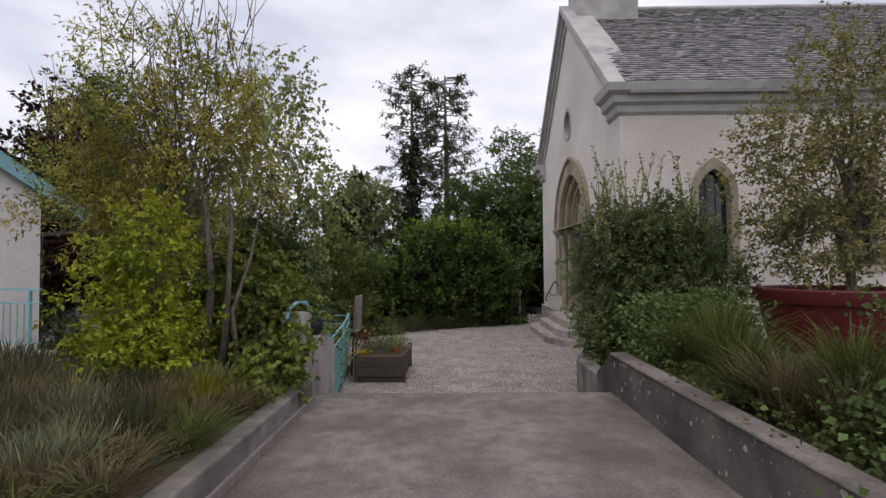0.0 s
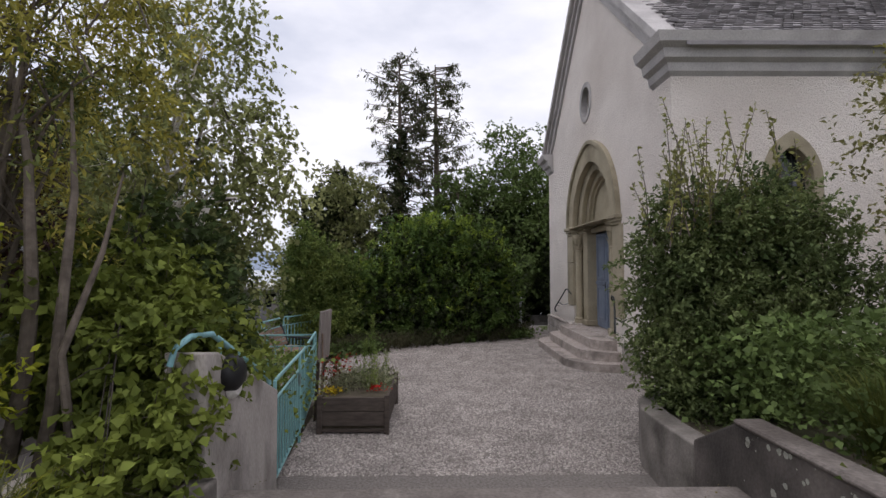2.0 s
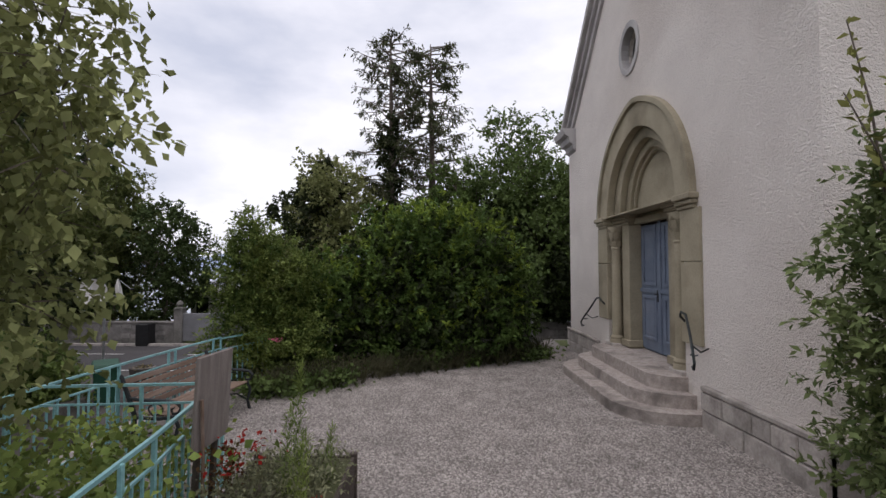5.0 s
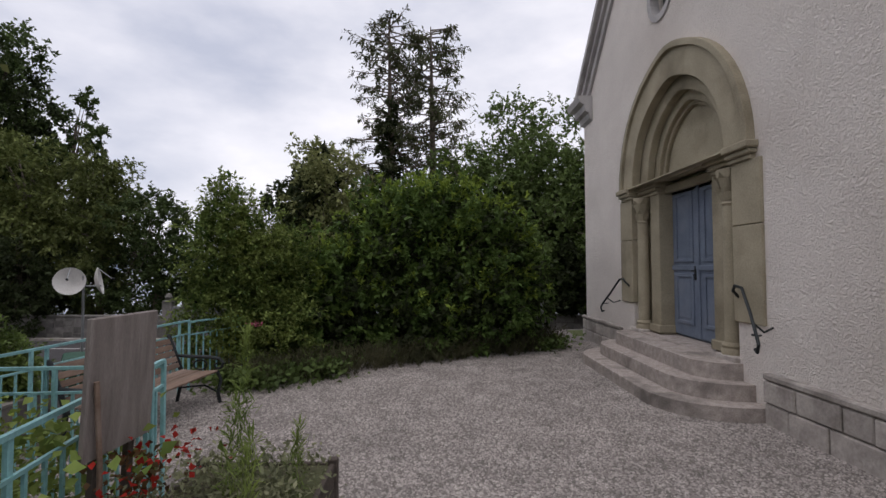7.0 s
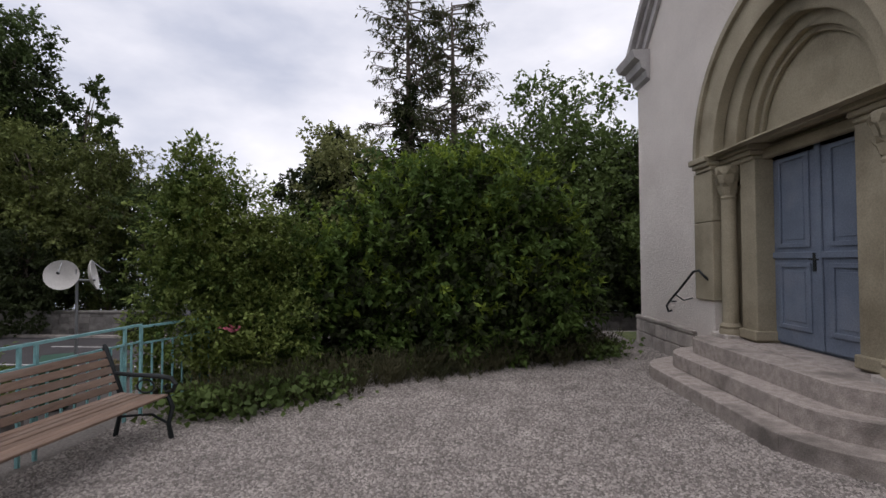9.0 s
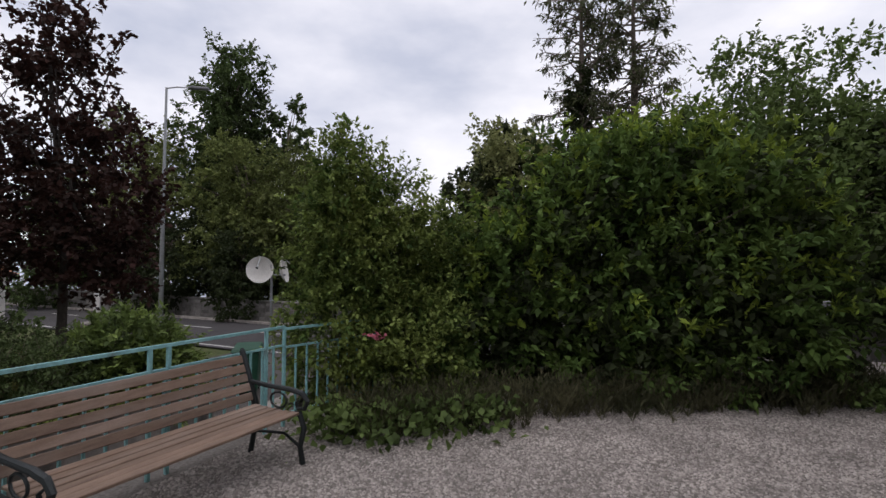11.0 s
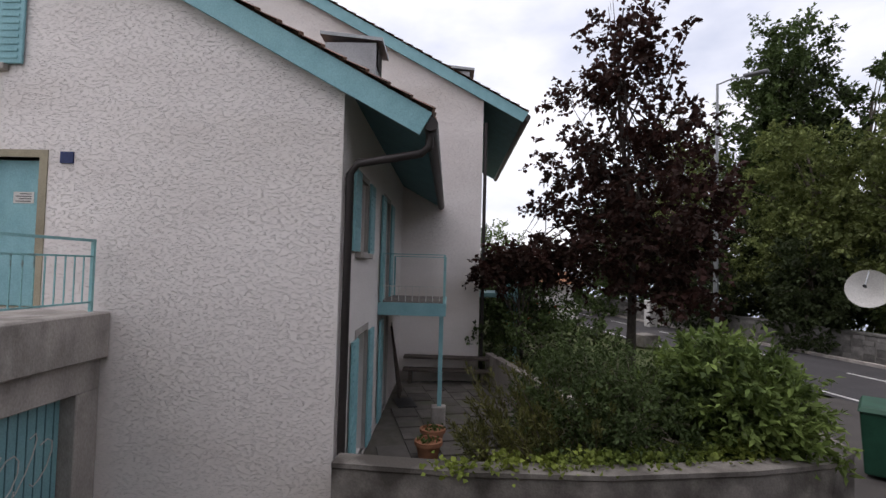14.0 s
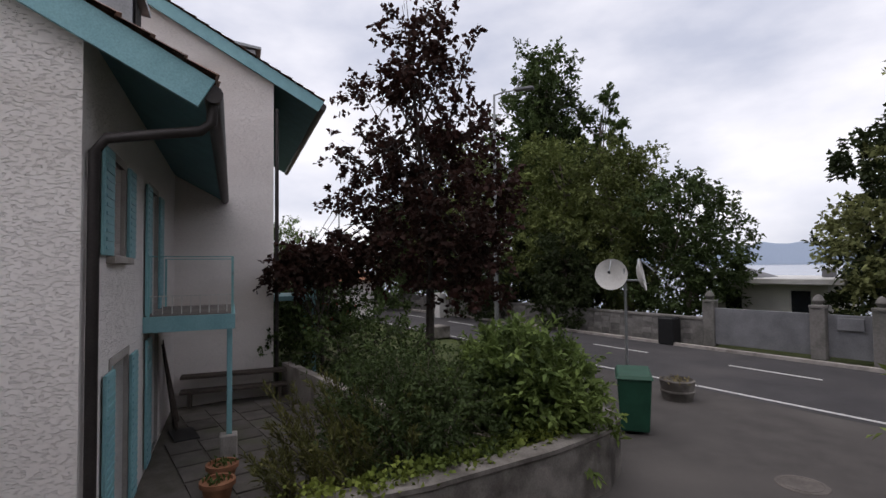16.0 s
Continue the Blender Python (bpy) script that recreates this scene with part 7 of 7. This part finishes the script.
def conifer(name, base, height, radius, mat, label, tiers=26, seed=1, sparse=0.0, bare=0.15, taper=True):
    rnd = random.Random(seed)
    t = thing(name, base, label, "tree")
    b = Vector(base)
    g = Geo().tube([b, b + Vector((0.1, 0, height * 0.5)), b + Vector((0, 0, height))], [0.022 * height, 0.014 * height, 0.02], 8)
    Ps, Ds = [], []
    for k in range(tiers):
        u = bare + (1 - bare) * k / tiers
        z = height * u
        for j in range(rnd.randint(4, 6)):
            if rnd.random() < sparse:
                continue
            a = rnd.uniform(0, 6.283)
            ln = radius * ((1.08 - u) ** 0.7 if taper else (1.0 if u < 0.72 else 1.0 - 1.75 * (u - 0.72))) * rnd.uniform(0.45, 1.1)
            d = Vector((math.cos(a), math.sin(a), 0))
            s = b + Vector((0, 0, z))
            e = s + d * ln + Vector((0, 0, ln * rnd.uniform(-0.15, 0.25)))
            g.tube([s, s.lerp(e, 0.5) + Vector((0, 0, 0.06 * ln)), e], [0.05, 0.035, 0.012], 4, False)
            n = int((70 if taper else 110) * ln / radius) + 14
            w = RNG.random((n, 1)) ** 0.7
            p = np.array(s) * (1 - w) + np.array(e) * w + RNG.normal(size=(n, 3)) * np.array([0.16, 0.16, 0.13]) * ln * 0.55
            Ps.append(p)
            Ds.append(np.array(d) * 0.6 + RNG.normal(size=(n, 3)) * 0.5 + (0, 0, -0.45))
    part("trunk", g, M_BARK, t, normals=False)
    P, D = np.concatenate(Ps), np.concatenate(Ds)
    leaf_mesh("crown", P, D, RNG.uniform(0.25, 0.55, len(P)), 0.32, mat, t)
    return t


def larch(base, height, radius, label, seed):
    """A thin-crowned conifer: long level branches with hanging sprays and sky between them."""
    rnd = random.Random(seed)
    t = thing("larch", base, label, "tree", "larches")
    b = Vector(base)
    g = Geo().tube([b, b + Vector((0.15, 0, height * 0.5)), b + Vector((0.05, 0, height))], [0.3, 0.2, 0.03], 8)
    Ps, Ds = [], []
    for k in range(170):
        u = 0.2 + 0.79 * (k + rnd.random()) / 170
        a = rnd.uniform(0, 6.283)
        shape = 1.0 if u < 0.6 else 1.0 - 1.1 * (u - 0.6)
        ln = radius * shape * rnd.uniform(0.45, 1.1)
        d = Vector((math.cos(a), math.sin(a), 0))
        s = b + Vector((0.1, 0, height * u))
        rise = ln * rnd.uniform(-0.12, 0.32)
        e = s + d * ln + Vector((0, 0, rise))
        mid = s.lerp(e, 0.55) + Vector((0, 0, -0.05 * ln))
        g.tube([s, mid, e], [0.045, 0.03, 0.008], 4, False)
        side = Vector((-d.y, d.x, 0))
        for q in range(rnd.randint(5, 9)):
            w = rnd.uniform(0.25, 1.0)
            c = s.lerp(mid, w * 2).lerp(mid.lerp(e, w), w) if w < 0.5 else mid.lerp(e, w * 2 - 1)
            tip = c + side * rnd.uniform(-0.55, 0.55) * (1.1 - w) + d * rnd.uniform(0.05, 0.4) + Vector((0, 0, rnd.uniform(-0.3, 0.06)))
            g.tube([c, tip], [0.012, 0.005], 3, False)
            n = rnd.randint(5, 9)
            v = RNG.random((n, 1))
            Ps.append(np.array(c) * (1 - v) + np.array(tip) * v + RNG.normal(size=(n, 3)) * 0.07)
            Ds.append(np.array(tip - c) + RNG.normal(size=(n, 3)) * 0.3 + (0, 0, -0.2))
    part("trunk", g, M_BARK, t, normals=False)
    P, D = np.concatenate(Ps), np.concatenate(Ds)
    leaf_mesh("crown", P, D, RNG.uniform(0.14, 0.36, len(P)), 0.3, L_LARCH, t)


larch((-2.45, 32.0, LOW), 16.7, 3.1, "tall thin-crowned conifer with ragged level branches", 3)
larch((-0.2, 32.5, LOW), 16.4, 2.9, "tall thin-crowned conifer with sparse drooping branches", 5)
iv2 = [((-2.4, 31.8, 2.5 + 1.1 * k), (0.5, 0.45, 0.9)) for k in range(7)]
tree("ivy_column", (-2.45, 31.9, LOW), 5, iv2, L_NEEDLESHADE, "dark ivy climbing the conifer trunk", "ivy", 200, 24, 0.2, 0.18, 0.8, 0.4, 0)


def big_tree(base, h, r, mat, label, seed, clumps=700, size=0.3, lobes_n=16, low=0.25, flat=0.8, per=26):
    rnd = random.Random(seed)
    lb = []
    for k in range(lobes_n):
        u = low + (0.92 - low) * k / (lobes_n - 1)
        rr = r * (0.35 + 0.65 * math.sin(math.pi * min(1, 0.12 + u * 0.85)))
        a = k * 2.4 + rnd.random()
        off = rr * rnd.uniform(0.3, 0.78)
        q = rr * rnd.uniform(0.3, 0.5)
        lb.append(((base[0] + off * math.cos(a), base[1] + off * math.sin(a), base[2] + h * u), (q, q, q * flat)))
    return tree("broadleaf_tree", base, h * 0.85, lb, mat, label, "tree", int(clumps * 0.42), int(per * 2.6), 0.075 * r, size * 0.72, 0.6, 0.55, 0.02 * h, 22, seed=seed)


big_tree((5.5, 31.0, LOW), 11.9, 4.6, L_TREE, "broad green deciduous tree beyond the road", 51, 1100, 0.3, 20, 0.12)
big_tree((9.8, 32.5, LOW), 10.0, 4.2, L_TREE, "green deciduous tree beyond the road", 52, 800, 0.3, 17, 0.12)
big_tree((2.0, 29.5, LOW), 9.5, 3.4, L_TREE, "green deciduous tree below the conifers", 53, 700, 0.28, 15, 0.1)
big_tree((-5.4, 31.0, LOW), 10.3, 3.3, L_BIRCH, "pale olive-green tree beyond the hedge", 54, 650, 0.28, 15, 0.12)
big_tree((-7.6, 33.0, LOW), 9.4, 2.4, L_NEEDLESHADE, "dark green tree beyond the hedge", 55, 420, 0.3, 13, 0.1)
big_tree((13.0, 29.5, LOW), 8.6, 4.4, L_NEEDLESHADE, "dark tree behind the chapel", 56, 700, 0.32, 15, 0.08)
# Shade behind the road wall is put into these trees' near-black leaves.
big_tree((7.5, 27.8, LOW), 7.5, 3.2, L_NEEDLESHADE, "dark shaded tree behind the road wall", 57, 600, 0.3, 13, 0.06)
big_tree((3.5, 28.4, LOW), 6.5, 2.6, L_NEEDLESHADE, "dark shaded tree behind the road wall", 58, 500, 0.28, 13, 0.06)
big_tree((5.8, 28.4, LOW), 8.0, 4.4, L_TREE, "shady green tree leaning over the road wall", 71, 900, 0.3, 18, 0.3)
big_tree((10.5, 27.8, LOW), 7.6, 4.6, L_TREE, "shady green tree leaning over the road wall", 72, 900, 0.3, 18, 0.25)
big_tree((2.6, 27.9, LOW), 6.0, 2.8, L_NEEDLESHADE, "dark shrub leaning over the road wall", 73, 600, 0.28, 14, 0.2)
# Hedge added in near-black leaves to darken the gap behind the wall.
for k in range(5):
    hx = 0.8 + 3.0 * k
    tree("road_hedge", (hx, far_y(hx) + 1.0, LOW), 1.6, [((hx + d, far_y(hx) + 0.9, z), (1.2, 0.6, 0.9)) for d, z in ((-0.8, -0.6), (0.8, -0.4), (0.0, 0.5))], L_NEEDLESHADE, "dark hedge added behind the road wall", "hedge", 260, 30, 0.16, 0.16, 0.6, 0.5, 0.05, 8, seed=80 + k, group="road hedge")
# left of the lake view
big_tree((-25.3, 34.0, LOW), 18.4, 3.5, L_BUSH, "massive dark green sequoia with a ragged rounded top", 59, 1300, 0.34, 30, 0.12, 1.1)
big_tree((-24.7, 34.6, LOW), 15.0, 3.2, L_NEEDLESHADE, "dense upright evergreen beyond the road", 75, 700, 0.34, 22, 0.1, 1.1)
big_tree((-21.5, 36.0, LOW), 14.6, 1.7, L_BUSH, "narrow dark columnar tree", 76, 500, 0.3, 20, 0.2, 1.5)
big_tree((-29.5, 32.0, LOW), 12.6, 4.6, L_GREYGREEN, "rounded green deciduous tree by the road", 60, 900, 0.3, 18, 0.06)
big_tree((-21.5, 31.6, LOW), 10.4, 3.6, L_GREYGREEN, "yellowish green tree by the road", 61, 800, 0.3, 18, 0.08)
big_tree((-17.6, 32.0, LOW), 9.6, 3.2, L_GREYGREEN, "green deciduous tree by the road", 62, 750, 0.28, 18, 0.1)
big_tree((-14.2, 31.0, LOW), 6.9, 2.9, L_BUSH, "loose green tree beside the villa gate", 63, 600, 0.26, 15, 0.12)
big_tree((-35.0, 29.5, LOW), 9.0, 4.0, L_BUSH, "dark green trees along the road", 64, 600, 0.3, 15, 0.05)
# Near-black leaf colour carries the shade behind the wall here too.
big_tree((-25.0, 29.6, LOW), 6.0, 3.4, L_NEEDLESHADE, "dark shaded shrubs behind the road wall", 65, 500, 0.28, 13, 0.05)
big_tree((-19.5, 29.2, LOW), 5.0, 2.6, L_NEEDLESHADE, "dark shaded shrubs behind the road wall", 66, 400, 0.26, 13, 0.05)
conifer("spruce", (-5.6, 30.8, LOW), 9.6, 3.1, L_NEEDLESHADE, "dark drooping spruce beyond the road", 24, 12, 0.0, 0.05)
big_tree((-48.0, 22.0, LOW), 7.0, 4.2, L_BUSH, "far dark trees behind the houses", 68, 350, 0.36, 12, 0.05)
big_tree((-56.0, 28.0, LOW), 8.0, 5.0, L_TREE, "far green trees behind the houses", 69, 350, 0.4, 12, 0.05)
big_tree((-40.0, 33.0, LOW), 8.0, 4.0, L_TREE, "far green trees along the road", 67, 350, 0.34, 13, 0.05)

# ---- small pieces of walls, floors and pavements ----
# plinth stones on the chapel facade
plinth = part("plinth", Geo().box((CX - 0.05, Y0 - 0.05, GRAVEL - 0.2), (CX - 0.002, PC - 2.0, 0.0)), M_MORTAR, chapel, "stone plinth")
part("plinth", Geo().box((CX - 0.05, PC + 2.0, GRAVEL - 0.2), (CX - 0.002, Y1 + 0.05, 0.0)), M_MORTAR, chapel, "stone plinth")
part("plinth", Geo().box((CX - 0.048, Y0 - 0.05, GRAVEL - 0.2), (BACK, Y0 - 0.002, 0.0)), M_MORTAR, chapel, "stone plinth")
rnd = random.Random(23)
for a, b in ((Y0 - 0.06, PC - 2.0), (PC + 2.0, Y1 + 0.06)):
    for z0, z1 in ((GRAVEL - 0.05, GRAVEL + 0.22), (GRAVEL + 0.235, GRAVEL + 0.45)):
        y = a
        while y < b - 0.1:
            w = min(rnd.uniform(0.3, 0.62), b - y)
            part("stone", Geo().box((CX - 0.075 - rnd.uniform(0, 0.02), y + 0.008, z0), (CX - 0.04, y + w - 0.008, z1), chamfer=0.012), M_PLINTH, plinth)
            y += w
    part("plinth_cap", Geo().box((CX - 0.09, a, GRAVEL + 0.462), (CX - 0.003, b, GRAVEL + 0.53), chamfer=0.015), M_PLINTH, plinth)
part("plinth_cap", Geo().box((CX + 0.0, Y0 - 0.09, GRAVEL + 0.462), (BACK, Y0 - 0.003, GRAVEL + 0.53), chamfer=0.015), M_PLINTH, plinth)
# patio slabs
rnd = random.Random(29)
for i in range(11):
    for j in range(9):
        x, y = -14.9 + i * 0.64 + 0.2 * (j % 2), 9.85 + j * 0.5
        if x > -8.1 or y < 9.75 + 0.242 * (-8.55 - x):
            continue
        w, h = 0.6 * rnd.uniform(0.9, 1.0), 0.49 * rnd.uniform(0.92, 1.0)
        part("paving_slab", Geo().box((x, y, LOW), (x + w, y + h, LOW + 0.022 + rnd.uniform(0, 0.012)), chamfer=0.006), M_PAVE, pat)
# grit and small leaves on the concrete path
n = 500
gx = np.where(RNG.random(n) < 0.7, np.where(RNG.random(n) < 0.5, -1.42 + np.abs(RNG.normal(size=n)) * 0.16, 1.97 - np.abs(RNG.normal(size=n)) * 0.2), RNG.uniform(-1.4, 1.95, n))
P = np.stack([gx, RNG.uniform(0.5, 5.15, n), np.full(n, 0.003)], 1)
D = RNG.normal(size=(n, 3)) * (1, 1, 0.15)
grit = thing("path_litter", (0, 3, 0), "scattered dry leaves and grit on the path", "leaf litter")
leaf_mesh("litter", P + (0, 0, 0.004), D, RNG.uniform(0.006, 0.022, n), 0.6, L_DRY, grit)
# loose stones on the gravel
n = 290000
pts = np.stack([RNG.uniform(-3.3, 3.5, n), RNG.uniform(6.4, 16.5, n)], 1)
ok = (pts[:, 1] < 12.95 + 0.62 * (pts[:, 0] + 2.6)) & (pts[:, 0] < 3.5) & ~((pts[:, 0] < -1.9) & (pts[:, 1] < 9.3)) & ~((pts[:, 0] > 2.1) & (pts[:, 1] < 6.8 + 0.62 * (pts[:, 0] - 2.1)))
pts = pts[ok]
n = len(pts)
r = 0.006 + 0.013 * RNG.random((n, 1)) ** 1.3
oct_v = np.array([(1, 0, 0), (0, 1, 0), (-1, 0, 0), (0, -1, 0), (0, 0, 0.7)], float)
ang = RNG.uniform(0, 6.283, n)
ca, sa = np.cos(ang), np.sin(ang)
V = oct_v[None] * (RNG.uniform(0.7, 1.3, (n, 5, 1))) * r[:, None]
X = V[..., 0] * ca[:, None] - V[..., 1] * sa[:, None] + pts[:, :1]
Y = V[..., 0] * sa[:, None] + V[..., 1] * ca[:, None] + pts[:, 1:]
Z = V[..., 2] + GRAVEL + 0.001
V = np.stack([X, Y, Z], -1).reshape(-1, 3)
F = (np.arange(n)[:, None, None] * 5 + np.array([(0, 1, 4), (1, 2, 4), (2, 3, 4), (3, 0, 4)])[None]).reshape(-1, 3)
me = bpy.data.meshes.new("gravel_stones")
me.from_pydata(V.tolist(), [], F.tolist())
me.materials.append(M_STONES)
tagged(new("gravel_stones", me), "loose pale grey gravel stones on the forecourt", "gravel", "", "stuff")
